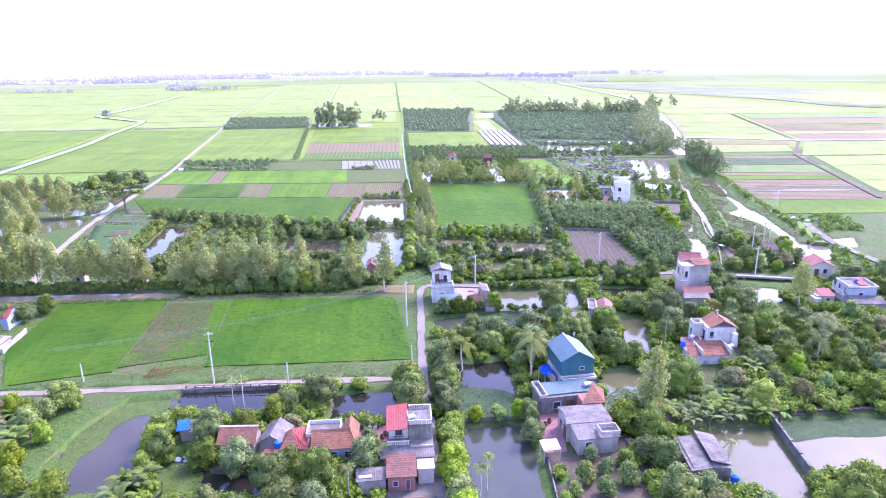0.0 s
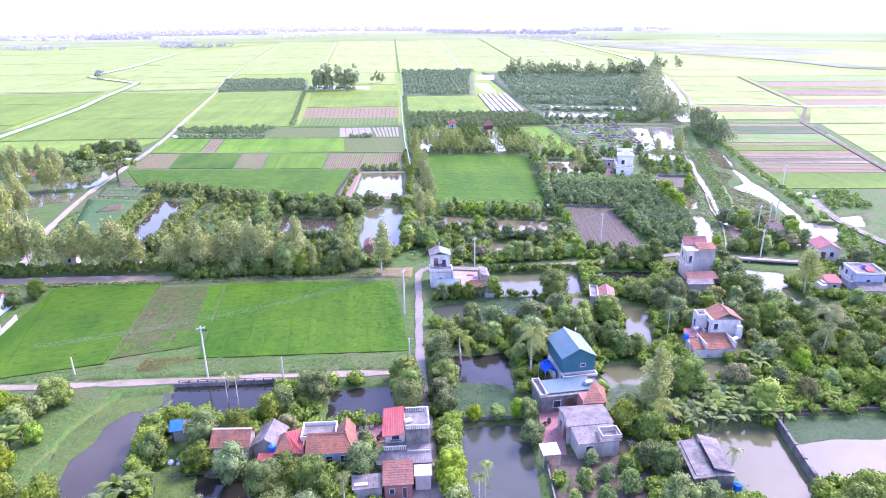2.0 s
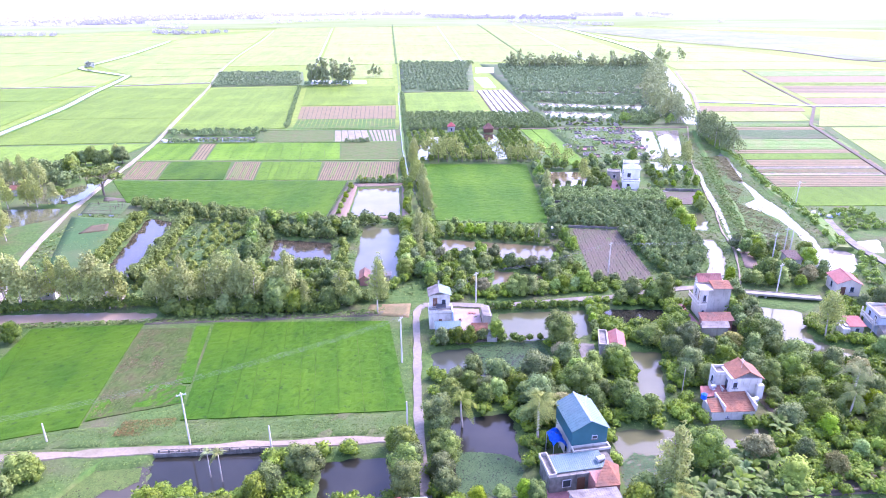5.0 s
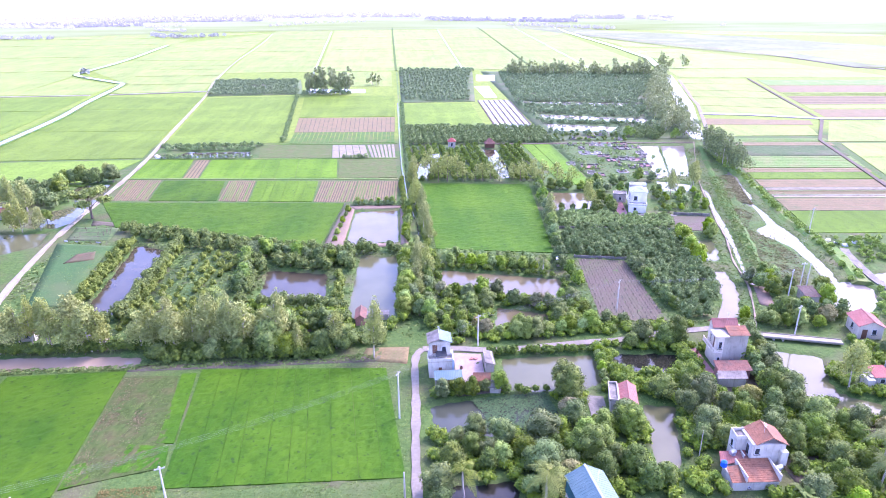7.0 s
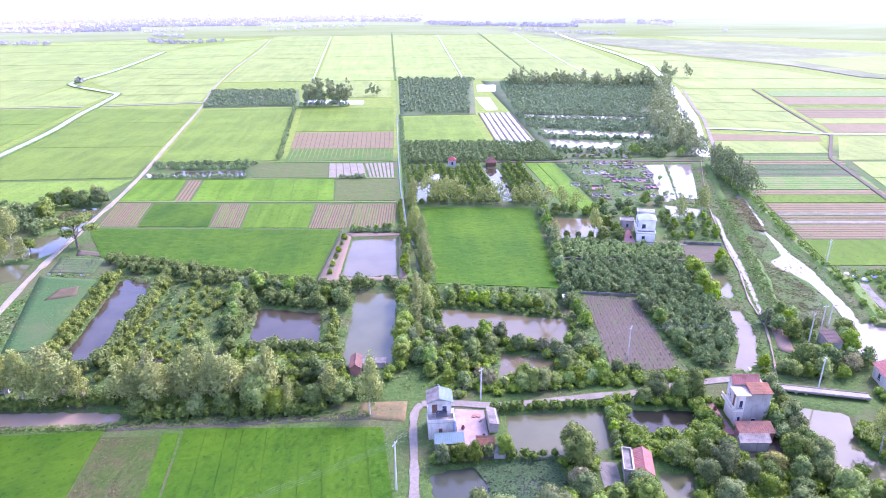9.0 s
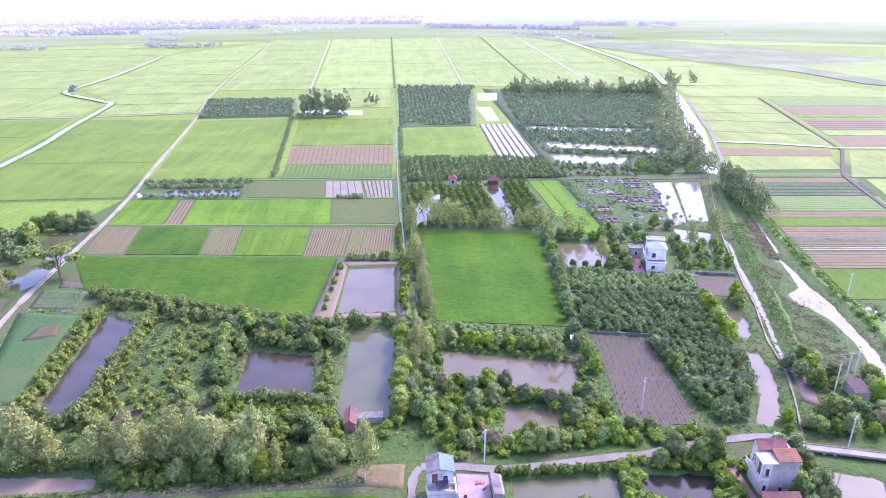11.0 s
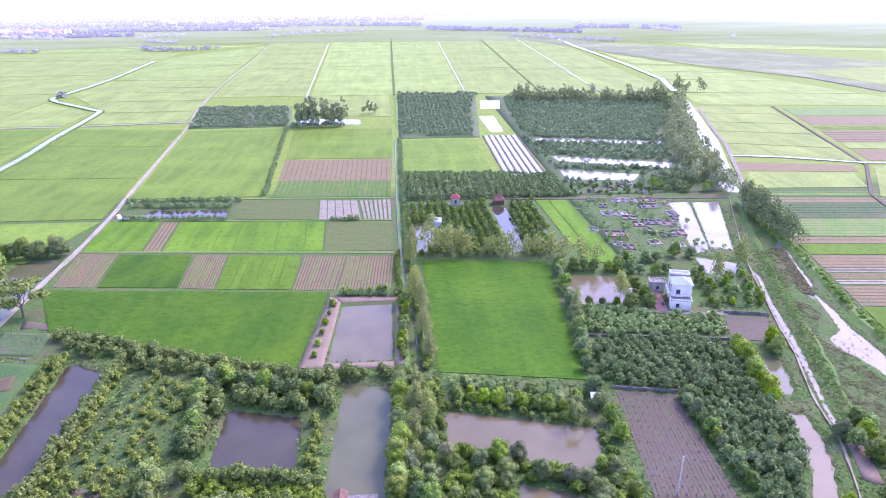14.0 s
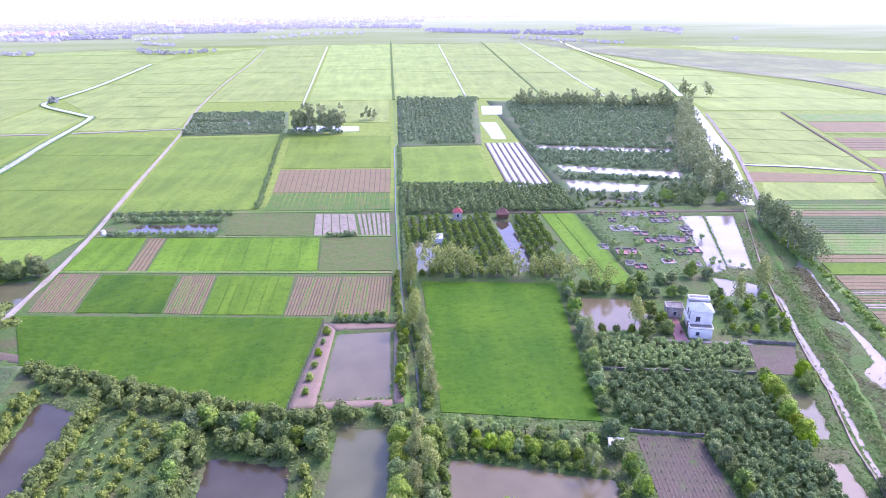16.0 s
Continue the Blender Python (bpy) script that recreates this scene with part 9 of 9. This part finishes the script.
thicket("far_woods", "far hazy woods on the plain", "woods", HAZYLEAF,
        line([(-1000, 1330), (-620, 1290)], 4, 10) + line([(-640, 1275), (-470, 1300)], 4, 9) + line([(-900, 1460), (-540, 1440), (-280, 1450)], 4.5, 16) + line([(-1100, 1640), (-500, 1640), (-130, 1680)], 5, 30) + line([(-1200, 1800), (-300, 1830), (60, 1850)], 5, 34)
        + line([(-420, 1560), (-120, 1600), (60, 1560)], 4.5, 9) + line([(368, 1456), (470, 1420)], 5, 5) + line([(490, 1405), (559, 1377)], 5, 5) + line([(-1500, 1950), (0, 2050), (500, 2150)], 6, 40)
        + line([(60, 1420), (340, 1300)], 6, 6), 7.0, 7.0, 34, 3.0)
thicket("far_woods", "scattered tree clumps on the plain", "woods", haze_glow_material("hazy_clumps", (0.17, 0.20, 0.15), (0.24, 0.27, 0.20), 0.02, 0.34, 0.45),
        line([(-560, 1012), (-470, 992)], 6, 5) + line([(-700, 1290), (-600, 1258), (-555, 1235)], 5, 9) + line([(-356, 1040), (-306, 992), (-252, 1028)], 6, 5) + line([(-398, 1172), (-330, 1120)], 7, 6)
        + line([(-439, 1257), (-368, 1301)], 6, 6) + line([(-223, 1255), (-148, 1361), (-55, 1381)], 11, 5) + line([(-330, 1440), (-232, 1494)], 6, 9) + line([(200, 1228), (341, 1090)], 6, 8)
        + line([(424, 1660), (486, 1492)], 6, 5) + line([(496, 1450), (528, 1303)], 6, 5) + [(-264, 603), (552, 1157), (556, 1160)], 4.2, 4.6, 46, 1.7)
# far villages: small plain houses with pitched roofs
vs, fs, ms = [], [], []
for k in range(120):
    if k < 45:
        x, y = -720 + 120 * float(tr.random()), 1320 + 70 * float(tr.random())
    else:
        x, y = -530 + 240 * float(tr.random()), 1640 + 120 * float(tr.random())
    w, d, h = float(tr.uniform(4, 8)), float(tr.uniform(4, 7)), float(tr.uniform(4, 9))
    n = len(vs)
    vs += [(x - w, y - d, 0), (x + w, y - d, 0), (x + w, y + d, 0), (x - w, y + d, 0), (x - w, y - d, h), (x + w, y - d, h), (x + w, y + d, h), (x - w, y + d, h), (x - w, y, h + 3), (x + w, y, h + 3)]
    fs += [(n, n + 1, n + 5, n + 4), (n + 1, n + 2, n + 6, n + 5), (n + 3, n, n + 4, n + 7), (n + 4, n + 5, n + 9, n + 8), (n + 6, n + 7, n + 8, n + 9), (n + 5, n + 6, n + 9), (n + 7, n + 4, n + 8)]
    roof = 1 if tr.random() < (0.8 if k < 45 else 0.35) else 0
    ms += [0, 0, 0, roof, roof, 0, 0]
me = mesh_from("far_village", vs, fs, haze_glow_material("hazy_walls", (0.34, 0.33, 0.34), (0.42, 0.41, 0.42), 0.05, 0.25))
me.materials.append(haze_glow_material("hazy_roofs", (0.34, 0.24, 0.22), (0.42, 0.30, 0.28), 0.05, 0.25))
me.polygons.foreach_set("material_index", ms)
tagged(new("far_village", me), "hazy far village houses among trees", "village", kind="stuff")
MARSHLEAF = leaf("leaves_marsh", (0.150, 0.138, 0.060), (0.225, 0.202, 0.090), (0.29, 0.27, 0.115), 0.35, 0.1)
cover("grass", "weeds on the creek banks", "grass", TUFT, [(-100, 134.8), (-10, 134.6), (-10, 137), (-58, 137), (-100, 137.8)], 5000, 0.3)
cover("grass", "tall yellow-green grass on the dike", "grass", TUFT, [(86, 167), (84.2, 154), (81.8, 154), (84, 168), (103, 229), (112, 254), (115, 252), (106, 226)], 20000, 0.3, 0.55, 0, 3, True)
cover("marsh_plants", "brown-green marsh weeds between puddles", "weeds", MARSHLEAF, [(106, 226), (112, 222), (122, 256), (112, 256)], 18000, 0.36, -0.2, 0, 1, True)
cover("marsh_plants", "brown-green marsh weeds beside the dike", "weeds", MARSHLEAF, [(87, 167), (93, 160), (101, 176), (101, 190), (98, 199), (107, 212), (104, 224)], 52000, 0.36, -0.2, 0, 1, True)
cover("marsh_plants", "green and brown weeds growing in the shallow marsh water", "weeds", MARSHLEAF, [(93, 149), (96, 149), (101, 160), (105.4, 175), (110.4, 196), (111.6, 206), (109.4, 214), (112, 226), (107, 213), (102, 203), (99, 197), (101.6, 190), (103, 184), (100.4, 174)], 450, 0.3, -0.3, 0, -0.4, True)
cover("marsh_plants", "green weeds hanging over the narrow canal", "weeds", TUFT, [(79.6, 160), (81.4, 160), (84, 171), (88.4, 182.4), (93.4, 198.8), (98, 217), (104, 233.6), (104.6, 241), (101.6, 241), (100.4, 233), (95, 218.5), (91.6, 204.5), (87, 190), (86.6, 185), (81.6, 170)], 600, 0.26, -0.25, 0, -0.4, True)
cover("dry_weeds", "brownish dead weeds along the fallow strip", "weeds", leaf("leaves_dead", (0.13, 0.085, 0.03), (0.18, 0.13, 0.05), (0.17, 0.17, 0.06), 0.3), [(-55, 103.4), (-52.4, 104.2), (-53.4, 116), (-52.6, 131.6), (-56.6, 132)], 4000, 0.11, 0.14, 0, 0.0, True)
cover("dry_weeds", "brown patch of dead weeds in the fallow strip", "weeds", leaf("leaves_withered", (0.12, 0.085, 0.035), (0.17, 0.12, 0.05), (0.15, 0.15, 0.06), 0.3), [(-51.6, 112), (-48, 113), (-48.4, 121), (-50.6, 122)], 1500, 0.11, 0.14, 0, -0.3, True)
cover("grass", "green weeds over the fallow strip", "grass", WEEDLEAF, [(-54.6, 103.6), (-42.4, 106.6), (-47, 131.6), (-56, 131.8)], 9000, 0.1, 0.12, 0, -0.2, True)
cover("grass", "lush weeds between the road and the rice", "grass", TUFT, [(-72, 97.6), (-48, 96.2), (-26, 96.2), (-5, 96), (-5, 101.2), (-41, 101.6), (-56, 101)], 11000, 0.11, 0.02, 0, 1.5, False)
cover("dry_weeds", "reddish dead weeds on the field margin", "weeds", leaf("leaves_rust", (0.15, 0.09, 0.03), (0.20, 0.14, 0.05), (0.18, 0.17, 0.05), 0.3), [(-49.5, 98.6), (-41, 98.6), (-41, 102.6), (-49, 102.4)], 3200, 0.11, 0.12, 0, -0.5, True)

thicket("bushes", "small shrubs among the graves", "bushes", BRIGHT, [(float(tr.uniform(66, 104)), float(tr.uniform(256, 311))) for k in range(48)], 1.0, 1.5, 90, 0.28)
cover("grass", "long grass between the graves", "grass", TUFT, [(62, 254), (92, 257), (107, 312), (70, 314)], 3500, 0.3, 0.02, 0, 1, True)
for ks in KINDS.values():
    for e, used in ks:
        if not used:
            for o in (*e.children_recursive, e):
                bpy.data.objects.remove(o)
